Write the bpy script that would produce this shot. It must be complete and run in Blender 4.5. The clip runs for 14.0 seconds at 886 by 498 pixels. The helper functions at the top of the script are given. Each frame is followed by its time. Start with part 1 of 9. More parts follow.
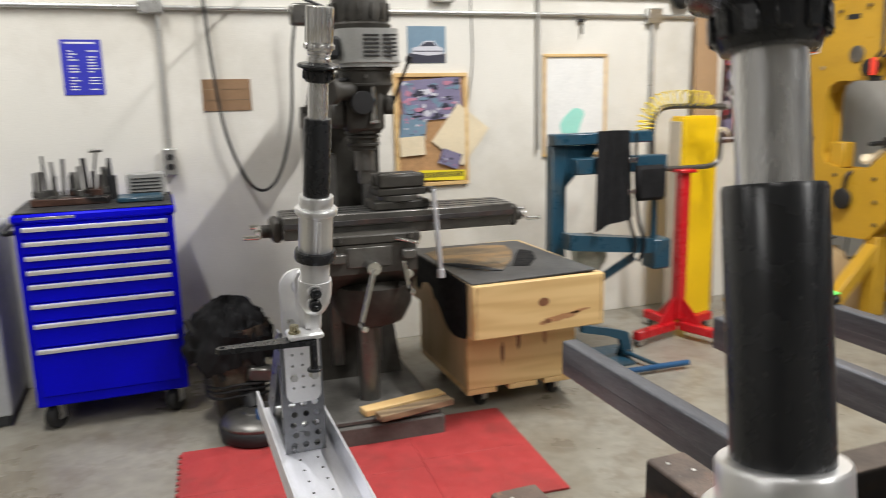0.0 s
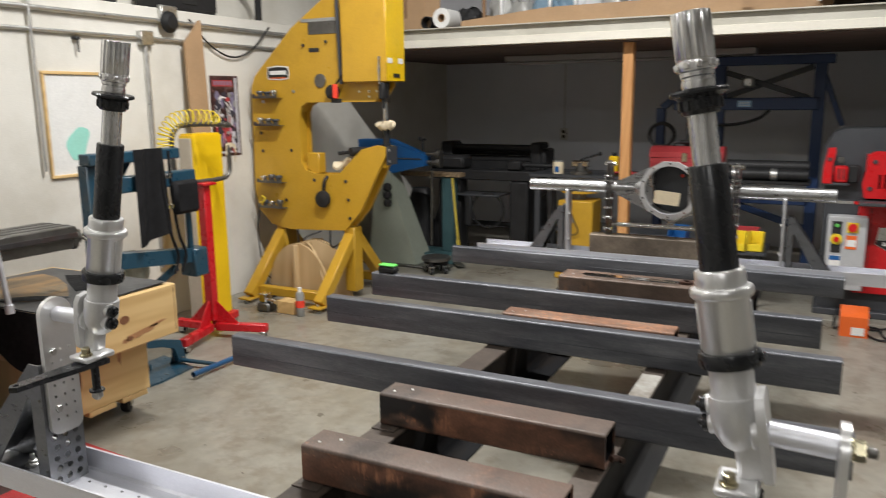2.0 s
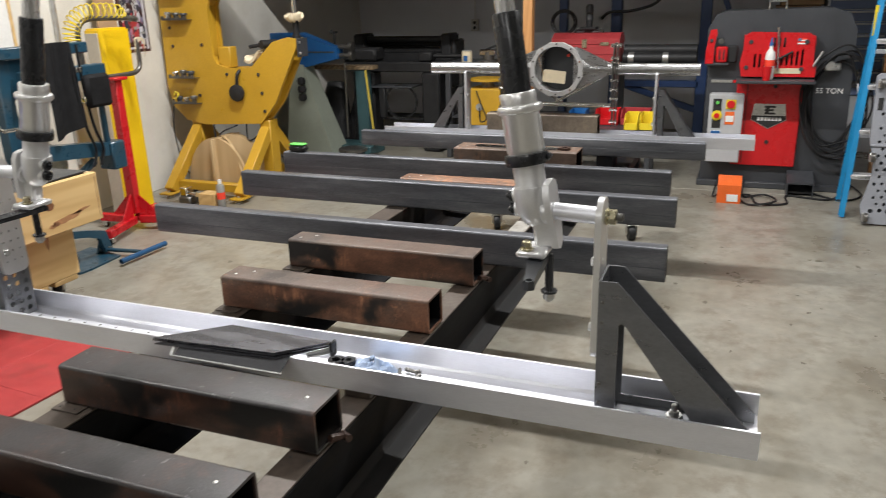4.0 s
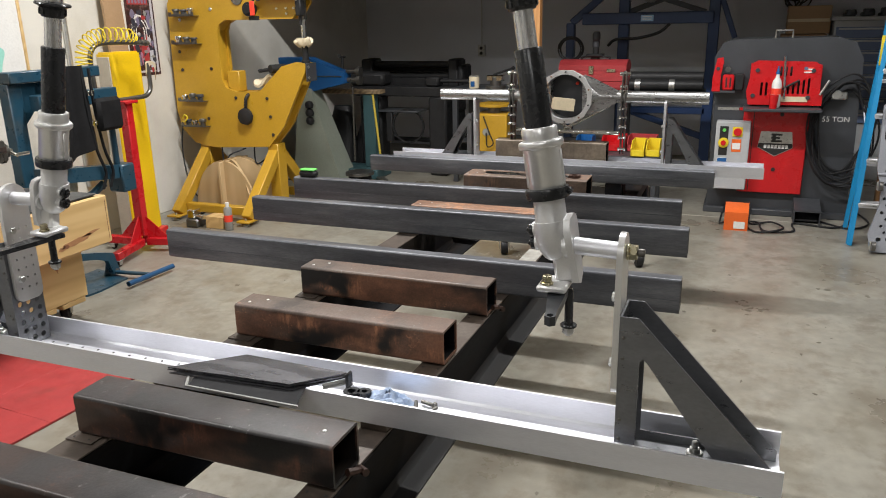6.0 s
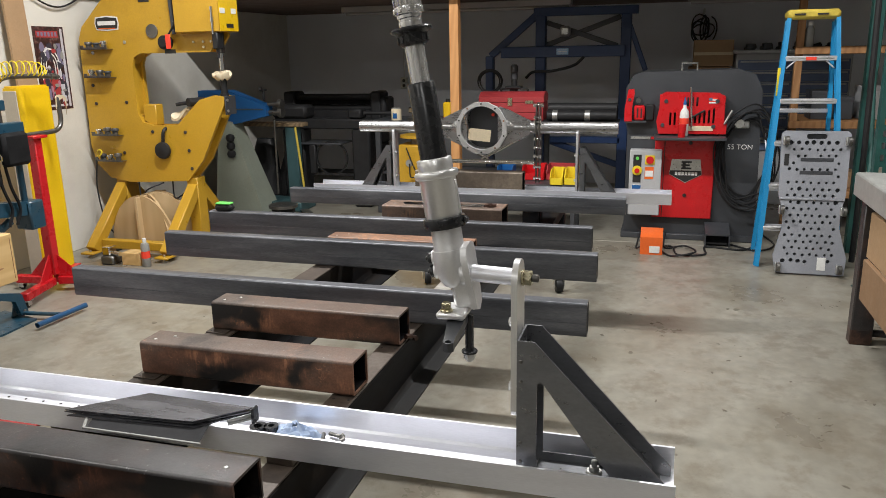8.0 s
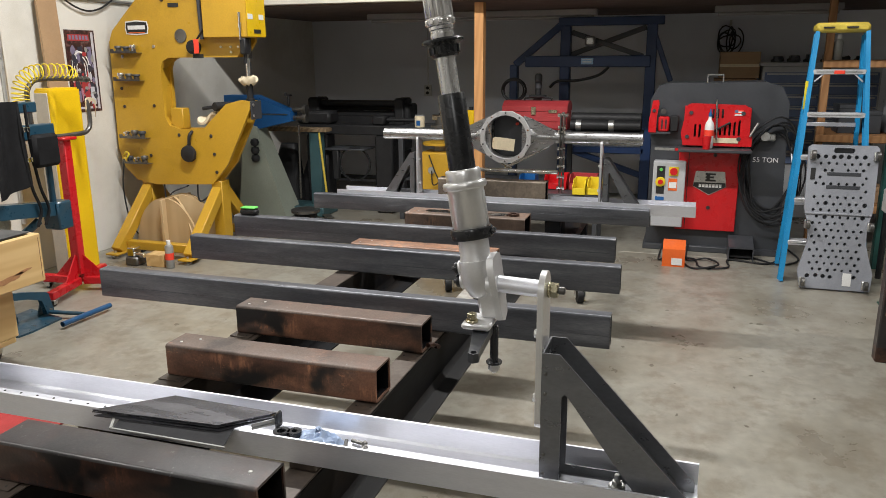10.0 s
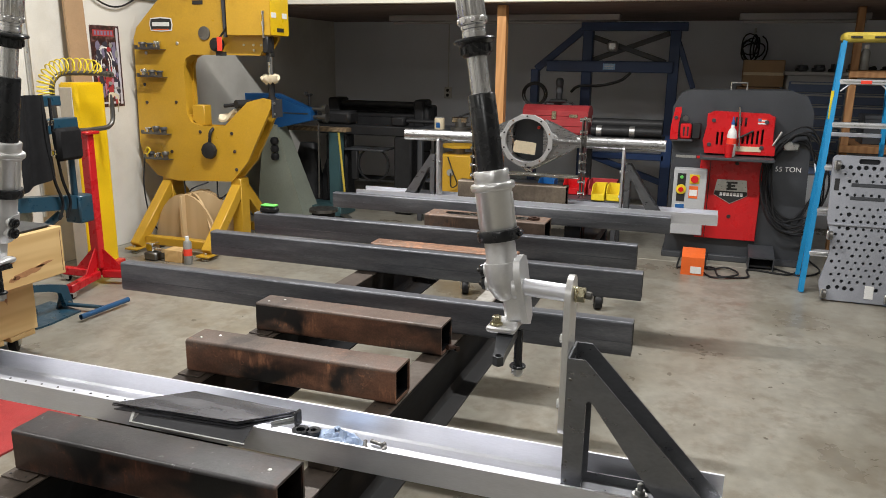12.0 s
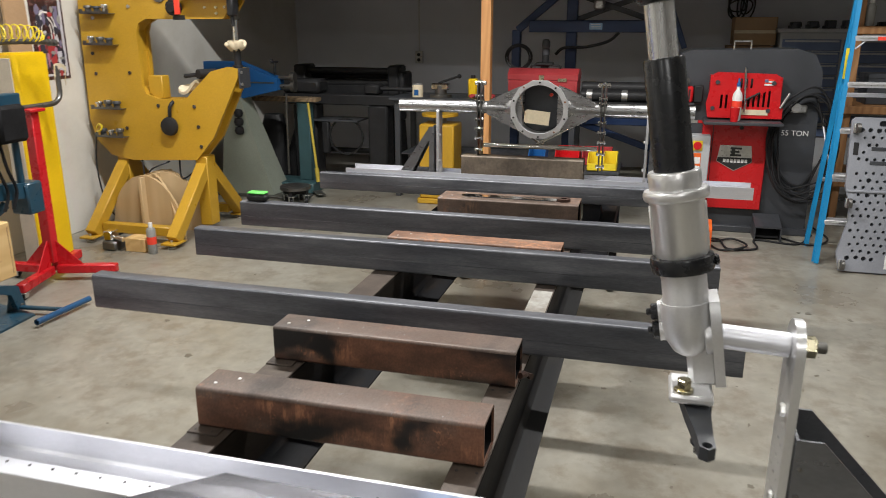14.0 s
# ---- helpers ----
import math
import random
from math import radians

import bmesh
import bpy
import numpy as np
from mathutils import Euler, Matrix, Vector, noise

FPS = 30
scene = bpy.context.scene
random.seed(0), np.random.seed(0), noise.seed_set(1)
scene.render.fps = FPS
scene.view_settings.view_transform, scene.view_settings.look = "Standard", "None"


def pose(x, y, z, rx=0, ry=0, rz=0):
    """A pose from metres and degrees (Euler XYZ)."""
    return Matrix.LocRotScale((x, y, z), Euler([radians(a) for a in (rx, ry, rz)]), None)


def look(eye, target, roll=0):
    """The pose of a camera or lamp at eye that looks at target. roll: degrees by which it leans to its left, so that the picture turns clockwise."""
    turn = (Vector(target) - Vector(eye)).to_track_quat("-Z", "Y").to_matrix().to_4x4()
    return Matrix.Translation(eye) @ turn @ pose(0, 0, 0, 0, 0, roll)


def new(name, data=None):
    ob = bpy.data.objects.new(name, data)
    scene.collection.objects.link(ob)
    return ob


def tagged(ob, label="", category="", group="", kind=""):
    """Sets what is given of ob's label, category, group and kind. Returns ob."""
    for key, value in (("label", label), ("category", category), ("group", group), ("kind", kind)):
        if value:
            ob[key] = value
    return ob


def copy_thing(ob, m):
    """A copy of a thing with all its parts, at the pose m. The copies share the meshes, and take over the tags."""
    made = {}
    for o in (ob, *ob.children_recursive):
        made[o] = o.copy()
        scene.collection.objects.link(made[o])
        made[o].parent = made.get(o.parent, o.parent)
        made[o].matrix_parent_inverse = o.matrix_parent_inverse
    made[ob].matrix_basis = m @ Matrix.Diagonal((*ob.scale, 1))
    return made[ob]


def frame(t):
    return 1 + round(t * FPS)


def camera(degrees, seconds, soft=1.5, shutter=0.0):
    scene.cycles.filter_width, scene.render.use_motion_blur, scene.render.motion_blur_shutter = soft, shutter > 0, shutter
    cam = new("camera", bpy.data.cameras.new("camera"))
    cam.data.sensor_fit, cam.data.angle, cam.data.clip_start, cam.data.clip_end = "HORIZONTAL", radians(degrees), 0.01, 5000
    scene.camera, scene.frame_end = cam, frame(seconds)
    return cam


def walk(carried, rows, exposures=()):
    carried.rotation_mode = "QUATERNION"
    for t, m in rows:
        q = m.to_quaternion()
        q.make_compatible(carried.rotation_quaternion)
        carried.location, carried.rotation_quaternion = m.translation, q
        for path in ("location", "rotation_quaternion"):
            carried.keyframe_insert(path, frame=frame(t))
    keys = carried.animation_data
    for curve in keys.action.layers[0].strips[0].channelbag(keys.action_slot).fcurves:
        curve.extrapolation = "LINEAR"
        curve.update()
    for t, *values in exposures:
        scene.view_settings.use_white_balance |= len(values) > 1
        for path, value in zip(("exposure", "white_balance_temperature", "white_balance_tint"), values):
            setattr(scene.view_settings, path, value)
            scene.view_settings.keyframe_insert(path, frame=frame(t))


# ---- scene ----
cam = camera(60.6, 14.0, soft=0.85, shutter=0.4)
PATH = [
    (0, (0.13, 0.097, 1.58), (0.811, 1.935, 1.179), -1.2),
    (0.5, (-0.161, 0.076, 1.603), (1.002, 1.657, 1.216), 0.8),
    (1, (-0.355, 0.089, 1.614), (1.123, 1.395, 1.279), 1.2),
    (1.5, (-0.444, 0.226, 1.598), (1.177, 1.349, 1.262), -1.2),
    (2, (-0.644, 0.256, 1.62), (1.106, 1.142, 1.234), -0.6),
    (2.5, (-0.801, 0.216, 1.617), (1.022, 0.898, 1.155), -0.7),
    (3, (-0.879, 0.089, 1.586), (0.924, 0.755, 1.032), -1.0),
    (3.5, (-0.916, -0.009, 1.562), (0.871, 0.64, 0.942), -1.5),
    (4, (-0.946, -0.007, 1.565), (0.819, 0.688, 0.929), -1.6),
    (4.2, (-0.961, 0.015, 1.573), (0.779, 0.778, 0.944), -1.8),
    (6.3, (-0.943, 0.027, 1.586), (0.855, 0.701, 1.029), -0.9),
    (6.5, (-0.931, 0.021, 1.583), (0.885, 0.651, 1.03), -1.0),
    (7, (-0.92, 0.009, 1.587), (0.918, 0.576, 1.037), -1.3),
    (7.5, (-0.928, -0.013, 1.6), (0.923, 0.528, 1.072), -1.4),
    (8, (-0.95, -0.039, 1.589), (0.907, 0.503, 1.082), -1.1),
    (8.2, (-0.955, -0.043, 1.59), (0.899, 0.507, 1.082), -1.2),
    (10.3, (-0.959, -0.016, 1.597), (0.887, 0.58, 1.113), -0.1),
    (10.5, (-0.961, -0.008, 1.592), (0.888, 0.587, 1.114), 0.2),
    (11, (-0.963, -0.005, 1.591), (0.881, 0.602, 1.109), 0.7),
    (11.5, (-0.959, -0.009, 1.592), (0.88, 0.614, 1.112), 0.5),
    (12, (-0.952, -0.001, 1.59), (0.884, 0.627, 1.108), 0.8),
    (12.5, (-0.922, 0.063, 1.572), (0.899, 0.702, 1.047), 1.5),
    (13, (-0.84, 0.204, 1.574), (0.974, 0.824, 1.004), 1.7),
    (13.5, (-0.764, 0.326, 1.583), (1.07, 0.884, 1.013), 2.1),
    (14, (-0.594, 0.408, 1.572), (1.256, 0.912, 1.004), 0.0),
]
walk(cam, [(t, look(eye, target, roll)) for t, eye, target, roll in PATH], [(0.0, 0.05), (0.5, 0.05), (1.5, -0.12), (2.0, -0.1), (3.0, 0.0), (4.0, 0.1), (6.5, 0.02), (14.0, 0.02)])

# ---- light ----
world = bpy.data.worlds.new("world")
world.use_nodes = True
world.node_tree.nodes["Background"].inputs[0].default_value = (0.9, 0.95, 1.0, 1)
world.node_tree.nodes["Background"].inputs[1].default_value = 0.008
scene.world = world


def area(x, y, z, power, sx, sy, col=(1.0, 0.988, 0.975)):
    data = bpy.data.lights.new("strip_light_lamp", "AREA")
    data.shape, data.size, data.size_y, data.energy, data.color = "RECTANGLE", sx, sy, power, col
    ob = new("strip_light_lamp", data)
    ob.location = (x, y, z)
    return ob


STRIPS = [(2.9, 2.3, 170), (2.9, 0.0, 96), (-0.6, 3.4, 88), (-0.6, -0.6, 12), (-4.2, 2.4, 30), (-4.2, -0.6, 46), (2.9, -2.6, 72)]
LAMP_Z = 4.15
for sx_, sy_, power_ in STRIPS:
    area(sx_, sy_, LAMP_Z - 0.012, power_, 0.1, 1.2)

# ---- materials ----
def mat(name, col, rough=0.5, metal=0.0, var=0.12, scale=6.0, bump=0.05, bscale=90.0, col2=None, amount=0.35, rvar=0.12, stretch=(1, 1, 1), coat=0.0, fine=0.06, spec=0.5):
    """A worn surface: broad tone changes, optional patches of a second colour, fine grain and relief."""
    m = bpy.data.materials.new(name)
    m.use_nodes = True
    nt = m.node_tree
    b = nt.nodes["Principled BSDF"]
    tc = nt.nodes.new("ShaderNodeTexCoord")
    mp = nt.nodes.new("ShaderNodeMapping")
    mp.inputs["Scale"].default_value = stretch
    nt.links.new(tc.outputs["Object"], mp.inputs[0])

    def noise_tex(s, d=4, r=0.6):
        n = nt.nodes.new("ShaderNodeTexNoise")
        n.inputs["Scale"].default_value, n.inputs["Detail"].default_value, n.inputs["Roughness"].default_value = s, d, r
        nt.links.new(mp.outputs[0], n.inputs["Vector"])
        return n

    def ramp(src, p0, c0, p1, c1):
        r = nt.nodes.new("ShaderNodeValToRGB")
        e = r.color_ramp.elements
        e[0].position, e[1].position = p0, p1
        e[0].color, e[1].color = (*c0, 1), (*c1, 1)
        nt.links.new(src, r.inputs[0])
        return r

    big = noise_tex(scale)
    lo = tuple(c * (1 - var) for c in col)
    hi = tuple(min(1, c * (1 + var)) for c in col)
    out = ramp(big.outputs[0], 0.3, lo, 0.7, hi).outputs[0]
    if col2:
        patch = noise_tex(scale * 0.55, 7, 0.68)
        k = ramp(patch.outputs[0], 0.56 - amount * 0.35, (0, 0, 0), 0.68 - amount * 0.2, (1, 1, 1))
        mx = nt.nodes.new("ShaderNodeMix")
        mx.data_type = "RGBA"
        nt.links.new(k.outputs[0], mx.inputs[0])
        nt.links.new(out, mx.inputs[6])
        mx.inputs[7].default_value = (*col2, 1)
        out = mx.outputs[2]
    grain = noise_tex(bscale, 3)
    g = ramp(grain.outputs[0], 0.3, (1 - fine,) * 3, 0.7, (1 + fine,) * 3)
    mul = nt.nodes.new("ShaderNodeMix")
    mul.data_type, mul.blend_type = "RGBA", "MULTIPLY"
    mul.inputs[0].default_value = 1.0
    nt.links.new(out, mul.inputs[6])
    nt.links.new(g.outputs[0], mul.inputs[7])
    nt.links.new(mul.outputs[2], b.inputs["Base Color"])
    mr = nt.nodes.new("ShaderNodeMapRange")
    mr.inputs["From Min"].default_value, mr.inputs["From Max"].default_value = 0.3, 0.7
    mr.inputs["To Min"].default_value, mr.inputs["To Max"].default_value = max(0.03, rough - rvar), min(1, rough + rvar)
    mid = noise_tex(scale * 3, 5)
    nt.links.new(mid.outputs[0], mr.inputs[0])
    nt.links.new(mr.outputs[0], b.inputs["Roughness"])
    b.inputs["Metallic"].default_value = metal
    b.inputs["Coat Weight"].default_value = coat
    b.inputs["Specular IOR Level"].default_value = spec
    if bump:
        bp = nt.nodes.new("ShaderNodeBump")
        bp.inputs["Strength"].default_value, bp.inputs["Distance"].default_value = bump, 0.004
        nt.links.new(grain.outputs[0], bp.inputs["Height"])
        nt.links.new(bp.outputs[0], b.inputs["Normal"])
    return m


def wood(name, c0, c1, axis="y", scale=14.0, rough=0.6, dist=5.0):
    """Sawn timber: bent growth rings along one axis, with pores."""
    m = bpy.data.materials.new(name)
    m.use_nodes = True
    nt = m.node_tree
    b = nt.nodes["Principled BSDF"]
    tc = nt.nodes.new("ShaderNodeTexCoord")
    mp = nt.nodes.new("ShaderNodeMapping")
    mp.inputs["Scale"].default_value = {"x": (0.12, 1, 1), "y": (1, 0.12, 1), "z": (1, 1, 0.12)}[axis]
    oi = nt.nodes.new("ShaderNodeObjectInfo")
    cm = nt.nodes.new("ShaderNodeCombineXYZ")
    mlt = nt.nodes.new("ShaderNodeMath")
    mlt.operation = "MULTIPLY"
    mlt.inputs[1].default_value = 7.0
    nt.links.new(oi.outputs["Random"], mlt.inputs[0])
    for i in range(3):
        nt.links.new(mlt.outputs[0], cm.inputs[i])
    nt.links.new(cm.outputs[0], mp.inputs["Location"])
    nt.links.new(tc.outputs["Object"], mp.inputs[0])
    w = nt.nodes.new("ShaderNodeTexWave")
    w.wave_type, w.bands_direction = "BANDS", "DIAGONAL"
    w.inputs["Scale"].default_value, w.inputs["Distortion"].default_value, w.inputs["Detail"].default_value, w.inputs["Detail Scale"].default_value = scale, dist, 3, 1.2
    nt.links.new(mp.outputs[0], w.inputs["Vector"])
    n = nt.nodes.new("ShaderNodeTexNoise")
    n.inputs["Scale"].default_value, n.inputs["Detail"].default_value = 4.0, 6
    nt.links.new(mp.outputs[0], n.inputs["Vector"])
    mixf = nt.nodes.new("ShaderNodeMix")
    mixf.inputs[0].default_value = 0.55
    nt.links.new(w.outputs["Fac"], mixf.inputs[2])
    nt.links.new(n.outputs[0], mixf.inputs[3])
    r = nt.nodes.new("ShaderNodeValToRGB")
    e = r.color_ramp.elements
    e[0].position, e[0].color, e[1].position, e[1].color = 0.2, (*c0, 1), 0.75, (*c1, 1)
    nt.links.new(mixf.outputs[0], r.inputs[0])
    nt.links.new(r.outputs[0], b.inputs["Base Color"])
    b.inputs["Roughness"].default_value = rough
    bp = nt.nodes.new("ShaderNodeBump")
    bp.inputs["Strength"].default_value, bp.inputs["Distance"].default_value = 0.12, 0.003
    nt.links.new(w.outputs["Fac"], bp.inputs["Height"])
    nt.links.new(bp.outputs[0], b.inputs["Normal"])
    return m


def layered(name, stops, scale, rough, metal=0.0, bump=0.15, bscale=70.0, stretch=(1, 1, 1), detail=8, rr=(0.0, 0.0), fine=0.15, speck=0.0, sscale=38.0, scol=(0.02, 0.018, 0.017), spec=0.5, nrough=0.62):
    """Colours laid in patches along one noise: rust, mill scale, stained concrete."""
    m = bpy.data.materials.new(name)
    m.use_nodes = True
    nt = m.node_tree
    b = nt.nodes["Principled BSDF"]
    tc = nt.nodes.new("ShaderNodeTexCoord")
    mp = nt.nodes.new("ShaderNodeMapping")
    mp.inputs["Scale"].default_value = stretch
    oi = nt.nodes.new("ShaderNodeObjectInfo")
    cm = nt.nodes.new("ShaderNodeCombineXYZ")
    ml = nt.nodes.new("ShaderNodeMath")
    ml.operation = "MULTIPLY"
    ml.inputs[1].default_value = 11.0
    nt.links.new(oi.outputs["Random"], ml.inputs[0])
    for i in range(3):
        nt.links.new(ml.outputs[0], cm.inputs[i])
    nt.links.new(cm.outputs[0], mp.inputs["Location"])
    nt.links.new(tc.outputs["Object"], mp.inputs[0])
    n = nt.nodes.new("ShaderNodeTexNoise")
    n.inputs["Scale"].default_value, n.inputs["Detail"].default_value, n.inputs["Roughness"].default_value = scale, detail, nrough
    nt.links.new(mp.outputs[0], n.inputs["Vector"])
    r = nt.nodes.new("ShaderNodeValToRGB")
    e = r.color_ramp.elements
    while len(e) < len(stops):
        e.new(0.5)
    for el, (p, c) in zip(e, stops):
        el.position, el.color = p, (*c, 1)
    nt.links.new(n.outputs[0], r.inputs[0])
    f = nt.nodes.new("ShaderNodeTexNoise")
    f.inputs["Scale"].default_value, f.inputs["Detail"].default_value = bscale, 4
    nt.links.new(mp.outputs[0], f.inputs["Vector"])
    fr = nt.nodes.new("ShaderNodeValToRGB")
    fe = fr.color_ramp.elements
    fe[0].position, fe[0].color, fe[1].position, fe[1].color = 0.3, (1 - fine,) * 3 + (1,), 0.7, (1 + fine,) * 3 + (1,)
    nt.links.new(f.outputs[0], fr.inputs[0])
    mx = nt.nodes.new("ShaderNodeMix")
    mx.data_type, mx.blend_type = "RGBA", "MULTIPLY"
    mx.inputs[0].default_value = 1
    nt.links.new(r.outputs[0], mx.inputs[6])
    nt.links.new(fr.outputs[0], mx.inputs[7])
    out = mx.outputs[2]
    if speck:
        sn = nt.nodes.new("ShaderNodeTexNoise")
        sn.inputs["Scale"].default_value, sn.inputs["Detail"].default_value, sn.inputs["Roughness"].default_value = sscale, 5, 0.7
        nt.links.new(mp.outputs[0], sn.inputs["Vector"])
        sr_ = nt.nodes.new("ShaderNodeValToRGB")
        se = sr_.color_ramp.elements
        se[0].position, se[0].color, se[1].position, se[1].color = 0.5, (0, 0, 0, 1), 0.64, (speck, speck, speck, 1)
        nt.links.new(sn.outputs[0], sr_.inputs[0])
        m2 = nt.nodes.new("ShaderNodeMix")
        m2.data_type = "RGBA"
        nt.links.new(sr_.outputs[0], m2.inputs[0])
        nt.links.new(out, m2.inputs[6])
        m2.inputs[7].default_value = (*scol, 1)
        out = m2.outputs[2]
    nt.links.new(out, b.inputs["Base Color"])
    mr = nt.nodes.new("ShaderNodeMapRange")
    mr.inputs["From Min"].default_value, mr.inputs["From Max"].default_value = 0.3, 0.7
    mr.inputs["To Min"].default_value, mr.inputs["To Max"].default_value = rough - rr[0], rough + rr[1]
    nt.links.new(n.outputs[0], mr.inputs[0])
    nt.links.new(mr.outputs[0], b.inputs["Roughness"])
    b.inputs["Metallic"].default_value = metal
    b.inputs["Specular IOR Level"].default_value = spec
    bp = nt.nodes.new("ShaderNodeBump")
    bp.inputs["Strength"].default_value, bp.inputs["Distance"].default_value = bump, 0.003
    nt.links.new(f.outputs[0], bp.inputs["Height"])
    nt.links.new(bp.outputs[0], b.inputs["Normal"])
    return m


def scorched(name, lo, hi, black, reach, streak, grey, rough=0.5, grey_above=0.0):
    """Old tube steel: brown oxide, broad soft patches of black scale, upright runs of bright rust, patchy grey wear;
    above a given height, more grey.
    """
    m = bpy.data.materials.new(name)
    m.use_nodes = True
    nt = m.node_tree
    b = nt.nodes["Principled BSDF"]
    tc = nt.nodes.new("ShaderNodeTexCoord")
    oi = nt.nodes.new("ShaderNodeObjectInfo")
    seed = nt.nodes.new("ShaderNodeVectorMath")
    seed.operation = "SCALE"
    seed.inputs[0].default_value = (7.3, 3.1, 5.7)
    nt.links.new(oi.outputs["Random"], seed.inputs["Scale"])

    def noise_tex(stretch, d, r, dist=0.0):
        mp = nt.nodes.new("ShaderNodeMapping")
        mp.inputs["Scale"].default_value = stretch
        nt.links.new(seed.outputs[0], mp.inputs["Location"])
        nt.links.new(tc.outputs["Object"], mp.inputs[0])
        n = nt.nodes.new("ShaderNodeTexNoise")
        n.inputs["Scale"].default_value, n.inputs["Detail"].default_value, n.inputs["Roughness"].default_value, n.inputs["Distortion"].default_value = 1.0, d, r, dist
        nt.links.new(mp.outputs[0], n.inputs["Vector"])
        return n.outputs[0]

    def ramp(src, p0, p1, c0=(0, 0, 0), c1=(1, 1, 1)):
        r = nt.nodes.new("ShaderNodeValToRGB")
        e = r.color_ramp.elements
        r.color_ramp.interpolation = "EASE"
        e[0].position, e[0].color, e[1].position, e[1].color = p0, (*c0, 1), p1, (*c1, 1)
        nt.links.new(src, r.inputs[0])
        return r.outputs[0]

    def mix(fac, a, c, blend="MIX"):
        x = nt.nodes.new("ShaderNodeMix")
        x.data_type, x.blend_type = "RGBA", blend
        if isinstance(fac, float):
            x.inputs[0].default_value = fac
        else:
            nt.links.new(fac, x.inputs[0])
        nt.links.new(a, x.inputs[6])
        if isinstance(c, tuple):
            x.inputs[7].default_value = (*c, 1)
        else:
            nt.links.new(c, x.inputs[7])
        return x.outputs[2]

    body = ramp(noise_tex((9, 6, 11), 7, 0.62), 0.34, 0.66, lo, hi)
    worn = mix(ramp(noise_tex((4, 3, 9), 5, 0.6), 0.52, 0.72), body, grey)
    runs = mix(ramp(noise_tex((60, 46, 9), 5, 0.66), 0.47, 0.62), worn, streak)
    rusty = mix(ramp(noise_tex((6, 4.5, 6), 3, 0.5), 0.5, 0.62), worn, runs)
    speck = nt.nodes.new("ShaderNodeMath")
    speck.operation = "MULTIPLY"
    nt.links.new(ramp(noise_tex((75, 60, 75), 4, 0.7), 0.57, 0.64), speck.inputs[0])
    nt.links.new(ramp(noise_tex((5, 3.6, 8), 3, 0.55), 0.5, 0.6, (0,) * 3, (0.75,) * 3), speck.inputs[1])
    rusty = mix(speck.outputs[0], rusty, streak)
    scale = mix(ramp(noise_tex((3.4, 4.2, 7), 3, 0.5, 0.4), reach, reach + 0.13), rusty, black)
    # Above this local height the colour turns patchily greyer, with pale scuffs.
    if grey_above:
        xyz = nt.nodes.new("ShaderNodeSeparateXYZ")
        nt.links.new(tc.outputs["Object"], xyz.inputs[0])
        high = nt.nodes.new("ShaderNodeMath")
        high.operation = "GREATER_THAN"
        high.inputs[1].default_value = grey_above
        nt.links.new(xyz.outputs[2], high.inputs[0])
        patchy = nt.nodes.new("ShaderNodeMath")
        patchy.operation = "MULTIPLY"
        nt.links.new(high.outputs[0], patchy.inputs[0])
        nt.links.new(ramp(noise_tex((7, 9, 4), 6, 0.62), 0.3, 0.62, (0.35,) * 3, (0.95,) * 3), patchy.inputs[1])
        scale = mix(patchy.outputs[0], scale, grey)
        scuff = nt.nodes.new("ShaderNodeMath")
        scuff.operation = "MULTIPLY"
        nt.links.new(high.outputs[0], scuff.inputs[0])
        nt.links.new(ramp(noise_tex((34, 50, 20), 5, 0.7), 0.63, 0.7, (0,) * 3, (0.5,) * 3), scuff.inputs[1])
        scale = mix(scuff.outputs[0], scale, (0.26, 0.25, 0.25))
    grain = noise_tex((170, 170, 170), 3, 0.6)
    out = mix(1.0, scale, ramp(grain, 0.3, 0.7, (0.86,) * 3, (1.14,) * 3), "MULTIPLY")
    nt.links.new(out, b.inputs["Base Color"])
    mr = nt.nodes.new("ShaderNodeMapRange")
    mr.inputs["From Min"].default_value, mr.inputs["From Max"].default_value = 0.3, 0.7
    mr.inputs["To Min"].default_value, mr.inputs["To Max"].default_value = rough - 0.12, rough + 0.14
    nt.links.new(noise_tex((8, 5, 12), 5, 0.6), mr.inputs[0])
    nt.links.new(mr.outputs[0], b.inputs["Roughness"])
    b.inputs["Metallic"].default_value = 0.1
    bp = nt.nodes.new("ShaderNodeBump")
    bp.inputs["Strength"].default_value, bp.inputs["Distance"].default_value = 0.14, 0.003
    nt.links.new(grain, bp.inputs["Height"])
    nt.links.new(bp.outputs[0], b.inputs["Normal"])
    return m


def glow(name, col, strength):
    m = bpy.data.materials.new(name)
    m.use_nodes = True
    b = m.node_tree.nodes["Principled BSDF"]
    b.inputs["Base Color"].default_value = (*col, 1)
    b.inputs["Emission Color"].default_value = (*col, 1)
    b.inputs["Emission Strength"].default_value = strength
    return m


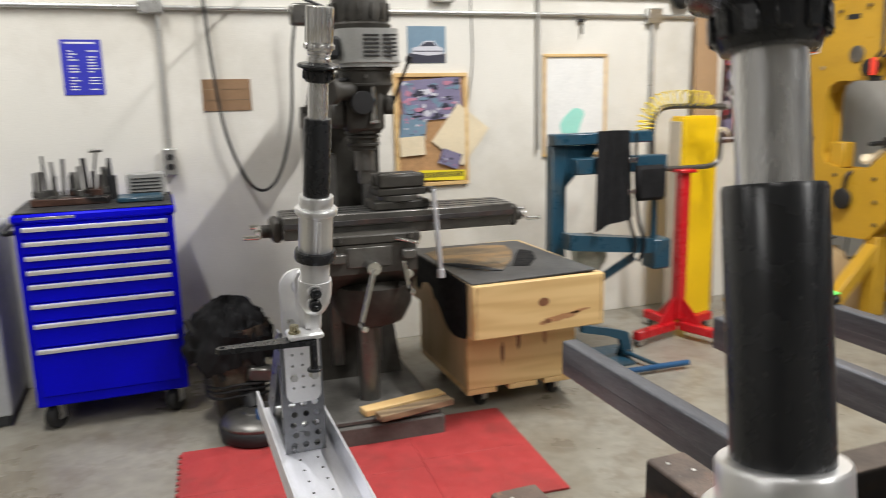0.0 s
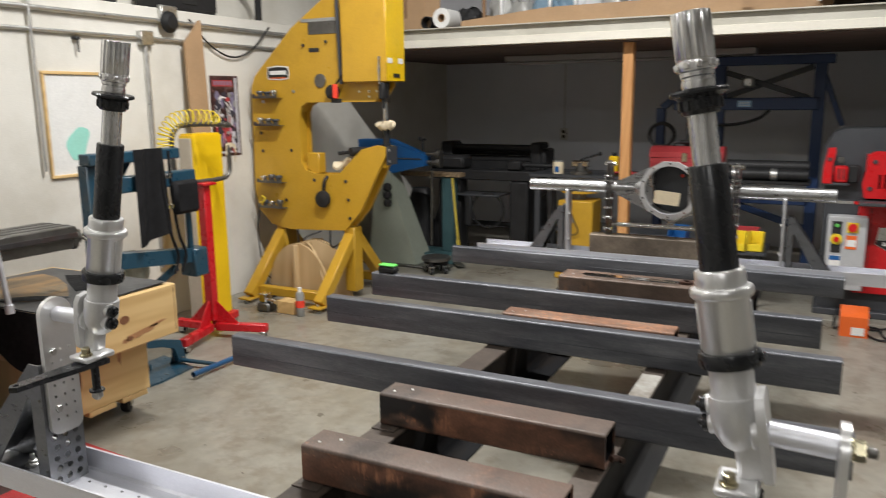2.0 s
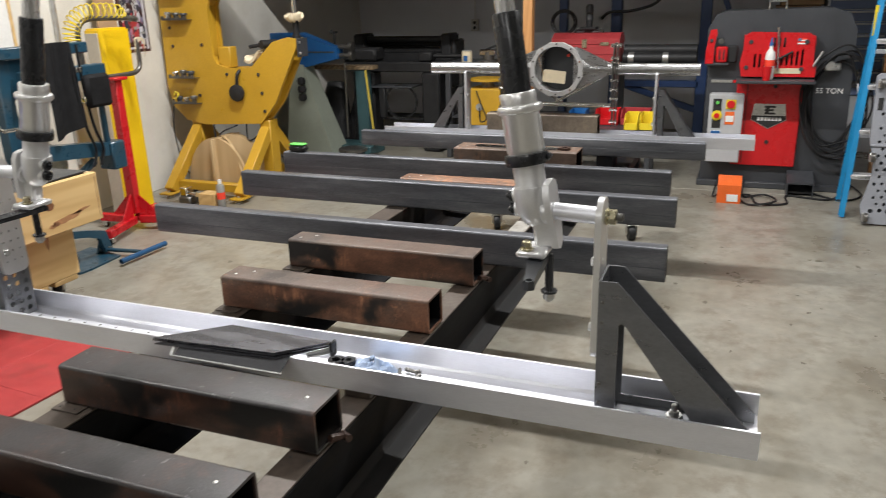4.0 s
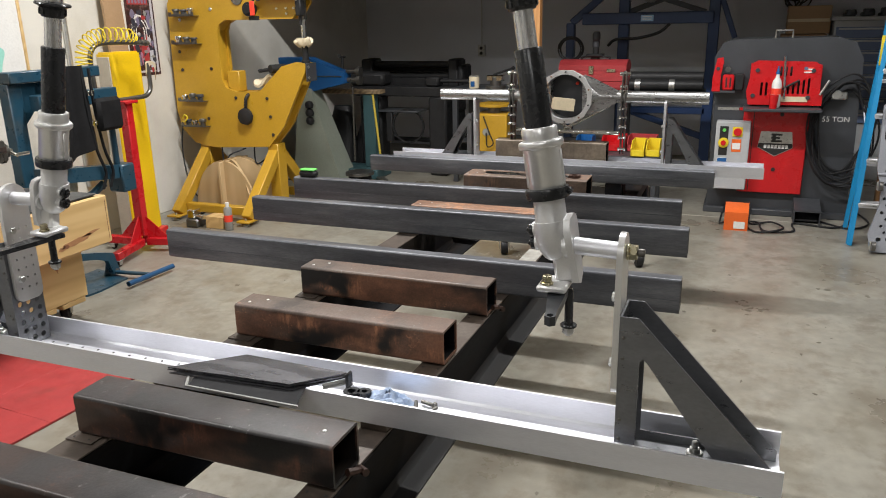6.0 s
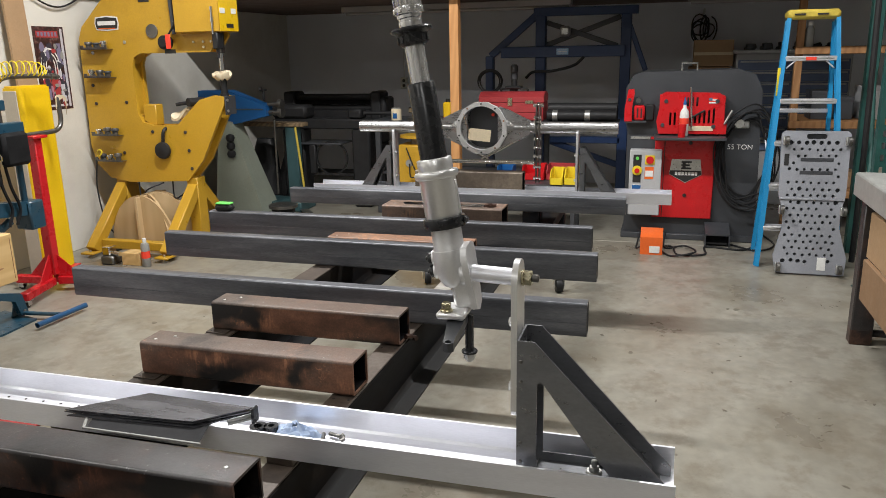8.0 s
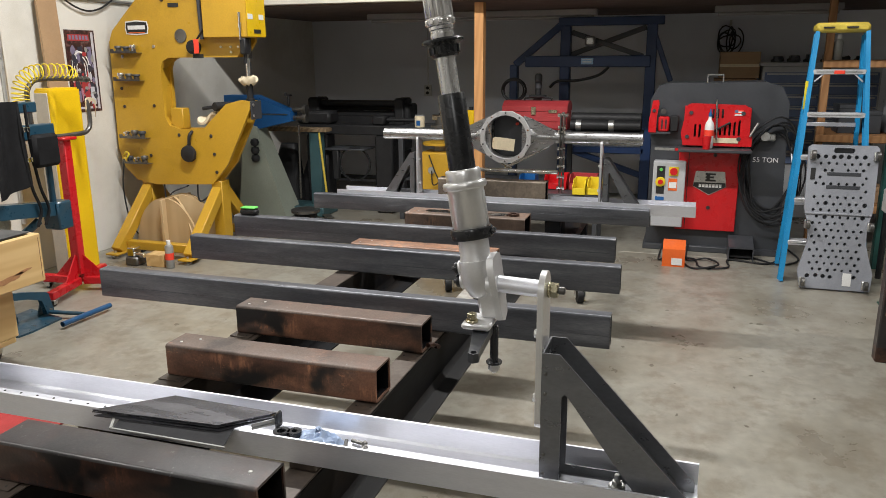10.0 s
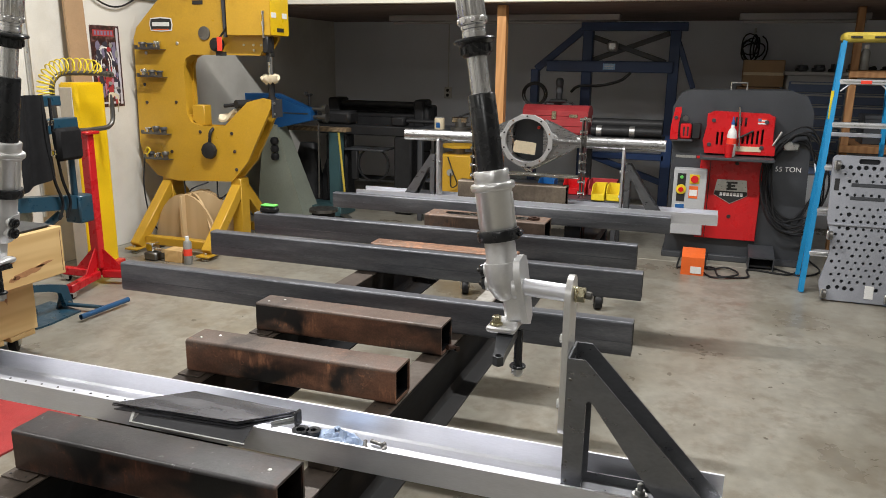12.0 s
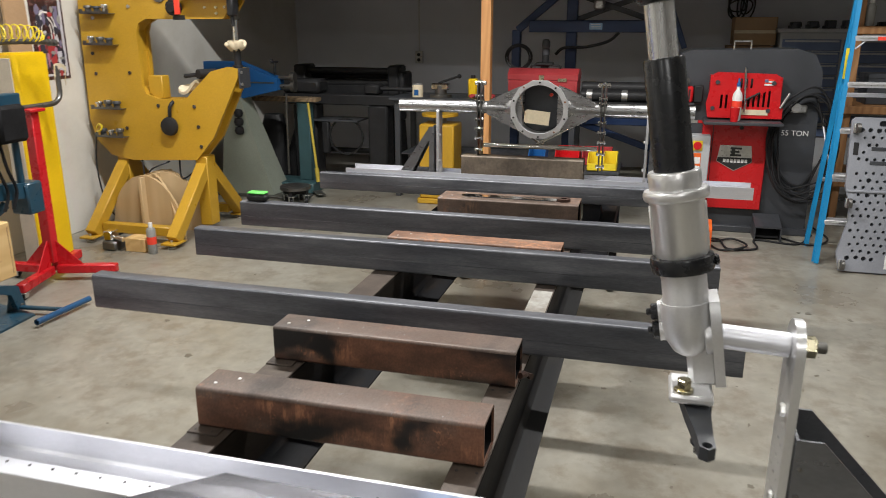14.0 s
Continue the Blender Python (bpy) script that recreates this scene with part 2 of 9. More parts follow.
M = dict(
    floor=layered("sealed_concrete", [(0.28, (0.15, 0.126, 0.094)), (0.42, (0.224, 0.206, 0.166)), (0.54, (0.27, 0.256, 0.216)), (0.63, (0.228, 0.21, 0.172)), (0.75, (0.335, 0.322, 0.28))], 1.1, 0.34, bump=0.03, bscale=17, detail=9, rr=(0.12, 0.14), fine=0.1, speck=0.6, sscale=7.0, scol=(0.165, 0.14, 0.106)),
    stain=mat("dark_floor_stain", (0.14, 0.124, 0.096), 0.4),
    white=mat("white_wall_paint", (0.71, 0.69, 0.63), 0.75, scale=1.2, var=0.05, bscale=120, bump=0.06, col2=(0.6, 0.575, 0.51), amount=0.2),
    grey_wall=mat("grey_wall_paint", (0.75, 0.77, 0.82), 0.8, scale=1.0, var=0.06, bscale=120, bump=0.06),
    dusty_white=mat("dusty_white_enamel", (0.34, 0.33, 0.33), 0.6, scale=3, var=0.1),
    ceiling=mat("ceiling_paint", (0.6, 0.6, 0.58), 0.9, var=0.04, scale=1.0),
    deck=wood("deck_timber", (0.09, 0.045, 0.03), (0.2, 0.11, 0.075), "y", 5.0),
    beam_web=mat("dull_cream_beam_paint", (0.5, 0.485, 0.425), 0.6, scale=2.0, var=0.1, col2=(0.4, 0.38, 0.32), amount=0.25),
    beam=mat("cream_beam_paint", (0.72, 0.69, 0.6), 0.55, scale=2.5, var=0.06),
    conduit=mat("galvanised_conduit", (0.62, 0.62, 0.6), 0.38, 0.85, scale=9, var=0.1),
    zinc=mat("zinc_plate", (0.6, 0.6, 0.58), 0.35, 0.9, scale=20, var=0.15),
    alu=mat("bare_aluminium", (0.82, 0.83, 0.88), 0.42, 0.78, scale=7, var=0.05, stretch=(3, 0.5, 3), bscale=140, rvar=0.08, bump=0.012, fine=0.03),
    cast=mat("cast_aluminium", (0.72, 0.72, 0.72), 0.4, 0.65, scale=10, var=0.07, bscale=220, bump=0.05, rvar=0.06, fine=0.03),
    polished=mat("polished_aluminium", (0.86, 0.86, 0.86), 0.2, 0.95, scale=5, var=0.05, bump=0.01, rvar=0.05, fine=0.02),
    turned=mat("turned_aluminium", (0.84, 0.84, 0.835), 0.34, 0.8, scale=5, var=0.05, bscale=200, bump=0.015, rvar=0.05, fine=0.02),
    chrome=mat("polished_steel", (0.82, 0.82, 0.8), 0.1, 1.0, scale=10, var=0.04, bump=0, rvar=0.04),
    black_gloss=mat("black_anodised", (0.016, 0.017, 0.019), 0.27, 0.0, scale=10, var=0.2, bump=0.01, rvar=0.06),
    black=mat("black_rubber", (0.02, 0.02, 0.021), 0.5, scale=10, var=0.2, spec=0.3),
    cloth=mat("black_leather", (0.012, 0.012, 0.013), 0.75, scale=10, var=0.3, bump=0.2, spec=0.15),
    bluegrey=layered("mill_scale_steel", [(0.3, (0.066, 0.07, 0.081)), (0.5, (0.108, 0.112, 0.125)), (0.7, (0.185, 0.19, 0.205))], 4.0, 0.4, 0.4, stretch=(3, 0.5, 4), bscale=110, bump=0.05, rr=(0.08, 0.1)),
    tower=mat("grey_steel_plate", (0.205, 0.21, 0.222), 0.36, 0.75, scale=8, var=0.12, stretch=(1, 1, 2)),
    towerlight=mat("light_steel_plate", (0.56, 0.56, 0.57), 0.42, 0.4, scale=8, var=0.1),
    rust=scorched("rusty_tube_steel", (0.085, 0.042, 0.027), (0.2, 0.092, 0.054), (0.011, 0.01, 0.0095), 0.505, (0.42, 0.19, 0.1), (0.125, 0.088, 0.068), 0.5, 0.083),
    rust_plain=scorched("dull_brown_tube_steel", (0.085, 0.058, 0.044), (0.15, 0.102, 0.078), (0.03, 0.026, 0.024), 0.64, (0.22, 0.13, 0.085), (0.13, 0.1, 0.082)),
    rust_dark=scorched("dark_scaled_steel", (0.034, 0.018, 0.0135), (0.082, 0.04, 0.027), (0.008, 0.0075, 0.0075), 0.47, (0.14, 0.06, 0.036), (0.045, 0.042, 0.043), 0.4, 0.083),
    oily_brown=layered("oily_brown_dirt", [(0.36, (0.012, 0.011, 0.01)), (0.47, (0.035, 0.027, 0.02)), (0.55, (0.09, 0.065, 0.045)), (0.66, (0.15, 0.12, 0.09))], 9.0, 0.6, 0.0, bump=0.3, speck=0.3, sscale=30),
    lid_brown=layered("worn_brown_board", [(0.36, (0.09, 0.06, 0.03)), (0.47, (0.17, 0.112, 0.056)), (0.55, (0.27, 0.16, 0.065)), (0.66, (0.2, 0.15, 0.09))], 5.0, 0.5, 0.0, stretch=(0.6, 1.6, 1), bump=0.1, speck=0.3, sscale=20, scol=(0.1, 0.075, 0.045)),
    lid_grey=layered("worn_grey_sheet", [(0.36, (0.035, 0.035, 0.036)), (0.5, (0.06, 0.06, 0.061)), (0.62, (0.09, 0.09, 0.088))], 3.2, 0.5, 0.0, bump=0.08, speck=0.25, sscale=24, scol=(0.02, 0.02, 0.02)),
    bag_film=mat("cloudy_plastic_film", (0.52, 0.52, 0.45), 0.24, 0.0, scale=9, var=0.2, col2=(0.3, 0.33, 0.28), amount=0.4),
    rust_top=scorched("rusty_bar_steel", (0.13, 0.068, 0.042), (0.24, 0.125, 0.075), (0.05, 0.034, 0.026), 0.66, (0.36, 0.17, 0.09), (0.22, 0.15, 0.11)),
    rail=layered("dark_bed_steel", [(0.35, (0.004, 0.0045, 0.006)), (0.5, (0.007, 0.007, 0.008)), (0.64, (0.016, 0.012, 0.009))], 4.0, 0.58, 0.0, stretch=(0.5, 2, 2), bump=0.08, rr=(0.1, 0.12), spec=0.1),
    lip_steel=layered("near_black_flange_steel", [(0.35, (0.004, 0.004, 0.0045)), (0.5, (0.006, 0.0055, 0.0055)), (0.66, (0.014, 0.011, 0.008))], 5.0, 0.62, 0.0, stretch=(0.4, 2, 2), bump=0.1),
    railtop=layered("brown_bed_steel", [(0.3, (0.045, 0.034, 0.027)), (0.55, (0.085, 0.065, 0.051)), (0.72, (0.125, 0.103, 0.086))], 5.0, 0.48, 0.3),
    blue_chest=mat("blue_enamel", (0.0005, 0.0005, 0.62), 0.5, scale=3, var=0.05, bump=0.01, rvar=0.05, spec=0.15),
    grey_mill=mat("oily_machine_grey", (0.052, 0.048, 0.041), 0.52, 0.0, scale=5, var=0.25, col2=(0.02, 0.018, 0.0145), amount=0.4, spec=0.35),
    mill_foot=layered("dusty_machine_paint", [(0.34, (0.05, 0.047, 0.041)), (0.5, (0.085, 0.081, 0.073)), (0.66, (0.125, 0.12, 0.108))], 6.0, 0.6, bump=0.1, speck=0.3, sscale=24),
    mill_light=mat("machine_grey_light", (0.3, 0.3, 0.285), 0.4, 0.1, scale=6, var=0.12),
    ways=mat("worn_machine_steel", (0.16, 0.155, 0.145), 0.38, 0.8, scale=9, var=0.2),
    red_mat=mat("red_vinyl_mat", (0.37, 0.036, 0.036), 0.6, scale=5, var=0.12, bscale=260, bump=0.4, col2=(0.27, 0.035, 0.033), amount=0.2),
    pine=wood("pine_board", (0.58, 0.375, 0.155), (0.7, 0.49, 0.225), "x", 6.0, 0.5, 9.0),
    pine_z=wood("pine_post", (0.48, 0.22, 0.075), (0.58, 0.3, 0.115), "z", 11.0, 0.6),
    ply=wood("plywood", (0.47, 0.33, 0.17), (0.57, 0.415, 0.23), "z", 3.0, 0.6, 7.0),
    dirty_wood=wood("oily_wood", (0.12, 0.08, 0.045), (0.28, 0.2, 0.115), "x", 10.0),
    knot=mat("pine_knot", (0.2, 0.085, 0.04), 0.5, var=0.3, scale=40),
    cardboard=mat("cardboard", (0.38, 0.245, 0.135), 0.8, scale=4, var=0.08),
    card_dark=mat("brown_cardboard", (0.25, 0.15, 0.08), 0.8, scale=4, var=0.1),
    teal=mat("teal_machine_paint", (0.014, 0.055, 0.09), 0.35, scale=6, var=0.12, col2=(0.05, 0.07, 0.08), amount=0.1),
    tealpale=mat("pale_teal_paint", (0.045, 0.1, 0.11), 0.45, scale=5, var=0.12),
    blue_rack=mat("blue_rack_paint", (0.015, 0.038, 0.11), 0.4, scale=4, var=0.12),
    blue_head=mat("blue_machine_paint", (0.012, 0.1, 0.3), 0.4, scale=4, var=0.12),
    red_stand=mat("red_stand_paint", (0.52, 0.012, 0.018), 0.3, scale=6, var=0.08),
    red=mat("red_machine_paint", (0.55, 0.01, 0.014), 0.32, scale=4, var=0.06, bump=0.01),
    red_tool=mat("red_tool_box_paint", (0.4, 0.045, 0.05), 0.4, scale=6, var=0.1),
    yellow_post=mat("yellow_safety_paint", (0.82, 0.53, 0.008), 0.4, scale=4, var=0.06),
    yellow=mat("yellow_machine_paint", (0.52, 0.3, 0.025), 0.38, scale=3, var=0.06, col2=(0.44, 0.25, 0.02), amount=0.1, bump=0.02),
    yellow_hi=mat("bright_yellow_paint", (0.78, 0.5, 0.01), 0.36, scale=3, var=0.05),
    hose_yellow=mat("yellow_air_hose", (0.78, 0.6, 0.03), 0.35, var=0.05),
    charcoal=mat("charcoal_machine_paint", (0.047, 0.05, 0.056), 0.42, scale=4, var=0.1, bump=0.02),
    grey_box=mat("grey_enclosure_paint", (0.42, 0.43, 0.44), 0.45, scale=6, var=0.05),
    grey_plastic=mat("grey_creeper_plastic", (0.265, 0.275, 0.305), 0.5, scale=6, var=0.07, bump=0.05),
    blue_ladder=mat("blue_fibreglass", (0.012, 0.24, 0.5), 0.4, scale=8, var=0.06),
    greenped=mat("pale_green_paint", (0.31, 0.34, 0.28), 0.5, scale=4, var=0.06),
    dark_green=mat("green_rack_paint", (0.015, 0.07, 0.06), 0.45, var=0.15),
    orange=mat("orange_plastic", (0.75, 0.13, 0.02), 0.45, var=0.06),
    paper=mat("white_paper", (0.75, 0.75, 0.73), 0.7, scale=8, var=0.04),
    cream=mat("cream_paper", (0.7, 0.6, 0.42), 0.75, scale=8, var=0.06),
    paper_blue=mat("blue_poster_print", (0.025, 0.03, 0.42), 0.6, var=0.08),
    cork=mat("cork", (0.42, 0.24, 0.11), 0.85, scale=30, var=0.2, bscale=260, bump=0.3),
    photo=layered("photo_print", [(0.3, (0.06, 0.06, 0.1)), (0.45, (0.25, 0.22, 0.34)), (0.55, (0.5, 0.48, 0.55)), (0.65, (0.35, 0.08, 0.12)), (0.75, (0.7, 0.7, 0.72))], 22.0, 0.35, bump=0.0),
    photo_blue=layered("blue_photo_print", [(0.3, (0.05, 0.08, 0.13)), (0.5, (0.15, 0.22, 0.3)), (0.6, (0.55, 0.6, 0.64)), (0.75, (0.1, 0.12, 0.16))], 18.0, 0.35, bump=0.0, stretch=(1, 1, 3)),
    photo_red=layered("red_poster_print", [(0.3, (0.015, 0.011, 0.013)), (0.5, (0.04, 0.018, 0.022)), (0.57, (0.11, 0.035, 0.035)), (0.63, (0.14, 0.12, 0.12)), (0.7, (0.02, 0.015, 0.018))], 26.0, 0.35, bump=0.0),
    yellow_label=mat("yellow_label", (0.8, 0.66, 0.02), 0.5, var=0.03),
    mint=mat("mint_paper", (0.32, 0.68, 0.58), 0.7, var=0.05),
    brass=mat("gold_zinc_bolt", (0.6, 0.55, 0.38), 0.3, 1.0, scale=30),
    glove=mat("blue_nitrile", (0.4, 0.5, 0.68), 0.5, scale=20, var=0.15),
    tag_red=mat("red_tag", (0.85, 0.06, 0.03), 0.5, var=0.03),
    green_tape=mat("green_plastic", (0.12, 0.55, 0.1), 0.4),
    navy=mat("navy_drawer_paint", (0.11, 0.15, 0.25), 0.5, var=0.1),
    ink=mat("black_print", (0.02, 0.02, 0.02), 0.5, var=0.05),
    plate=layered("dark_sheet_steel", [(0.36, (0.105, 0.105, 0.118)), (0.5, (0.17, 0.17, 0.186)), (0.64, (0.25, 0.25, 0.27))], 4.0, 0.26, 0.75, stretch=(2.5, 0.5, 1), bump=0.03, bscale=160, rr=(0.05, 0.1), fine=0.08, speck=0.25, sscale=22, scol=(0.1, 0.1, 0.105)),
    shaft=mat("scuffed_shaft_steel", (0.74, 0.74, 0.74), 0.25, 0.85, scale=45, var=0.05, stretch=(1, 1, 0.04), bump=0.0, rvar=0.1, fine=0.02),
    beige=mat("beige_panel", (0.5, 0.44, 0.35), 0.7, scale=5, var=0.1),
    jack_blue=mat("dark_blue_tube_paint", (0.02, 0.075, 0.17), 0.35),
    shaded_face=mat("shaded_offcut_sheet", (0.03, 0.03, 0.032), 0.8, scale=9, var=0.15, spec=0.15),
    print_dark=mat("dark_print", (0.04, 0.04, 0.06), 0.4),
    print_violet=mat("violet_print", (0.2, 0.18, 0.28), 0.4),
    print_pink=mat("pink_print", (0.45, 0.2, 0.28), 0.4),
    print_pale=mat("pale_print", (0.55, 0.55, 0.6), 0.4),
    print_sky=mat("sky_print", (0.16, 0.25, 0.33), 0.4),
    plainwall=mat("shop_wall_paint", (0.42, 0.41, 0.39), 0.8, scale=1.0, var=0.06),
    cap_yellow=mat("worn_yellow_plastic", (0.55, 0.42, 0.06), 0.5, scale=9, var=0.15),
    tan_steel=layered("tan_rusted_steel", [(0.35, (0.085, 0.067, 0.05)), (0.5, (0.16, 0.126, 0.094)), (0.65, (0.23, 0.185, 0.135))], 4.0, 0.5, 0.15, fine=0.15, speck=0.3, sscale=25),
    axle=mat("brushed_axle_steel", (0.42, 0.42, 0.42), 0.32, 0.95, scale=9, var=0.07, stretch=(4, 0.6, 4)),
    pine_stain=mat("reddish_wood_stain", (0.4, 0.2, 0.09), 0.55, scale=30, var=0.2),
    pull=mat("brushed_pull", (0.75, 0.75, 0.77), 0.4, 0.25),
    dullpine=wood("aged_timber", (0.27, 0.125, 0.046), (0.4, 0.205, 0.085), "z", 11.0, 0.6),
    underside=mat("brown_board_underside", (0.13, 0.09, 0.075), 0.8, scale=2.0, var=0.15),
    pale_patch=layered("mottled_pale_tone", [(0.34, (0.13, 0.105, 0.08)), (0.48, (0.24, 0.22, 0.19)), (0.62, (0.36, 0.35, 0.32))], 9.0, 0.5, bump=0.06, fine=0.1),
    lens=glow("lamp_diffuser", (1.0, 0.96, 0.9), 6.0),
)

# ---- building blocks ----
from mathutils.geometry import tessellate_polygon


class Geo:
    def __init__(self):
        self.v, self.f = [], []

    def add(self, verts, faces, m=None):
        o = len(self.v)
        self.v += [tuple(m @ Vector(p)) if m else tuple(p) for p in verts]
        self.f += [tuple(i + o for i in q) for q in faces]
        return self

    def box(self, x0, x1, y0, y1, z0, z1, c=0.003, m=None):
        """A box with chamfered edges."""
        x0, x1, y0, y1, z0, z1 = min(x0, x1), max(x0, x1), min(y0, y1), max(y0, y1), min(z0, z1), max(z0, z1)
        c = min(c, 0.45 * min(x1 - x0, y1 - y0, z1 - z0))
        verts, at = [], {}
        for i in (0, 1):
            for j in (0, 1):
                for k in (0, 1):
                    X, Y, Z = (x0, x1)[i], (y0, y1)[j], (z0, z1)[k]
                    a, b, d = (c, -c)[i], (c, -c)[j], (c, -c)[k]
                    at[i, j, k] = len(verts)
                    verts += [(X, Y + b, Z + d), (X + a, Y, Z + d), (X + a, Y + b, Z)]
        f = []
        for i in (0, 1):
            f.append([at[i, 0, 0], at[i, 1, 0], at[i, 1, 1], at[i, 0, 1]])
            f.append([at[0, i, 0] + 1, at[1, i, 0] + 1, at[1, i, 1] + 1, at[0, i, 1] + 1])
            f.append([at[0, 0, i] + 2, at[1, 0, i] + 2, at[1, 1, i] + 2, at[0, 1, i] + 2])
            for j in (0, 1):
                f.append([at[i, j, 0], at[i, j, 1], at[i, j, 1] + 1, at[i, j, 0] + 1])
                f.append([at[i, 0, j], at[i, 1, j], at[i, 1, j] + 2, at[i, 0, j] + 2])
                f.append([at[0, i, j] + 1, at[1, i, j] + 1, at[1, i, j] + 2, at[0, i, j] + 2])
                for k in (0, 1):
                    f.append([at[i, j, k], at[i, j, k] + 1, at[i, j, k] + 2])
        return self.add(verts, f, m)

    def lathe(self, prof, m=None, n=28, closed=False):
        """Profile of (radius, height) turned about z."""
        v, f = [], []
        for r, z in prof:
            for i in range(n):
                a = 2 * math.pi * i / n
                v.append((r * math.cos(a), r * math.sin(a), z))
        last = len(prof) if closed else len(prof) - 1
        for k in range(last):
            k2 = (k + 1) % len(prof)
            for i in range(n):
                j = (i + 1) % n
                f.append((k * n + i, k * n + j, k2 * n + j, k2 * n + i))
        if not closed:
            f.append(tuple(range(n)))
            f.append(tuple((len(prof) - 1) * n + i for i in range(n)))
        return self.add(v, f, m)

    def cyl(self, p, q, r, r2=None, n=20, c=0.0015):
        p, q = Vector(p), Vector(q)
        d = q - p
        m = Matrix.Translation(p) @ d.to_track_quat("Z", "Y").to_matrix().to_4x4()
        r2 = r if r2 is None else r2
        c = min(c, 0.3 * d.length, 0.5 * min(r, r2))
        return self.lathe([(r - c, 0), (r, c), (r2, d.length - c), (r2 - c, d.length)], m, n)

    def pipe(self, p, q, r, t, n=24):
        """A hollow tube, open at both ends."""
        p, q = Vector(p), Vector(q)
        d = q - p
        m = Matrix.Translation(p) @ d.to_track_quat("Z", "Y").to_matrix().to_4x4()
        return self.lathe([(r, 0), (r, d.length), (r - t, d.length), (r - t, 0)], m, n, closed=True)

    def sweep(self, pts, r, n=8, closed=False):
        pts = [Vector(p) for p in pts]
        v, f, up = [], [], None
        N = len(pts)
        for i, p in enumerate(pts):
            a = pts[(i - 1) % N] if closed or i else p
            b = pts[(i + 1) % N] if closed or i < N - 1 else p
            t = (b - a).normalized()
            if up is None:
                up = t.orthogonal().normalized()
            up = (up - t * up.dot(t)).normalized()
            w = t.cross(up)
            for k in range(n):
                g = 2 * math.pi * k / n
                v.append(p + r * (math.cos(g) * up + math.sin(g) * w))
        for i in range(N if closed else N - 1):
            j = (i + 1) % N
            for k in range(n):
                l = (k + 1) % n
                f.append((i * n + k, i * n + l, j * n + l, j * n + k))
        if not closed:
            f += [tuple(range(n)), tuple((N - 1) * n + k for k in range(n))]
        return self.add(v, f)

    def prism(self, loops, d0, d1, axis="x", m=None):
        """A flat outline (first loop) with holes (the other loops), given thickness d0 to d1 along an axis."""
        def put(p, d):
            return {"x": (d, p[0], p[1]), "y": (p[0], d, p[1]), "z": (p[0], p[1], d)}[axis]
        flat = [p for lp in loops for p in lp]
        tri = tessellate_polygon([[Vector((p[0], p[1], 0)) for p in lp] for lp in loops])
        n = len(flat)
        v = [put(p, d0) for p in flat] + [put(p, d1) for p in flat]
        f = [tuple(t) for t in tri] + [tuple(i + n for i in t) for t in tri]
        o = 0
        for lp in loops:
            k = len(lp)
            f += [(o + i, o + (i + 1) % k, o + (i + 1) % k + n, o + i + n) for i in range(k)]
            o += k
        return self.add(v, f, m)

    def grid(self, fn, nu, nv, thick=0.0):
        """A sheet: fn(u, v) for u, v in 0..1; thick gives it a back."""
        v = [Vector(fn(i / nu, j / nv)) for i in range(nu + 1) for j in range(nv + 1)]
        q = [(i * (nv + 1) + j, (i + 1) * (nv + 1) + j, (i + 1) * (nv + 1) + j + 1, i * (nv + 1) + j + 1) for i in range(nu) for j in range(nv)]
        if not thick:
            return self.add(v, q)
        nrm = [Vector() for _ in v]
        for a in q:
            k = (v[a[1]] - v[a[0]]).cross(v[a[3]] - v[a[0]])
            for i in a:
                nrm[i] += k
        back = [p - thick * k.normalized() for p, k in zip(v, nrm)]
        n = len(v)
        rim = [i * (nv + 1) for i in range(nu + 1)] + [nu * (nv + 1) + j for j in range(1, nv + 1)] + [i * (nv + 1) + nv for i in range(nu - 1, -1, -1)] + [j for j in range(nv - 1, 0, -1)]
        side = [(rim[i], rim[(i + 1) % len(rim)], rim[(i + 1) % len(rim)] + n, rim[i] + n) for i in range(len(rim))]
        return self.add(v + back, q + [tuple(i + n for i in a) for a in q] + side)


def circle(x, y, r, n=16, a0=0.0):
    return [(x + r * math.cos(a0 + 2 * math.pi * i / n), y + r * math.sin(a0 + 2 * math.pi * i / n)) for i in range(n)]


def rounded(x0, x1, y0, y1, r, n=5):
    out = []
    for cx, cy, a in ((x1 - r, y1 - r, 0), (x0 + r, y1 - r, 90), (x0 + r, y0 + r, 180), (x1 - r, y0 + r, 270)):
        out += [(cx + r * math.cos(radians(a + 90 * i / n)), cy + r * math.sin(radians(a + 90 * i / n))) for i in range(n + 1)]
    return out


def smooth_path(pts, k=8):
    """Catmull-Rom through the points."""
    P = [Vector(p) for p in pts]
    P = [2 * P[0] - P[1]] + P + [2 * P[-1] - P[-2]]
    out = []
    for i in range(1, len(P) - 2):
        for j in range(k):
            t = j / k
            a, b, c, d = P[i - 1:i + 3]
            out.append(0.5 * (2 * b + (c - a) * t + (2 * a - 5 * b + 4 * c - d) * t * t + (3 * b - a - 3 * c + d) * t ** 3))
    return out + [P[-2]]


def obj(name, g, material, angle=38):
    me = bpy.data.meshes.new(name)
    bm = bmesh.new()
    vs = [bm.verts.new(p) for p in g.v]
    for q in g.f:
        if len(set(q)) > 2:
            try:
                bm.faces.new([vs[i] for i in q])
            except ValueError:
                pass
    bmesh.ops.recalc_face_normals(bm, faces=bm.faces)
    for fc in bm.faces:
        fc.smooth = True
    bm.to_mesh(me)
    bm.free()
    me.set_sharp_from_angle(angle=radians(angle))
    me.materials.append(material)
    return new(name, me)


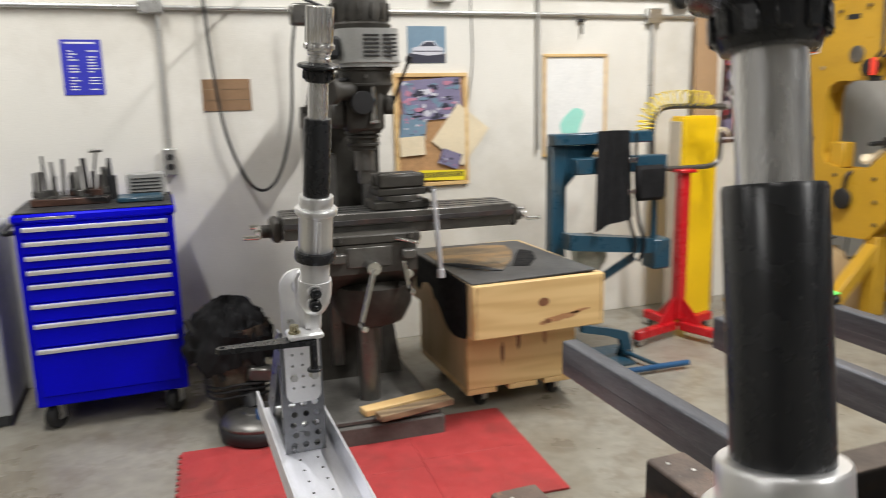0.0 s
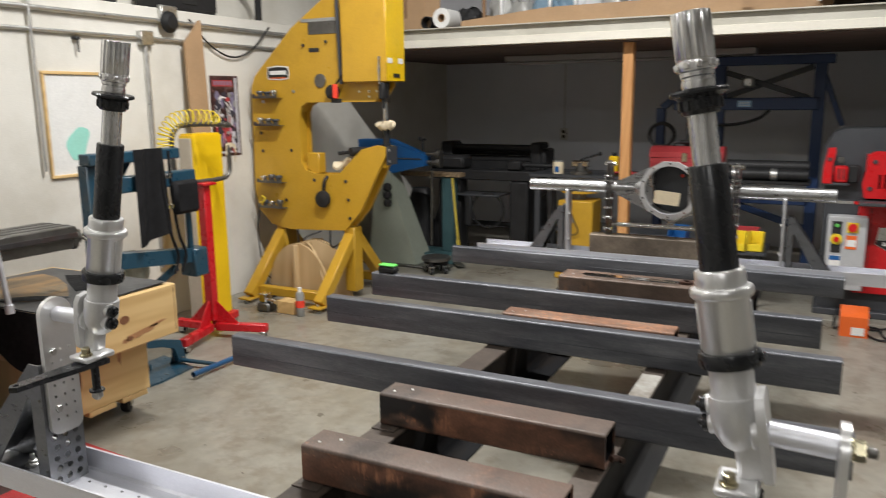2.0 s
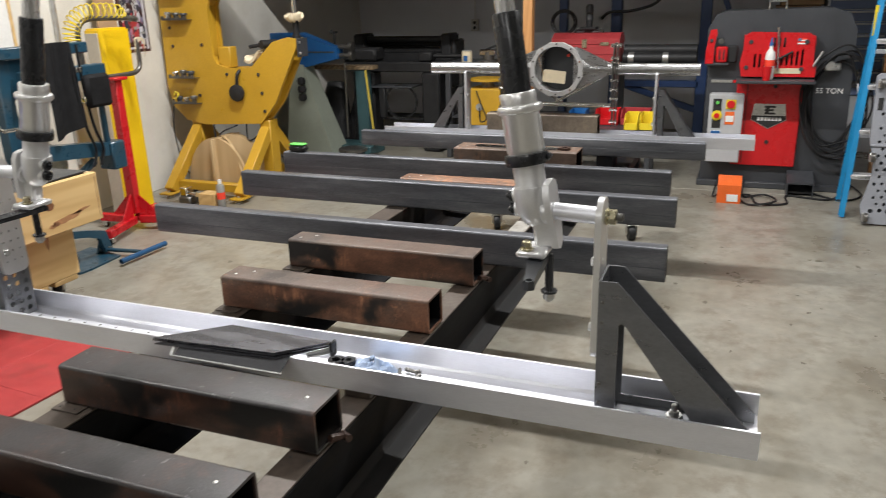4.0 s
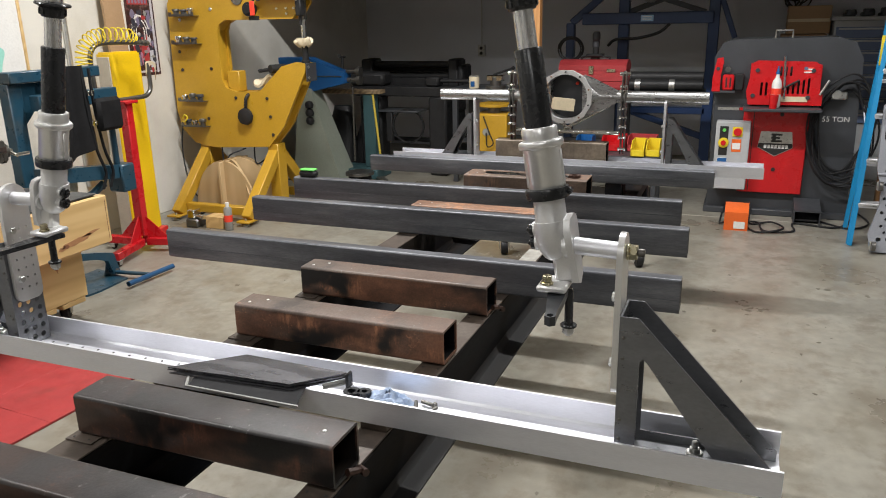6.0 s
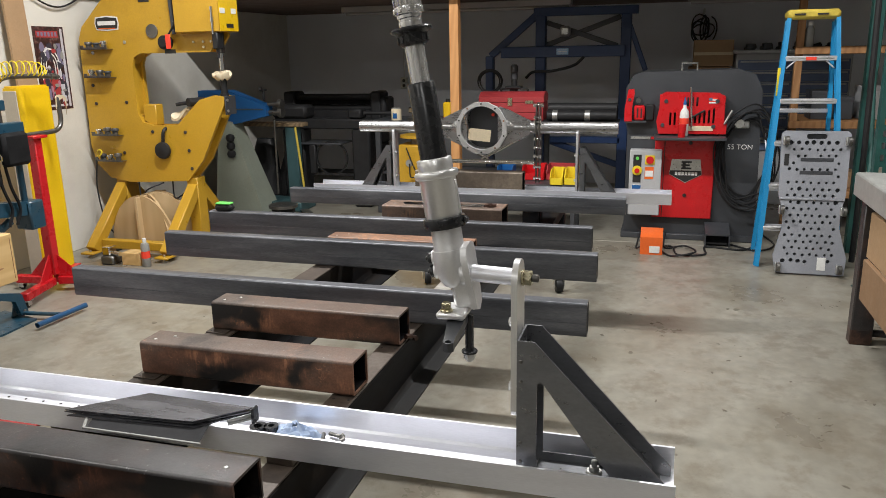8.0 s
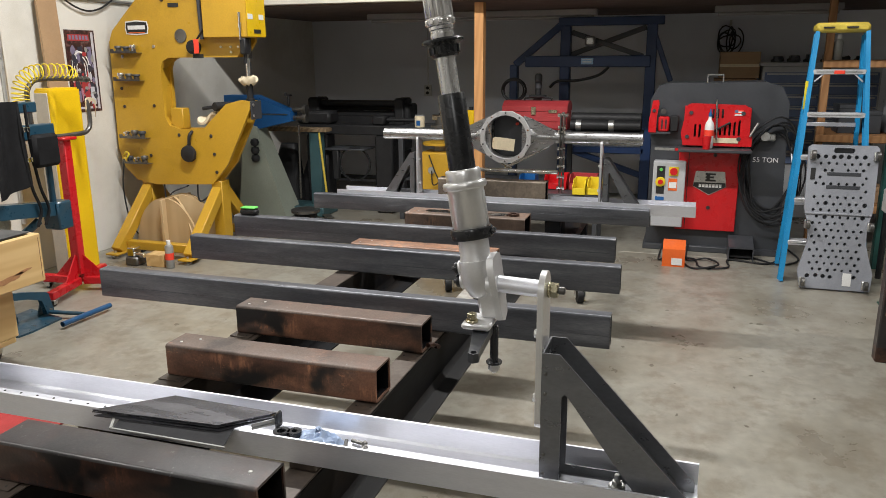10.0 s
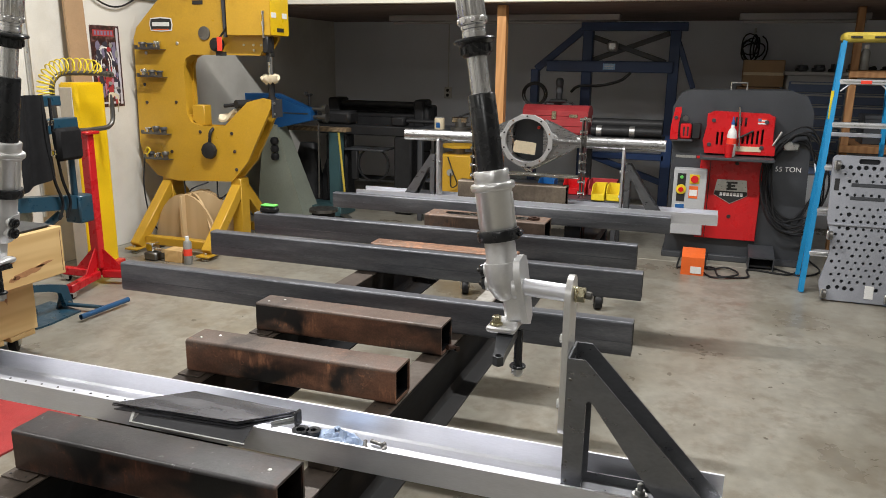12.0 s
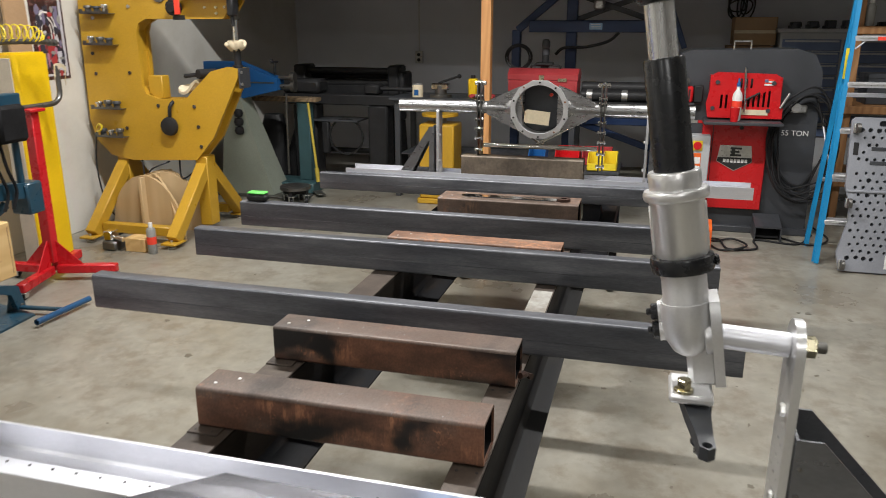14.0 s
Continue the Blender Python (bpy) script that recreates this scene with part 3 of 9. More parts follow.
def thing(name, at=(0, 0, 0), label="", category="", group="", rz=0.0, kind=""):
    e = new(name)
    e.empty_display_size = 0.1
    e.matrix_basis = pose(*at, 0, 0, rz)
    return tagged(e, label, category, group, kind)


def top_matrix(o):
    m = o.matrix_basis.copy()
    while o.parent:
        o = o.parent
        m = o.matrix_basis @ m
    return m


def part(name, g, material, parent, label="", local=False, angle=38):
    """One mesh under a thing or part. Its coordinates are the world's, or the thing's own if local."""
    o = obj(name, g, material, angle)
    if not local:
        o.data.transform(top_matrix(parent).inverted())
    o.parent = parent
    return tagged(o, label)


def single(name, g, material, label, category, group="", kind="", angle=38):
    """A thing of one mesh, its origin at the middle of its base."""
    o = obj(name, g, material, angle)
    co = np.array(g.v)
    c = Vector(((co[:, 0].min() + co[:, 0].max()) / 2, (co[:, 1].min() + co[:, 1].max()) / 2, co[:, 2].min()))
    o.data.transform(Matrix.Translation(-c))
    o.location = c
    return tagged(o, label, category, group, kind)


def structure(name, g, material, label, category, angle=38):
    return tagged(obj(name, g, material, angle), label, category, "", "structure")


def lettering(name, text, size, m, material, parent, depth=0.001):
    """Raised letters lying in the x-y plane of m."""
    cu = bpy.data.curves.new(name, "FONT")
    cu.body, cu.size, cu.extrude, cu.align_x, cu.align_y = text, size, depth, "CENTER", "CENTER"
    tmp = new(name, cu)
    bpy.context.view_layer.update()
    me = bpy.data.meshes.new_from_object(tmp.evaluated_get(bpy.context.evaluated_depsgraph_get()))
    bpy.data.objects.remove(tmp)
    me.transform(top_matrix(parent).inverted() @ m)
    me.materials.clear()
    me.materials.append(material)
    o = new(name, me)
    o.parent = parent
    return o

# ---- setting ----
WY, EX = 4.70, 8.30
structure("floor", Geo().box(-6.7, EX + 0.2, -6.2, 5.2, -0.2, 0, 0), M["floor"], "sealed grey-brown concrete shop floor with stains", "floor")
structure("wall_north", Geo().box(-6.5, EX, WY, 5.2, 0, 2.3, 0.004), M["white"], "white painted lower wall with a ledge on top", "wall")
structure("wall_north_upper", Geo().box(-6.5, EX, 5.02, 5.2, 2.3, 4.4, 0), M["white"], "white painted upper wall set back above the ledge", "wall")
structure("wall_east", Geo().box(EX, EX + 0.2, -6.2, 5.2, 0, 4.4, 0), M["grey_wall"], "grey painted concrete wall under the mezzanine", "wall")
# South and west walls are unseen, added to close the room; grey limits bounce.
structure("wall_south", Geo().box(-6.5, EX, -6.2, -6.0, 0, 4.4, 0), M["plainwall"], "plain grey wall added out of view", "wall")
structure("wall_west", Geo().box(-6.7, -6.5, -6.2, 5.2, 0, 4.4, 0), M["plainwall"], "plain grey wall added out of view", "wall")
structure("ceiling", Geo().box(-6.7, EX + 0.2, -6.2, 5.2, 4.4, 4.55, 0), M["ceiling"], "plain pale shop ceiling", "ceiling")

# saw-cut joints in the slab
g = Geo()
for x in (-1.9, 5.42):
    g.box(x, x + 0.006, -6, 4.7, -0.001, 0.0015, 0)
structure("floor_joint", g, mat("pale_joint_filler", (0.5, 0.48, 0.42), 0.6), "pale filled control joint in the concrete", "floor joint")
rs = random.Random(5)
g = Geo()
for k in range(90):
    x, y = (rs.uniform(-0.5, 5.3), rs.uniform(-1.6, 3.2)) if k % 3 else (rs.uniform(1.4, 4.6), rs.uniform(-1.2, 0.3))
    r = rs.choice((0.004, 0.005, 0.006, 0.009, 0.013, 0.022))
    a, e = rs.uniform(0, 6.3), rs.uniform(0.35, 0.9)
    pts = []
    for i in range(11):
        q, w = i * 2 * math.pi / 11, r * rs.uniform(0.65, 1.35)
        u, v = w * math.cos(q), w * e * math.sin(q)
        pts.append((x + u * math.cos(a) - v * math.sin(a), y + u * math.sin(a) + v * math.cos(a)))
    g.prism([pts], 0.0006, 0.0012, "z")
tagged(structure("floor_stains", g, M["stain"], "small dark oil spots on the concrete", "stain"), kind="stuff")

# mezzanine
MX, MZ = 5.5, 2.08
structure("mezzanine_deck", Geo().box(MX + 0.05, EX, -6.0, WY, MZ + 0.1, MZ + 0.135, 0.002), M["deck"], "dark timber mezzanine deck", "mezzanine")
structure("mezzanine_soffit", Geo().box(MX + 0.05, EX, -6.0, WY, MZ - 0.02, MZ + 0.098, 0.002), M["underside"], "flat dark brown underside of the mezzanine", "soffit")
g = Geo().box(MX, MX + 0.008, -6.0, WY, MZ + 0.062, MZ + 0.145, 0.001).box(MX - 0.045, MX + 0.05, -6.0, WY, MZ + 0.145, MZ + 0.155, 0.001)
structure("mezzanine_beam", g, M["beam_web"], "dull cream steel edge beam of the mezzanine", "beam")
structure("mezzanine_fascia", Geo().box(MX - 0.035, MX + 0.05, -6.0, WY, MZ - 0.008, MZ + 0.06, 0.003), M["beam"], "cream painted lower fascia board of the mezzanine", "fascia")

# ceiling strip lights
proto = thing("strip_light", (0, 0, LAMP_Z), "long white ceiling strip light with a frosted diffuser", "ceiling light", "ceiling strip lights")
part("housing", Geo().box(-0.07, 0.07, -0.63, 0.63, LAMP_Z + 0.02, 4.4, 0.004), M["paper"], proto)
part("diffuser", Geo().box(-0.055, 0.055, -0.61, 0.61, LAMP_Z - 0.004, LAMP_Z + 0.018, 0.006), M["lens"], proto)
for i, (x, y, _) in enumerate(STRIPS):
    if i:
        copy_thing(proto, pose(x, y, LAMP_Z))
    else:
        proto.location = (x, y, LAMP_Z)

# unlit batten lights under the mezzanine
for y0, y1 in ((0.9, 3.35), (-1.3, -0.2)):
    t = thing("batten_light", (7.0, (y0 + y1) / 2, 1.99), "unlit white batten light under the mezzanine", "batten light")
    part("body", Geo().box(6.93, 7.07, y0, y1, 2.0, MZ - 0.021, 0.006), M["dusty_white"], t)
    part("tube", Geo().cyl((7.0, y0 + 0.03, 1.985), (7.0, y1 - 0.03, 1.985), 0.016), M["dusty_white"], t)

# timber post below the beam
single("timber_post", Geo().box(5.6, 5.69, 1.7, 1.78, 0, MZ - 0.022, 0.004), M["pine_z"], "orange-brown sawn timber post under the mezzanine", "post")

# conduits on the north wall
def conduit(pts, r, label):
    g = Geo().sweep(pts, r, 10)
    return single("conduit", g, M["conduit"], label, "conduit", "wall conduits")


conduit([(-3, WY - 0.018, 2.075), (5.4, WY - 0.018, 2.075)], 0.013, "long galvanised conduit along the white wall")
conduit([(-3, WY - 0.022, 2.205), (5.4, WY - 0.022, 2.205)], 0.017, "thick galvanised conduit near the wall ledge")
conduit([(0.19, WY - 0.018, 2.06), (0.19, WY - 0.018, 1.31)], 0.012, "vertical galvanised conduit down to a wall outlet")
conduit([(3.41, WY - 0.018, 2.05), (3.41, WY - 0.018, 0.4)], 0.018, "vertical galvanised conduit beside the yellow bollard")
conduit([(2.52, WY - 0.03, 2.9), (2.52, WY - 0.03, 1.2)], 0.010, "thin pale pipe beside the white board")


def wall_box(x, z, w, h, label, holes=False):
    t = thing("outlet_box", (x, WY, z), label, "outlet box", "wall boxes")
    part("box", Geo().box(x - w / 2, x + w / 2, WY - 0.05, WY - 0.001, z - h / 2, z + h / 2, 0.006), M["zinc"], t)
    if holes:
        for dz in (-0.028, 0.028):
            part("socket", Geo().cyl((x, WY - 0.0545, z + dz), (x, WY - 0.049, z + dz), 0.019), M["ink"], t)
    return t


wall_box(0.19, 1.235, 0.075, 0.15, "zinc wall outlet box with two dark sockets", True)
wall_box(3.41, 2.075, 0.12, 0.1, "zinc junction box on the conduit")
wall_box(0.16, 2.075, 0.13, 0.07, "zinc junction box at the conduit bend")
t = wall_box(1.86, 2.2, 0.14, 0.13, "zinc junction box with a dark knob")
part("knob", Geo().cyl((1.86, WY - 0.075, 2.2), (1.86, WY - 0.05, 2.2), 0.025), M["black"], t)
t = thing("alarm_bell", (3.62, WY, 2.2), "round dark bell on a zinc box", "bell")
part("backplate", Geo().box(3.56, 3.72, WY - 0.04, WY - 0.001, 2.18, 2.32, 0.006), M["zinc"], t)
part("gong", Geo().lathe([(0.01, 0.05), (0.05, 0.045), (0.075, 0.02), (0.078, 0)], Matrix.Translation((3.62, WY - 0.045, 2.2)) @ pose(0, 0, 0, 90, 0, 0)), M["black"], t)
# hook on the wall
single("wall_hook", Geo().box(2.82, 2.87, WY - 0.03, WY, 2.03, 2.05, 0.003).cyl((2.845, WY - 0.03, 2.04), (2.845, WY - 0.03, 1.95), 0.006), M["ink"], "small dark hook below the conduit", "hook")

# far wall outlet and drop
single("conduit", Geo().sweep([(EX - 0.02, 3.115, 2.1), (EX - 0.02, 3.115, 1.27)], 0.008), M["zinc"], "thin dull conduit drop on the grey wall", "conduit")
t = thing("outlet_box", (EX, 3.115, 1.2), "grey outlet box with dark sockets on the grey wall", "outlet box")
part("box", Geo().box(EX - 0.05, EX - 0.001, 3.07, 3.16, 1.13, 1.27, 0.005), M["zinc"], t)
for dz in (-0.03, 0.03):
    part("socket", Geo().cyl((EX - 0.056, 3.115, 1.2 + dz), (EX - 0.049, 3.115, 1.2 + dz), 0.02), M["ink"], t)

# ---- frame jig in the middle of the shop ----
JC = 0.966          # middle line of the jig
RT = 0.748          # top of the bed rails
jig = thing("jig_bed", (1.35, JC, 0), "low dark steel chassis bed of two long rails on casters", "frame jig")
# Each rail is coloured apart: brown top cap, near-black sides and flanges.
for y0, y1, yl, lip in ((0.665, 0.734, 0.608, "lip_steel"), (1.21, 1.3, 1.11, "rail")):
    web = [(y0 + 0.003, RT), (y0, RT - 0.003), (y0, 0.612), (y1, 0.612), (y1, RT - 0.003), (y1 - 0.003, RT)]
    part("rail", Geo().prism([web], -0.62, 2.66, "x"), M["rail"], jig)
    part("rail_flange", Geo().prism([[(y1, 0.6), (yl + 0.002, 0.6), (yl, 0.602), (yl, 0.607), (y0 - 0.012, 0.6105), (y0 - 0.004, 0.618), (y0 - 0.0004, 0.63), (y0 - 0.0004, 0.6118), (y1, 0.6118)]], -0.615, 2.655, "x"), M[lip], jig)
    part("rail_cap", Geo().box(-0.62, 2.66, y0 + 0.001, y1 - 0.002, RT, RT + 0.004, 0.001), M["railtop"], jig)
# Pale patch on the cap between the first two long tubes.
part("paint_patch", Geo().box(1.36, 1.7, 0.669, 0.73, RT + 0.0042, RT + 0.0052, 0.0003), M["pale_patch"], jig, "pale mottled patch on the rail top")
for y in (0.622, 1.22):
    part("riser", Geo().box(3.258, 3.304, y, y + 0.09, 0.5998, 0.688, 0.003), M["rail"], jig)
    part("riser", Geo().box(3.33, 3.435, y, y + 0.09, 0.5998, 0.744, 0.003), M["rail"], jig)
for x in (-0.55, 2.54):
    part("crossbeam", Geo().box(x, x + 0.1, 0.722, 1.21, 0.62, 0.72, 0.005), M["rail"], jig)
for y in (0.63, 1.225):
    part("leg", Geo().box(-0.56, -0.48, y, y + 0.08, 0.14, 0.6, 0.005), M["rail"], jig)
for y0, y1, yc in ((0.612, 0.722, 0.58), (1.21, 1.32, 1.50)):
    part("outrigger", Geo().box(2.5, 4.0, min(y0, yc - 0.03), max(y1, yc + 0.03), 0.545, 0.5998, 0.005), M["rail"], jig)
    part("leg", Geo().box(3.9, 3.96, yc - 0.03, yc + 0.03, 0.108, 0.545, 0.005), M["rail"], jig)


def caster(parent, x, y, r, top, rz=0.0, wheel_mat="black", w=1.0):
    m = pose(x, y, 0, 0, 0, rz) @ Matrix.Diagonal((1, w, 1, 1))
    f = Geo().box(-0.03, 0.03, -0.03, 0.03, top - 0.006, top, 0.001, m)
    for s in (-1, 1):
        f.box(-0.022, 0.022, s * 0.019 - 0.0015, s * 0.019 + 0.0015, r * 0.8, top - 0.005, 0.001, m)
    k = part("caster", f, M["zinc"], parent, "zinc swivel caster")
    w = Geo().lathe([(r * 0.4, -0.013), (r - 0.004, -0.013), (r, -0.008), (r, 0.008), (r - 0.004, 0.013), (r * 0.4, 0.013)], m @ Matrix.Translation((0, 0, r)) @ pose(0, 0, 0, 90, 0, 0), 24)
    o = obj("wheel", w, M[wheel_mat])
    o.data.transform(top_matrix(parent).inverted())
    o.parent = k
    return k


for y in (0.58, 1.50):
    caster(jig, 3.93, y, 0.05, 0.108, 20, "black", 1.7)
for y in (0.67, 1.265):
    caster(jig, -0.52, y, 0.06, 0.14, 10)


def hollow_bar(g, x0, x1, y0, y1, z0, z1, t, r=0.012):
    """Square tube along y with rounded corners, open at both ends."""
    g.prism([rounded(x0, x1, z0, z1, r), rounded(x0 + t, x1 - t, z0 + t, z1 - t, max(0.002, r - t))], y0, y1, "y")
    return g


# short rusty blocks across the rails
def block(name, x0, x1, y0, y1, z0, z1, mname, label, bolts=()):
    t = thing(name, ((x0 + x1) / 2, (y0 + y1) / 2, z0), label, "steel block", "tube blocks on the bed rails")
    part("tube", hollow_bar(Geo(), x0, x1, y0, y1, z0, z1, 0.006, 0.008), M[mname], t)
    # Near-black liner puts the shade inside the open tube into the colour.
    part("bore", hollow_bar(Geo(), x0 + 0.0062, x1 - 0.0062, y0 + 0.004, y1 - 0.004, z0 + 0.0062, z1 - 0.0062, 0.0008, 0.003), M["rail"], t, "near-black liner for the shade inside the tube")
    for bx, by in bolts:
        part("weld_spot", Geo().lathe([(0.0048, 0), (0.004, 0.0016), (0.0015, 0.0022)], Matrix.Translation((bx, by, z1 - 0.0006)), 10), M["zinc"], t)
    return t


bz0, bz1 = RT + 0.008, 0.846
for x0, x1, mname, lab in ((1.0, 1.095, "rust", "short rusty square steel tube lying across the bed rails"),
                           (0.655, 0.752, "rust", "short rusty square tube with bright weld spots"),
                           (0.098, 0.20, "rust_dark", "short dark scaled square tube across the bed rails"),
                           (-0.182, -0.085, "rust_dark", "short dark square tube at the bed's end"),
                           (1.868, 1.965, "rust_top", "short bright-rust square tube between two long tubes"),
                           (2.462, 2.615, "rust_plain", "wide short brown tube with a tool lying on it")):
    block("tube_block", x0, x1, 0.668, 1.265 if x0 > 2.4 else 1.285, bz0, bz1 + (0.016 if x0 > 2.4 else 0), mname, lab, ((x0 + 0.03, 1.255), (x0 + 0.06, 1.215)) if mname != "rust_dark" else ((x0 + 0.05, 0.71),))
    for y in (0.655, 1.222):
        if y > 1:
            part("pad", Geo().box(x0 - 0.026, x1 + 0.03, y + 0.006, y + 0.076, RT + 0.004, RT + 0.0078, 0.001), M["railtop"], jig)
        for k in (-0.02, 0.02):
            part("bolt_hole", Geo().cyl((x0 - 0.013, y + 0.043 + k, RT + 0.0036), (x0 - 0.013, y + 0.043 + k, RT + 0.0085 if y > 1 else RT + 0.0046), 0.0035, n=10), M["ink"], jig)
    # rough weld lump below the open end
    if mname == "rust_dark" or x0 == 1.0:
        single("weld_lump", Geo().sweep(smooth_path([(x0 + 0.045, 0.664, bz0 + 0.012), (x0 + 0.07, 0.655, bz0 + 0.004), (x0 + 0.088, 0.662, bz0 - 0.004), (x0 + 0.075, 0.64, bz0 - 0.002)], 4), 0.008, 7), M["rust_dark"], "lumpy weld bead under a tube end", "weld bead", "weld beads")

# long grey tubes
def long_tube(x, y0, y1, z0, z1, label):
    t = thing("steel_tube", (x + 0.0255, (y0 + y1) / 2, z0), label, "steel tube", "long tubes across the bed")
    part("tube", hollow_bar(Geo(), x, x + 0.051, y0, y1, z0, z1, 0.004, 0.008), M["bluegrey"], t)
    part("weld_seam", Geo().box(x - 0.0006, x + 0.001, y0 + 0.004, y1 - 0.004, z0 + 0.041, z0 + 0.044, 0.0003), M["bluegrey"], t)
    for y in (y0, y1):
        part("cut_edge", Geo().prism([rounded(x + 0.0005, x + 0.0505, z0 + 0.0005, z1 - 0.0005, 0.008), rounded(x + 0.0035, x + 0.0475, z0 + 0.0035, z1 - 0.0035, 0.005)], y - 0.0012, y + 0.0012, "y"), M["ways"], t, "bright saw-cut edge")
    return t


for x, y0, y1 in ((1.2, 0.15, 1.983), (1.76, 0.169, 1.996), (2.195, 0.227, 2.056)):
    long_tube(x, y0, y1, RT + 0.004, 0.857, "long blue-grey rectangular steel tube with mill scale")
long_tube(3.255, 0.139, 2.17, 0.688, 0.782, "long blue-grey tube carrying the far channel")


def channel(x0, x1, z0, z1, y0, y1, label):
    t = 0.0055
    p = [(x0, z1), (x0, z0), (x1, z0), (x1, z1), (x1 - t, z1), (x1 - t * 1.2, z0 + t + 0.005), (x1 - t - 0.006, z0 + t), (x0 + t + 0.006, z0 + t), (x0 + t * 1.2, z0 + t + 0.005), (x0 + t, z1)]
    th = thing("channel", ((x0 + x1) / 2, (y0 + y1) / 2, z0), label, "aluminium channel", "channels across the bed")
    part("profile", Geo().prism([p], y0, y1, "y"), M["alu"], th)
    for s in (1,):
        for k in range(14):
            for dx in (-0.02, 0.02):
                y = JC + s * (0.26 + 0.052 * k)
                if abs(y - JC) < abs(y1 - y0) / 2 - 0.04:
                    part("rivet_hole", Geo().cyl(((x0 + x1) / 2 + dx, y, z0 + t), ((x0 + x1) / 2 + dx, y, z0 + t + 0.0012), 0.0032, n=10), M["ink"], th)
    return th


channel(0.315, 0.462, 0.772, 0.827, -0.094, 2.026, "long bare aluminium channel with upturned flanges")
for y in (0.668, 1.222):
    part("spacer", Geo().box(0.322, 0.455, y, y + 0.062, RT + 0.004, 0.772, 0.002), M["railtop"], jig)
channel(3.31, 3.455, 0.744, 0.804, -0.103, 2.035, "bright aluminium channel at the far end of the bed")


def tower(x0, x1, z0, top, sy, perforated, mname, label):
    """Folded steel tower; sy = -1 for the right one (towards -y)."""
    def Y(u):
        return JC + sy * u
    th = thing("mount_tower", ((x0 + x1) / 2, Y(0.85), z0), label, "mounting tower", "mount towers")
    tk = 0.004
    h = top - z0
    # cheek: triangle outline with a triangular window
    ui, uo = 0.766, 1.054
    outer = [(Y(ui), z0), (Y(uo), z0), (Y(uo), z0 + 0.02), (Y(ui + 0.033), top), (Y(ui), top)]
    inner = [(Y(ui + 0.038), z0 + 0.02), (Y(uo - 0.10), z0 + 0.02), (Y(ui + 0.052), top - 0.085), (Y(ui + 0.044), top - 0.077), (Y(ui + 0.038), top - 0.085)]
    for xa in (x0, x1 - tk):
        part("cheek", Geo().prism([outer, inner], xa, xa + tk, "x"), M[mname], th)
    # web with rows of holes
    holes = []
    if perforated:
        for k in range(11):
            for dx in (-0.026, 0, 0.026):
                holes.append(circle((x0 + x1) / 2 + dx + 0.004 * (k % 2), z0 + 0.018 + 0.025 * k, 0.0075, 10))
    web = Geo().prism([[(x0 + tk, z0), (x1 - tk, z0), (x1 - tk, top), (x0 + tk, top)]] + holes, Y(ui) - (0 if sy > 0 else tk), Y(ui) + (tk if sy > 0 else 0), "y")
    part("web", web, M[mname], th)
    a, b = Vector((0, Y(ui + 0.012), top - 0.03)), Vector((0, Y(uo - 0.035), z0 + 0.02))
    n = Vector((0, -(b - a).z, (b - a).y)).normalized() * tk
    if n.z > 0:
        n = -n
    lv = [(x, *p) for x in (x0 + tk, x1 - tk) for p in ((a.y, a.z), (b.y, b.z), ((b + n).y, (b + n).z), ((a + n).y, (a + n).z))]
    part("sloping_web", Geo().add(lv, [(0, 1, 2, 3), (4, 5, 6, 7), (0, 1, 5, 4), (1, 2, 6, 5), (2, 3, 7, 6), (3, 0, 4, 7)]), M[mname], th)
    part("foot_plate", Geo().box(x0 + tk, x1 - tk, Y(ui + 0.03), Y(uo - 0.02), z0, z0 + 0.004, 0.001), M[mname], th)
    part("foot_bolt", Geo().cyl(((x0 + x1) / 2 + 0.01, Y(0.91), z0 + 0.004), ((x0 + x1) / 2 + 0.01, Y(0.91), z0 + 0.012), 0.016, n=20).cyl(((x0 + x1) / 2 + 0.01, Y(0.91), z0 + 0.012), ((x0 + x1) / 2 + 0.01, Y(0.91), z0 + 0.02), 0.011, n=6).cyl(((x0 + x1) / 2 + 0.01, Y(0.91), z0 + 0.02), ((x0 + x1) / 2 + 0.01, Y(0.91), z0 + 0.034), 0.006), M["zinc"], th, "zinc bolt and washer")
    for k, z in enumerate((z0 + 0.045, z0 + 0.085, z0 + 0.21, z0 + 0.25)):
        part("rivet", Geo().cyl((x0 - 0.003, Y(ui + 0.008), z), (x0, Y(ui + 0.008), z), 0.0035, n=10), M["ways"], th)
    return th


def link_plate(th, xm, sy, z0, z1, w, mname):
    u = 0.753
    ya, yb = JC + sy * u, JC + sy * (u + 0.0115)
    r = w / 2
    pts = [(xm + r * math.cos(radians(a)), z1 - r + r * math.sin(radians(a))) for a in range(0, 181, 15)] + [(xm - r + 0.02 - 0.02 * math.cos(radians(a)), z0 + 0.02 - 0.02 * math.sin(radians(a))) for a in range(0, 91, 18)] + [(xm + r - 0.02 + 0.02 * math.sin(radians(a)), z0 + 0.02 - 0.02 * math.cos(radians(a))) for a in range(0, 91, 18)]
    holes = [circle(xm + dx, z0 + 0.035 + 0.026 * k, 0.003, 8) for k in range(7) for dx in (-0.022, 0.0, 0.022)]
    p = part("link_plate", Geo().prism([pts] + holes, ya, yb, "y"), M[mname], th, "drilled aluminium plate with a round top")
    for k in (0.06, 0.19):
        part("plate_bolt", Geo().cyl((xm - 0.02, JC + sy * (u - 0.007), z0 + k), (xm - 0.02, JC + sy * u, z0 + k), 0.009, n=6), M["zinc"], th)
    return p


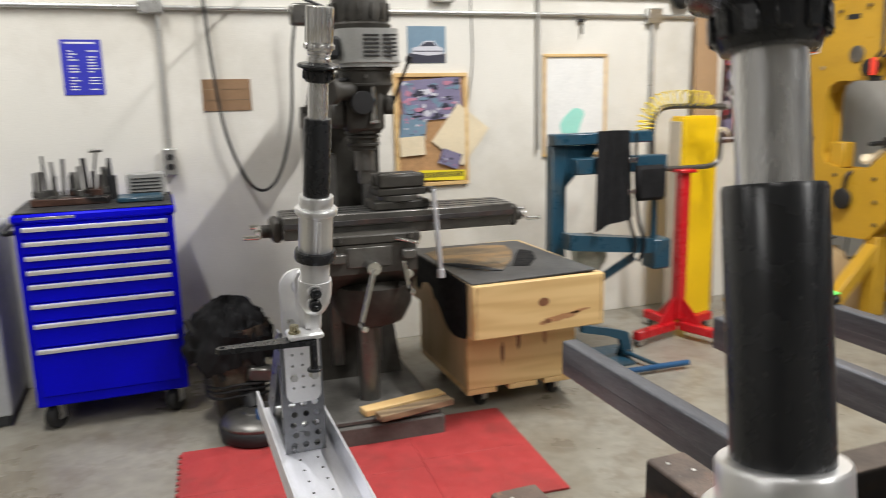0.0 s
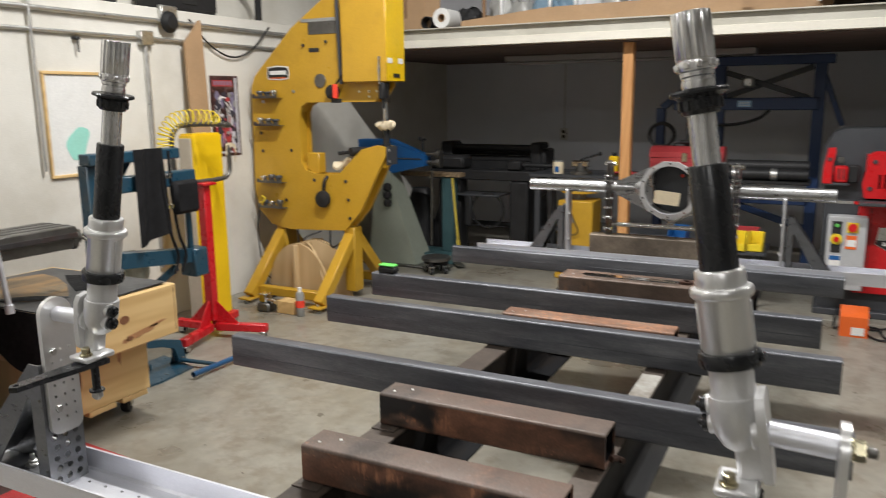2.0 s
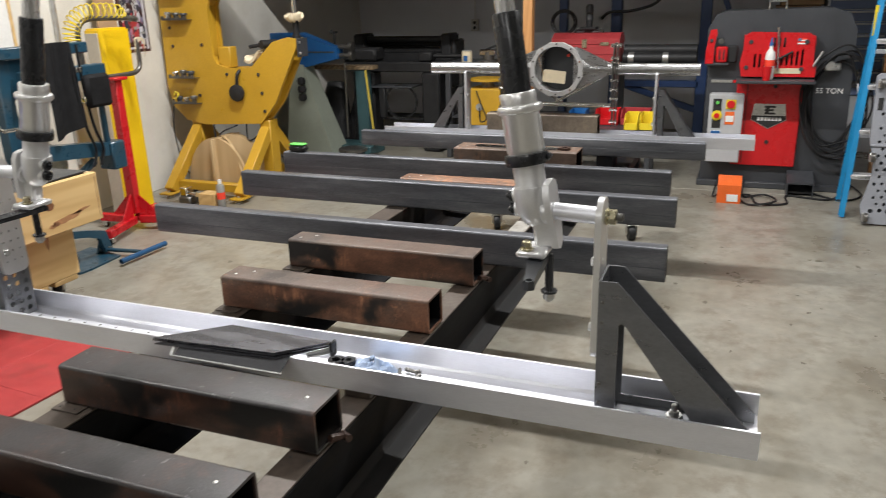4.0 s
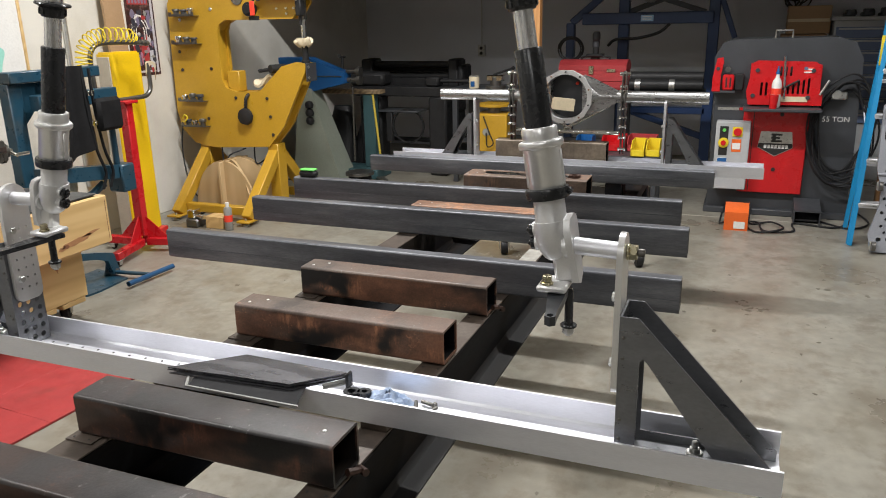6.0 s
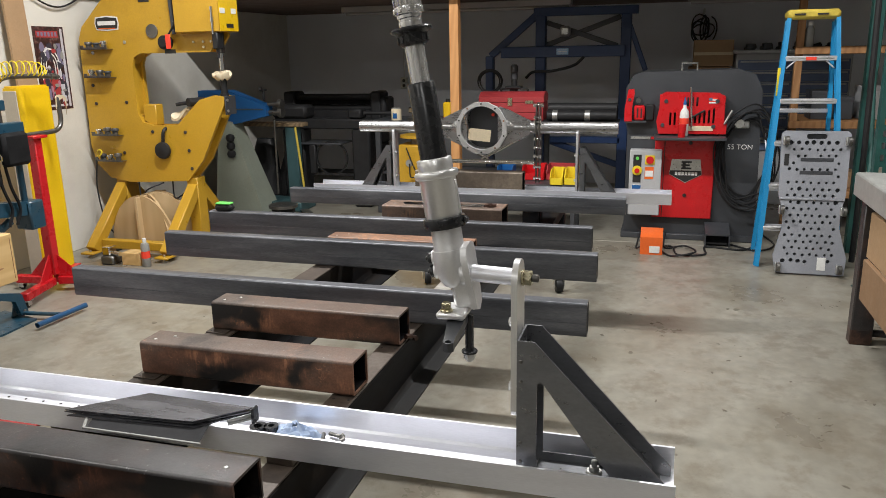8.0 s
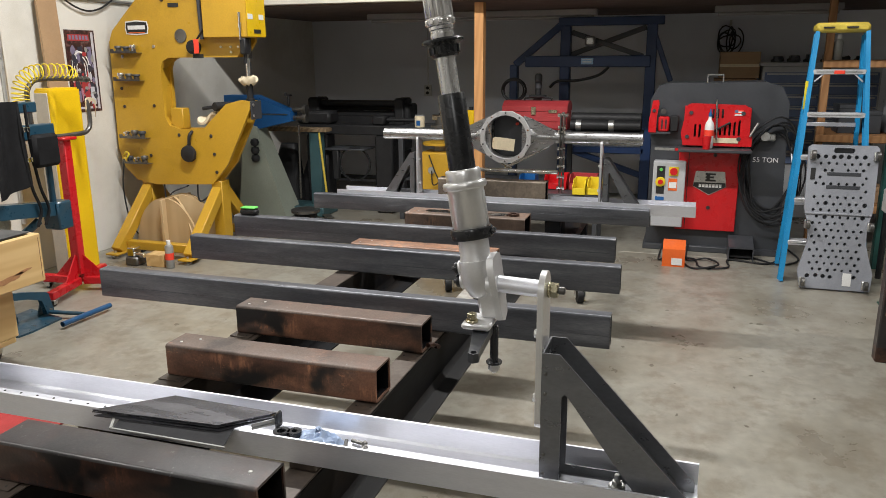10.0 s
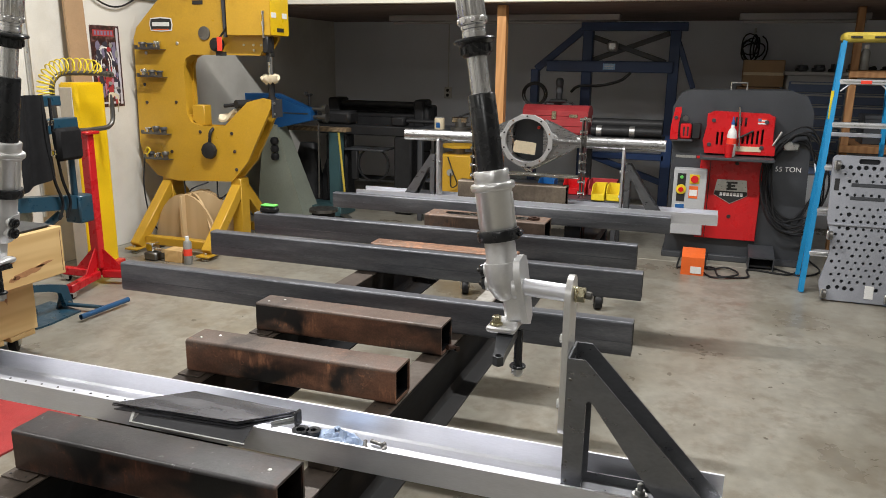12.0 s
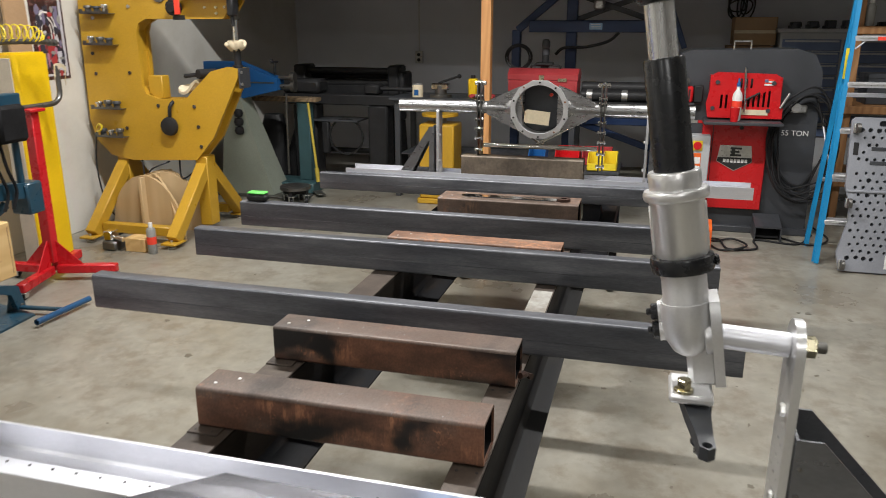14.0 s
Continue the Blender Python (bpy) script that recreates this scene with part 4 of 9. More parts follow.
for sy in (-1, 1):
    th = tower(0.343, 0.436, 0.778, 1.068, sy, True, "tower", "folded grey steel tower bolted into the channel")
    link_plate(th, 0.39, sy, 0.905, 1.212, 0.078, "turned")
    th = tower(3.335, 3.425, 0.750, 1.045, sy * 0.735, False, "tower", "grey steel tower under the axle housing")
    part("link_plate", Geo().prism([rounded(3.34, 3.42, 0.79, 1.135, 0.012)], JC + sy * 0.545 - 0.006, JC + sy * 0.545 + 0.006, "y"), M["towerlight"], th, "pale flat upright plate")
    for z in (0.86, 1.0):
        part("plate_bolt", Geo().cyl((3.36, JC + sy * 0.53, z), (3.36, JC + sy * 0.539, z), 0.009, n=6), M["zinc"], th)


def strut(sy):
    def W(x, u, z):
        return Vector((x + (0.006 if sy < 0 else 0.0), JC + sy * u, z))
    ring, top = W(0.406, 0.612, 1.271), W(0.416, 0.5675, 1.532)
    ax = (top - ring).normalized()
    out = Vector((0, sy, 0))
    out = (out - ax * out.dot(ax)).normalized()
    sx = ax.cross(out)
    F = Matrix.Translation(ring) @ Matrix((out, sx, ax)).transposed().to_4x4()   # local x outboard, z up the strut
    th = thing("coilover_strut", ring, "bright coilover strut with black sleeve on a cast upright", "strut", "front struts")

    def L(name, prof, mname, label="", n=40):
        return part(name, Geo().lathe(prof, F, n), M[mname], th, label)
    L("clamp_ring", [(0.034, -0.011), (0.040, -0.010), (0.0415, -0.006), (0.0415, 0.006), (0.040, 0.01), (0.034, 0.011)], "black_gloss", "black clamp ring")
    part("clamp_ears", Geo().box(0.04, 0.046, -0.009, 0.009, -0.006, 0.006, 0.002, F).cyl(F @ Vector((0.0435, -0.013, 0)), F @ Vector((0.0435, 0.013, 0)), 0.003), M["black_gloss"], th)
    L("body", [(0.032, 0.0), (0.0335, 0.003), (0.0335, 0.078), (0.0355, 0.082), (0.0355, 0.088)], "turned")
    for a in (0, 180):
        part("body_rib", Geo().box(0.031, 0.0365, -0.004, 0.004, 0.012, 0.08, 0.002, F @ pose(0, 0, 0, 0, 0, a)), M["turned"], th)
    L("flange", [(0.034, 0.084), (0.040, 0.086), (0.042, 0.089), (0.042, 0.096), (0.040, 0.099), (0.034, 0.1)], "turned")
    L("seal_collar", [(0.033, 0.098), (0.0335, 0.1), (0.0335, 0.121), (0.032, 0.123), (0.027, 0.123)], "turned")
    e = 0.009 if sy > 0 else 0.0                     # this strut's rod stands out further
    L("sleeve", [(0.0258, 0.11), (0.0258, 0.262 + e), (0.0245, 0.2645 + e), (0.018, 0.2645 + e)], "black_gloss", "glossy black sleeve")
    L("shaft", [(0.0185, 0.26), (0.0185, 0.342 + e)], "shaft", "scuffed bright shaft")
    L("spring_seat", [(r, z + e) for r, z in ((0.018, 0.331), (0.024, 0.332), (0.027, 0.338), (0.028, 0.352), (0.031, 0.355), (0.039, 0.358), (0.0395, 0.361), (0.037, 0.364), (0.018, 0.366))], "black_gloss", "black spring seat with a wide rim")
    for s in range(12):
        q = F @ pose(0, 0, e, 0, 0, 30 * s)
        part("seat_notch", Geo().box(0.025, 0.0297, -0.004, 0.004, 0.337, 0.351, 0.001, q), M["black_gloss"], th)
    L("nut_lower", [(r, z + e) for r, z in ((0.019, 0.364), (0.0215, 0.366), (0.022, 0.37), (0.0215, 0.376), (0.0205, 0.377), (0.0205, 0.381))], "polished")
    L("nut_upper", [(r, z + e) for r, z in ((0.0205, 0.38), (0.0225, 0.382), (0.0225, 0.387), (0.0255, 0.389), (0.0262, 0.392), (0.0262, 0.399), (0.0255, 0.402), (0.023, 0.403))], "polished")
    for s in range(10):
        q = F @ pose(0, 0, e, 0, 0, 36 * s)
        part("spanner_lug", Geo().box(0.025, 0.0285, -0.004, 0.004, 0.3905, 0.4005, 0.0015, q), M["polished"], th)
    # fluted reservoir
    n = 72
    v, f = [], []
    for z, k in ((0.402, 0.94), (0.405, 1), (0.462, 1), (0.465, 0.96)):
        for i in range(n):
            a = 2 * math.pi * i / n
            r = (0.0252 + (0.001 if (i // 3) % 2 else -0.001)) * k
            v.append(F @ Vector((r * math.cos(a), r * math.sin(a), z + e)))
    for k in range(3):
        f += [(k * n + i, k * n + (i + 1) % n, (k + 1) * n + (i + 1) % n, (k + 1) * n + i) for i in range(n)]
    f += [tuple(range(n)), tuple(3 * n + i for i in range(n))]
    part("reservoir", Geo().add(v, f), M["polished"], th, "fluted bright metal cap")
    # neck and cast upright
    L("neck", [(0.0295, 0.0), (0.0295, -0.046), (0.0315, -0.051), (0.0315, -0.06)], "cast")
    g = Geo().lathe([(0.0335, -0.052), (0.0345, -0.058), (0.0345, -0.085), (0.031, -0.105), (0.022, -0.122), (0.014, -0.128)], F, 28)
    part("casting", g, M["cast"], th, "cast aluminium upright")
    # rib plate on the outboard side
    pr = [(0.012, -0.044), (0.03, -0.05), (0.036, -0.064), (0.034, -0.1), (0.03, -0.135), (0.024, -0.166), (0.0, -0.178), (-0.018, -0.172), (-0.022, -0.14), (-0.034, -0.1), (-0.036, -0.066), (-0.026, -0.05)]
    part("rib_plate", Geo().prism([pr], 0.028, 0.041, "x", F), M["cast"], th)
    part("lower_leg", Geo().box(-0.006, 0.034, -0.016, 0.016, -0.172, -0.1, 0.007, F), M["cast"], th)
    # two dark bores on the inboard face
    for dz, r in ((-0.068, 0.0115), (-0.094, 0.0125)):
        part("bore_boss", Geo().pipe(F @ Vector((-0.02, 0.006, dz)), F @ Vector((-0.0375, 0.006, dz)), r + 0.003, 0.003), M["cast"], th)
        part("bore_bolt", Geo().cyl(F @ Vector((-0.02, 0.006, dz)), F @ Vector((-0.047, 0.006, dz)), r, n=18).cyl(F @ Vector((-0.047, 0.006, dz)), F @ Vector((-0.053, 0.006, dz)), 0.005, n=10), M["black_gloss"], th, "black bolt in a bored boss")
    # spindle to the link plate
    c = W(0.392, 0.648, 1.174)
    tip = W(0.392, 0.753, 1.174)
    part("spindle_collar", Geo().cyl(c, c + out * 0.022, 0.0235, 0.021, 24), M["cast"], th)
    part("spindle", Geo().cyl(c + out * 0.02, tip, 0.0165, n=28), M["alu"], th, "pale machined spindle")
    part("spindle_nut", Geo().cyl(tip + Vector((0, sy * 0.012, 0)), tip + Vector((0, sy * 0.017, 0)), 0.0155, n=20).cyl(tip + Vector((0, sy * 0.017, 0)), tip + Vector((0, sy * 0.031, 0)), 0.0145, n=6, c=0.001), M["brass"], th, "gold zinc nut on the spindle")
    part("spindle_end", Geo().cyl(tip + Vector((0, sy * 0.031, 0)), tip + Vector((0, sy * 0.044, 0)), 0.0075, n=14).cyl(tip + Vector((0, sy * 0.044, 0)), tip + Vector((0, sy * 0.0445, 0)), 0.004, n=10), M["ways"], th)
    # lower flange, bolts and steering arm
    b = W(0.385, 0.63, 1.104)
    part("lower_flange", Geo().box(b.x - 0.042, b.x + 0.03, b.y - 0.028 + sy * 0.006, b.y + 0.028 + sy * 0.006, 1.095, 1.108, 0.004), M["cast"], th)
    part("flange_bolt", Geo().cyl((b.x - 0.028, b.y - sy * 0.004, 1.108), (b.x - 0.028, b.y - sy * 0.004, 1.113), 0.0125).cyl((b.x - 0.028, b.y - sy * 0.004, 1.113), (b.x - 0.028, b.y - sy * 0.004, 1.126), 0.0095, n=6), M["brass"], th, "gold flange bolt")
    k = 0.6 if sy < 0 else 0.9
    wide = 0.78 if sy < 0 else 1.0
    arm = [(x * k, y * wide) for x, y in ((-0.02, -0.024), (-0.02, 0.024), (0.06, 0.02), (0.15, 0.013), (0.19, 0.0125), (0.2, 0.0), (0.19, -0.0125), (0.15, -0.013), (0.06, -0.02))]
    A = Matrix.Translation((b.x - 0.005, b.y + (-0.012 if sy < 0 else 0), 1.0835)) @ pose(0, 0, 0, 0, 6 if sy < 0 else 1.5, 180 + sy * -6)
    part("steering_arm", Geo().prism([arm, circle(0.184 * k, 0, 0.006, 12)], -0.0075 if sy < 0 else 0.0, 0.0105, "z", A), M["charcoal"] if sy < 0 else M["black_gloss"], th, "flat steering arm below the upright")
    s = W(0.40, 0.66, 1.09)
    part("stud", Geo().cyl(s, s - Vector((0, 0, 0.09)), 0.0085, n=16).cyl(s - Vector((0, 0, 0.074)), s - Vector((0, 0, 0.08)), 0.016), M["black_gloss"], th, "black threaded stud")
    part("stud_nut", Geo().cyl(s - Vector((0, 0, 0.08)), s - Vector((0, 0, 0.093)), 0.0125, n=6).cyl(s - Vector((0, 0, 0.093)), s - Vector((0, 0, 0.098)), 0.007), M["zinc"], th)
    return th


strut(-1)
strut(1)

# axle housing on the far towers
ax_z, ax_x = 1.152, 3.385
axle = thing("axle_housing", (ax_x, JC, ax_z - 0.16), "bare steel rear axle housing with an open centre ring", "axle housing")
for s in (-1, 1):
    part("axle_tube", Geo().pipe((ax_x, JC + s * 0.14, ax_z), (ax_x, JC + s * 0.765, ax_z), 0.033, 0.006, 32), M["axle"], axle, "brushed axle tube")
    cone = [(0.0, 0.118), (0.05, 0.1), (0.185, 0.035), (0.19, 0.03), (0.19, -0.03), (0.185, -0.035), (0.05, -0.1), (0.0, -0.118)]
    part("gusset", Geo().prism([[(JC + s * (0.09 + u), ax_z + z) for u, z in cone]], ax_x - 0.03, ax_x - 0.022, "x").prism([[(JC + s * (0.09 + u), ax_z + z) for u, z in cone]], ax_x + 0.022, ax_x + 0.03, "x"), M["axle"], axle)
    part("gusset_bulge", Geo().lathe([(0.1, 0.12), (0.06, 0.19), (0.036, 0.27)], Matrix.Translation((ax_x, JC, ax_z)) @ pose(0, 0, 0, -90 * s, 0, 0) @ Matrix.Diagonal((0.5, 0.75, 1, 1)), 24), M["axle"], axle)
ringo = circle(JC, ax_z, 0.152, 12, math.pi / 12)
part("centre_ring", Geo().prism([ringo, circle(JC, ax_z, 0.124, 48)], ax_x - 0.062, ax_x - 0.045, "x"), M["cast"], axle, "flat bolt ring")
part("centre_shell", Geo().prism([circle(JC, ax_z, 0.136, 40), circle(JC, ax_z, 0.124, 40)], ax_x - 0.046, ax_x + 0.04, "x"), M["cast"], axle)
part("back_cover", Geo().prism([circle(JC, ax_z, 0.13, 40)], ax_x + 0.04, ax_x + 0.046, "x"), M["charcoal"], axle, "dark inside of the housing")
for k in range(10):
    a = radians(36 * k + 18)
    part("ring_stud", Geo().cyl((ax_x - 0.068, JC + 0.138 * math.cos(a), ax_z + 0.138 * math.sin(a)), (ax_x - 0.061, JC + 0.138 * math.cos(a), ax_z + 0.138 * math.sin(a)), 0.005, n=10), M["rust_top"] if k in (1, 4, 6) else M["ink"], axle)
part("drain_plug", Geo().cyl((ax_x + 0.02, JC - 0.05, ax_z + 0.07), (ax_x + 0.04, JC - 0.05, ax_z + 0.07), 0.009), M["tag_red"], axle)
for s in (-1, 1):
    y = JC + s * 0.32
    for dy in (-0.009, 0.009):
        prof = [(ax_x - 0.02, ax_z - 0.315), (ax_x + 0.02, ax_z - 0.315), (ax_x + 0.03, ax_z - 0.1), (ax_x + 0.045, ax_z), (ax_x + 0.03, ax_z + 0.13), (ax_x - 0.03, ax_z + 0.13), (ax_x - 0.045, ax_z), (ax_x - 0.03, ax_z - 0.1)]
        part("shock_bracket", Geo().prism([prof], y + dy - 0.003, y + dy + 0.003, "y"), M["ways"], axle)
    for z in (0.06, 0.035, -0.06, -0.11, -0.16, -0.22, -0.285):
        part("bracket_bolt", Geo().cyl((ax_x - 0.03, y - 0.016, ax_z + z), (ax_x - 0.03, y + 0.016, ax_z + z), 0.006, n=10).cyl((ax_x - 0.03, y - 0.021, ax_z + z), (ax_x - 0.03, y - 0.0125, ax_z + z), 0.0105, n=6).cyl((ax_x - 0.03, y + 0.0125, ax_z + z), (ax_x - 0.03, y + 0.021, ax_z + z), 0.0105, n=6), M["chrome"], axle)
    part("top_bolt", Geo().cyl((ax_x, y - 0.03, ax_z + 0.125), (ax_x, y + 0.03, ax_z + 0.125), 0.011, n=12).cyl((ax_x, y, ax_z + 0.12), (ax_x, y, ax_z + 0.142), 0.009, n=8), M["chrome"], axle)
part("tie_bar", Geo().cyl((ax_x, JC - 0.3, ax_z - 0.2), (ax_x, JC + 0.3, ax_z - 0.2), 0.012), M["chrome"], axle)
for s in (-1, 1):
    part("stay", Geo().cyl((ax_x + 0.03, JC + s * 0.02, ax_z - 0.19), (ax_x + 0.02, JC - s * 0.24, ax_z - 0.05), 0.008), M["chrome"], axle)
t = thing("paper_tag", (ax_x - 0.07, JC, 1.07), "cream paper tag hanging in the axle ring", "tag")
tm = Matrix.Translation((ax_x - 0.071, 0.974, 1.115)) @ pose(0, 0, 0, 6, 0, 0)
part("card", Geo().prism([[(0.065, -0.025), (0.055, -0.036), (-0.065, -0.034), (-0.065, 0.034), (0.055, 0.034), (0.065, 0.024)]], -0.0008, 0.0008, "x", tm), M["cream"], t)
part("string", Geo().sweep(smooth_path([(ax_x - 0.072, 1.03, 1.122), (ax_x - 0.074, 1.05, 1.17), (ax_x - 0.064, 1.07, 1.235)], 5), 0.0008, 5), M["cork"], t)
block("tube_block", 3.335, 3.43, 0.728, 1.377, 0.752, 0.897, "tan_steel", "tan-brown steel block under the axle housing")
single("flat_wrench", Geo().prism([rounded(2.49, 2.535, 0.76, 1.17, 0.02), rounded(2.5, 2.525, 0.82, 0.9, 0.01), rounded(2.5, 2.525, 0.95, 1.0, 0.01), circle(2.512, 1.1, 0.009), circle(2.512, 1.05, 0.009)], bz1 + 0.016, bz1 + 0.024, "z"), M["chrome"], "flat slotted steel bar lying on a rusty tube", "slotted bar")
single("clamp_ring", Geo().prism([circle(2.53, 0.735, 0.028), circle(2.53, 0.735, 0.014)], bz1 + 0.016, bz1 + 0.028, "z"), M["rust_dark"], "small rusty ring on the rusty tube", "ring")

# loose things in the near channel
t = thing("plate_stack", (0.35, 1.02, 0.827), "stack of grey bent sheet plates resting on the channel", "sheet plates")
for dz, dx, dy in ((0.0, -0.004, -0.006), (0.0055, 0.002, 0.004), (0.011, 0.0, 0.0)):
    poly = [(0.28 + dx, 1.192 + dy), (0.396 + dx, 1.06), (0.388, 0.79 - dy), (0.298 + dx, 0.882 + dy)]
    part("plate", Geo().prism([poly], 0.8282 + dz, 0.8282 + dz + 0.0028, "z"), M["plate"], t)
part("clip", Geo().box(0.37, 0.395, 0.781, 0.789, 0.81, 0.846, 0.003), M["black_gloss"], t, "dark clip on the folded edge")
for z, r in ((0.8245, 0.0035), (0.8175, 0.003)):
    part("folded_sheet", Geo().cyl((0.345, 0.83, z), (0.386, 0.792, z), r, n=10), M["mill_light"], t, "pale folded sheet edge")
part("lower_fold", Geo().prism([[(0.312, 0.905), (0.385, 0.815), (0.392, 0.83), (0.392, 1.0)]], 0.8225, 0.825, "z"), M["plate"], t)
ofc = thing("bent_plate", (0.31, 1.02, 0.81), "bent aluminium offcut below dark plates", "offcut")
# Near-black face: the shade below the plates is put into its colour.
part("face", Geo().prism([[(0.243, 0.832), (0.243, 1.108), (0.33, 1.14), (0.33, 0.86)]], 0.8268, 0.8281, "z"), M["shaded_face"], ofc)
part("lip", Geo().prism([[(0.2385, 0.826), (0.2385, 1.113), (0.2428, 1.11), (0.2428, 0.829)]], 0.8262, 0.8295, "z").prism([[(0.2385, 1.113), (0.284, 1.142), (0.284, 1.135), (0.2428, 1.1085)]], 0.8262, 0.8295, "z"), M["mill_light"], ofc, "bright cut lip")
for x, y, r in ((0.392, 0.785, 0.019), (0.40, 0.757, 0.016)):
    single("bushing", Geo().pipe((x, y, 0.7775), (x, y, 0.797), r, 0.009), M["black_gloss"], "small black rubber bushing in the channel", "bushing", "bushings")
rs = random.Random(2)
def crumple(u, v):
    a = u * 2 * math.pi
    r = 0.012 + 0.052 * v
    k = noise.noise(Vector((math.cos(a) * 2.2, math.sin(a) * 2.2, v * 4)))
    return (0.40 + (r + 0.010 * k) * math.cos(a) * 0.52, 0.695 + (r + 0.012 * k) * math.sin(a) * 0.92, 0.7785 + max(0, 0.026 * (1 - v) ** 0.7 + 0.012 * noise.noise(Vector((math.cos(a) * 2.5, math.sin(a) * 2.5, v * 4 + 2)))))
single("nitrile_glove", Geo().grid(crumple, 40, 14), M["glove"], "crumpled blue nitrile glove in the channel", "glove")
for x, y, a in ((0.40, 0.633, 20), (0.415, 0.612, 75), (0.39, 0.59, -15)):
    d = Vector((math.cos(radians(a)), math.sin(radians(a)), 0)) * 0.016
    p = Vector((x, y, 0.7785 + 0.006))
    single("loose_bolt", Geo().cyl(p - d, p + d, 0.0045, n=10).cyl(p - d * 1.4, p - d, 0.0085, n=6), M["ways"], "loose zinc bolt in the channel", "bolt", "loose bolts")
# tape measure on the third tube
t = thing("tape_measure", (2.22, 1.99, 0.857), "small tape measure with a green top on the tube", "tape measure")
part("case", Geo().box(2.197, 2.247, 1.94, 2.03, 0.857, 0.888, 0.01), M["black"], t)
part("cover", Geo().box(2.2, 2.244, 1.945, 2.025, 0.888, 0.897, 0.004), M["green_tape"], t)

# ---- things along the white wall ----
def flat_y(name, x0, x1, z0, z1, y, mname, parent, label="", t=0.002, rot=0.0):
    cx, cz = (x0 + x1) / 2, (z0 + z1) / 2
    m = Matrix.Translation((cx, y, cz)) @ pose(0, 0, 0, 0, rot, 0)
    return part(name, Geo().box(x0 - cx, x1 - cx, -t, 0, z0 - cz, z1 - cz, 0.0003, m), M[mname], parent, label)


# blue poster with a printed table
t = thing("poster", (-0.21, WY, 1.613), "blue printed chart pinned to the white wall", "poster")
flat_y("sheet", -0.31, -0.109, 1.613, 1.904, WY - 0.001, "paper_blue", t)
rs = random.Random(3)
for c in (-0.27, -0.175):
    for r in range(15):
        if rs.random() < 0.85:
            w = rs.uniform(0.02, 0.055)
            flat_y("print_bar", c - 0.005, c - 0.005 + w, 1.64 + r * 0.0155, 1.646 + r * 0.0155, WY - 0.0035, "paper", t, "", 0.0006)
flat_y("title_bar", -0.29, -0.14, 1.882, 1.892, WY - 0.0035, "paper", t, "", 0.0006)

t = thing("cardboard_sheet", (0.53, WY, 1.51), "flattened brown cardboard piece taped to the wall", "cardboard")
flat_y("sheet", 0.394, 0.664, 1.51, 1.688, WY - 0.001, "card_dark", t, "", 0.004)
for z in (1.57, 1.63):
    flat_y("fold", 0.396, 0.662, z, z + 0.003, WY - 0.0055, "dirty_wood", t, "", 0.0006)

# hanging cable loop
single("hanging_cable", Geo().sweep(smooth_path([(0.43, WY - 0.04, 2.3), (0.45, WY - 0.05, 1.85), (0.5, WY - 0.06, 1.4), (0.6, WY - 0.06, 1.12), (0.7, WY - 0.06, 1.045), (0.8, WY - 0.06, 1.15), (0.88, WY - 0.06, 1.45), (0.9, WY - 0.08, 1.8), (0.93, WY - 0.12, 2.05)], 8), 0.009, 8), M["black"], "thick black cable hanging in a loop on the wall", "cable")
single("thin_wire", Geo().sweep(smooth_path([(2.05, WY - 0.006, 2.2), (2.06, WY - 0.006, 1.8), (2.03, WY - 0.006, 1.55), (1.99, WY - 0.012, 1.35)], 6), 0.003, 6), M["ink"], "thin dark wire down the wall", "wire")

# framed picture, cork board, white board
def collage(t, x0, x1, z0, z1, y, seed, n, names, rot=0.0):
    """Printed patches spread over one sheet."""
    cx, cz, rc = (x0 + x1) / 2, (z0 + z1) / 2, random.Random(seed)
    m = Matrix.Translation((cx, y, cz)) @ pose(0, 0, 0, 0, rot, 0)
    for k in range(n):
        w, h = (x1 - x0) * rc.uniform(0.04, 0.2), (z1 - z0) * rc.uniform(0.04, 0.17)
        u, v = rc.uniform(x0 + w / 2, x1 - w / 2) - cx, rc.uniform(z0 + h / 2, z1 - h / 2) - cz
        part("print_patch", Geo().prism([[(u + w / 2 * math.cos(q) * rc.uniform(0.7, 1.1), v + h / 2 * math.sin(q) * rc.uniform(0.7, 1.1)) for q in [i * 0.698 for i in range(9)]]], -0.0002 - 0.00006 * k, 0, "y", m), M[rc.choice(names)], t)


t = thing("photo_print", (1.75, WY, 1.77), "glossy blue car photo taped to the wall", "photo")
flat_y("sheet", 1.628, 1.88, 1.77, 1.993, WY - 0.001, "print_sky", t)
flat_y("ground", 1.63, 1.878, 1.772, 1.83, WY - 0.0032, "print_dark", t, "dark printed ground", 0.0004)
car = [(1.65, 1.83), (1.66, 1.862), (1.7, 1.872), (1.74, 1.905), (1.8, 1.907), (1.83, 1.872), (1.862, 1.862), (1.866, 1.825), (1.76, 1.815)]
part("printed_car", Geo().prism([car], WY - 0.0044, WY - 0.0037, "y"), M["print_pale"], t, "pale printed car shape")
part("printed_window", Geo().prism([[(1.71, 1.872), (1.745, 1.898), (1.795, 1.899), (1.818, 1.873)]], WY - 0.005, WY - 0.0045, "y"), M["print_dark"], t)
flat_y("print_line", 1.66, 1.86, 1.84, 1.846, WY - 0.0046, "print_dark", t, "", 0.0004)
t = thing("cork_board", (1.78, WY, 1.01), "wood-framed cork board covered with pinned papers", "cork board")
flat_y("panel", 1.535, 2.01, 1.02, 1.695, WY - 0.001, "cork", t, "", 0.008)
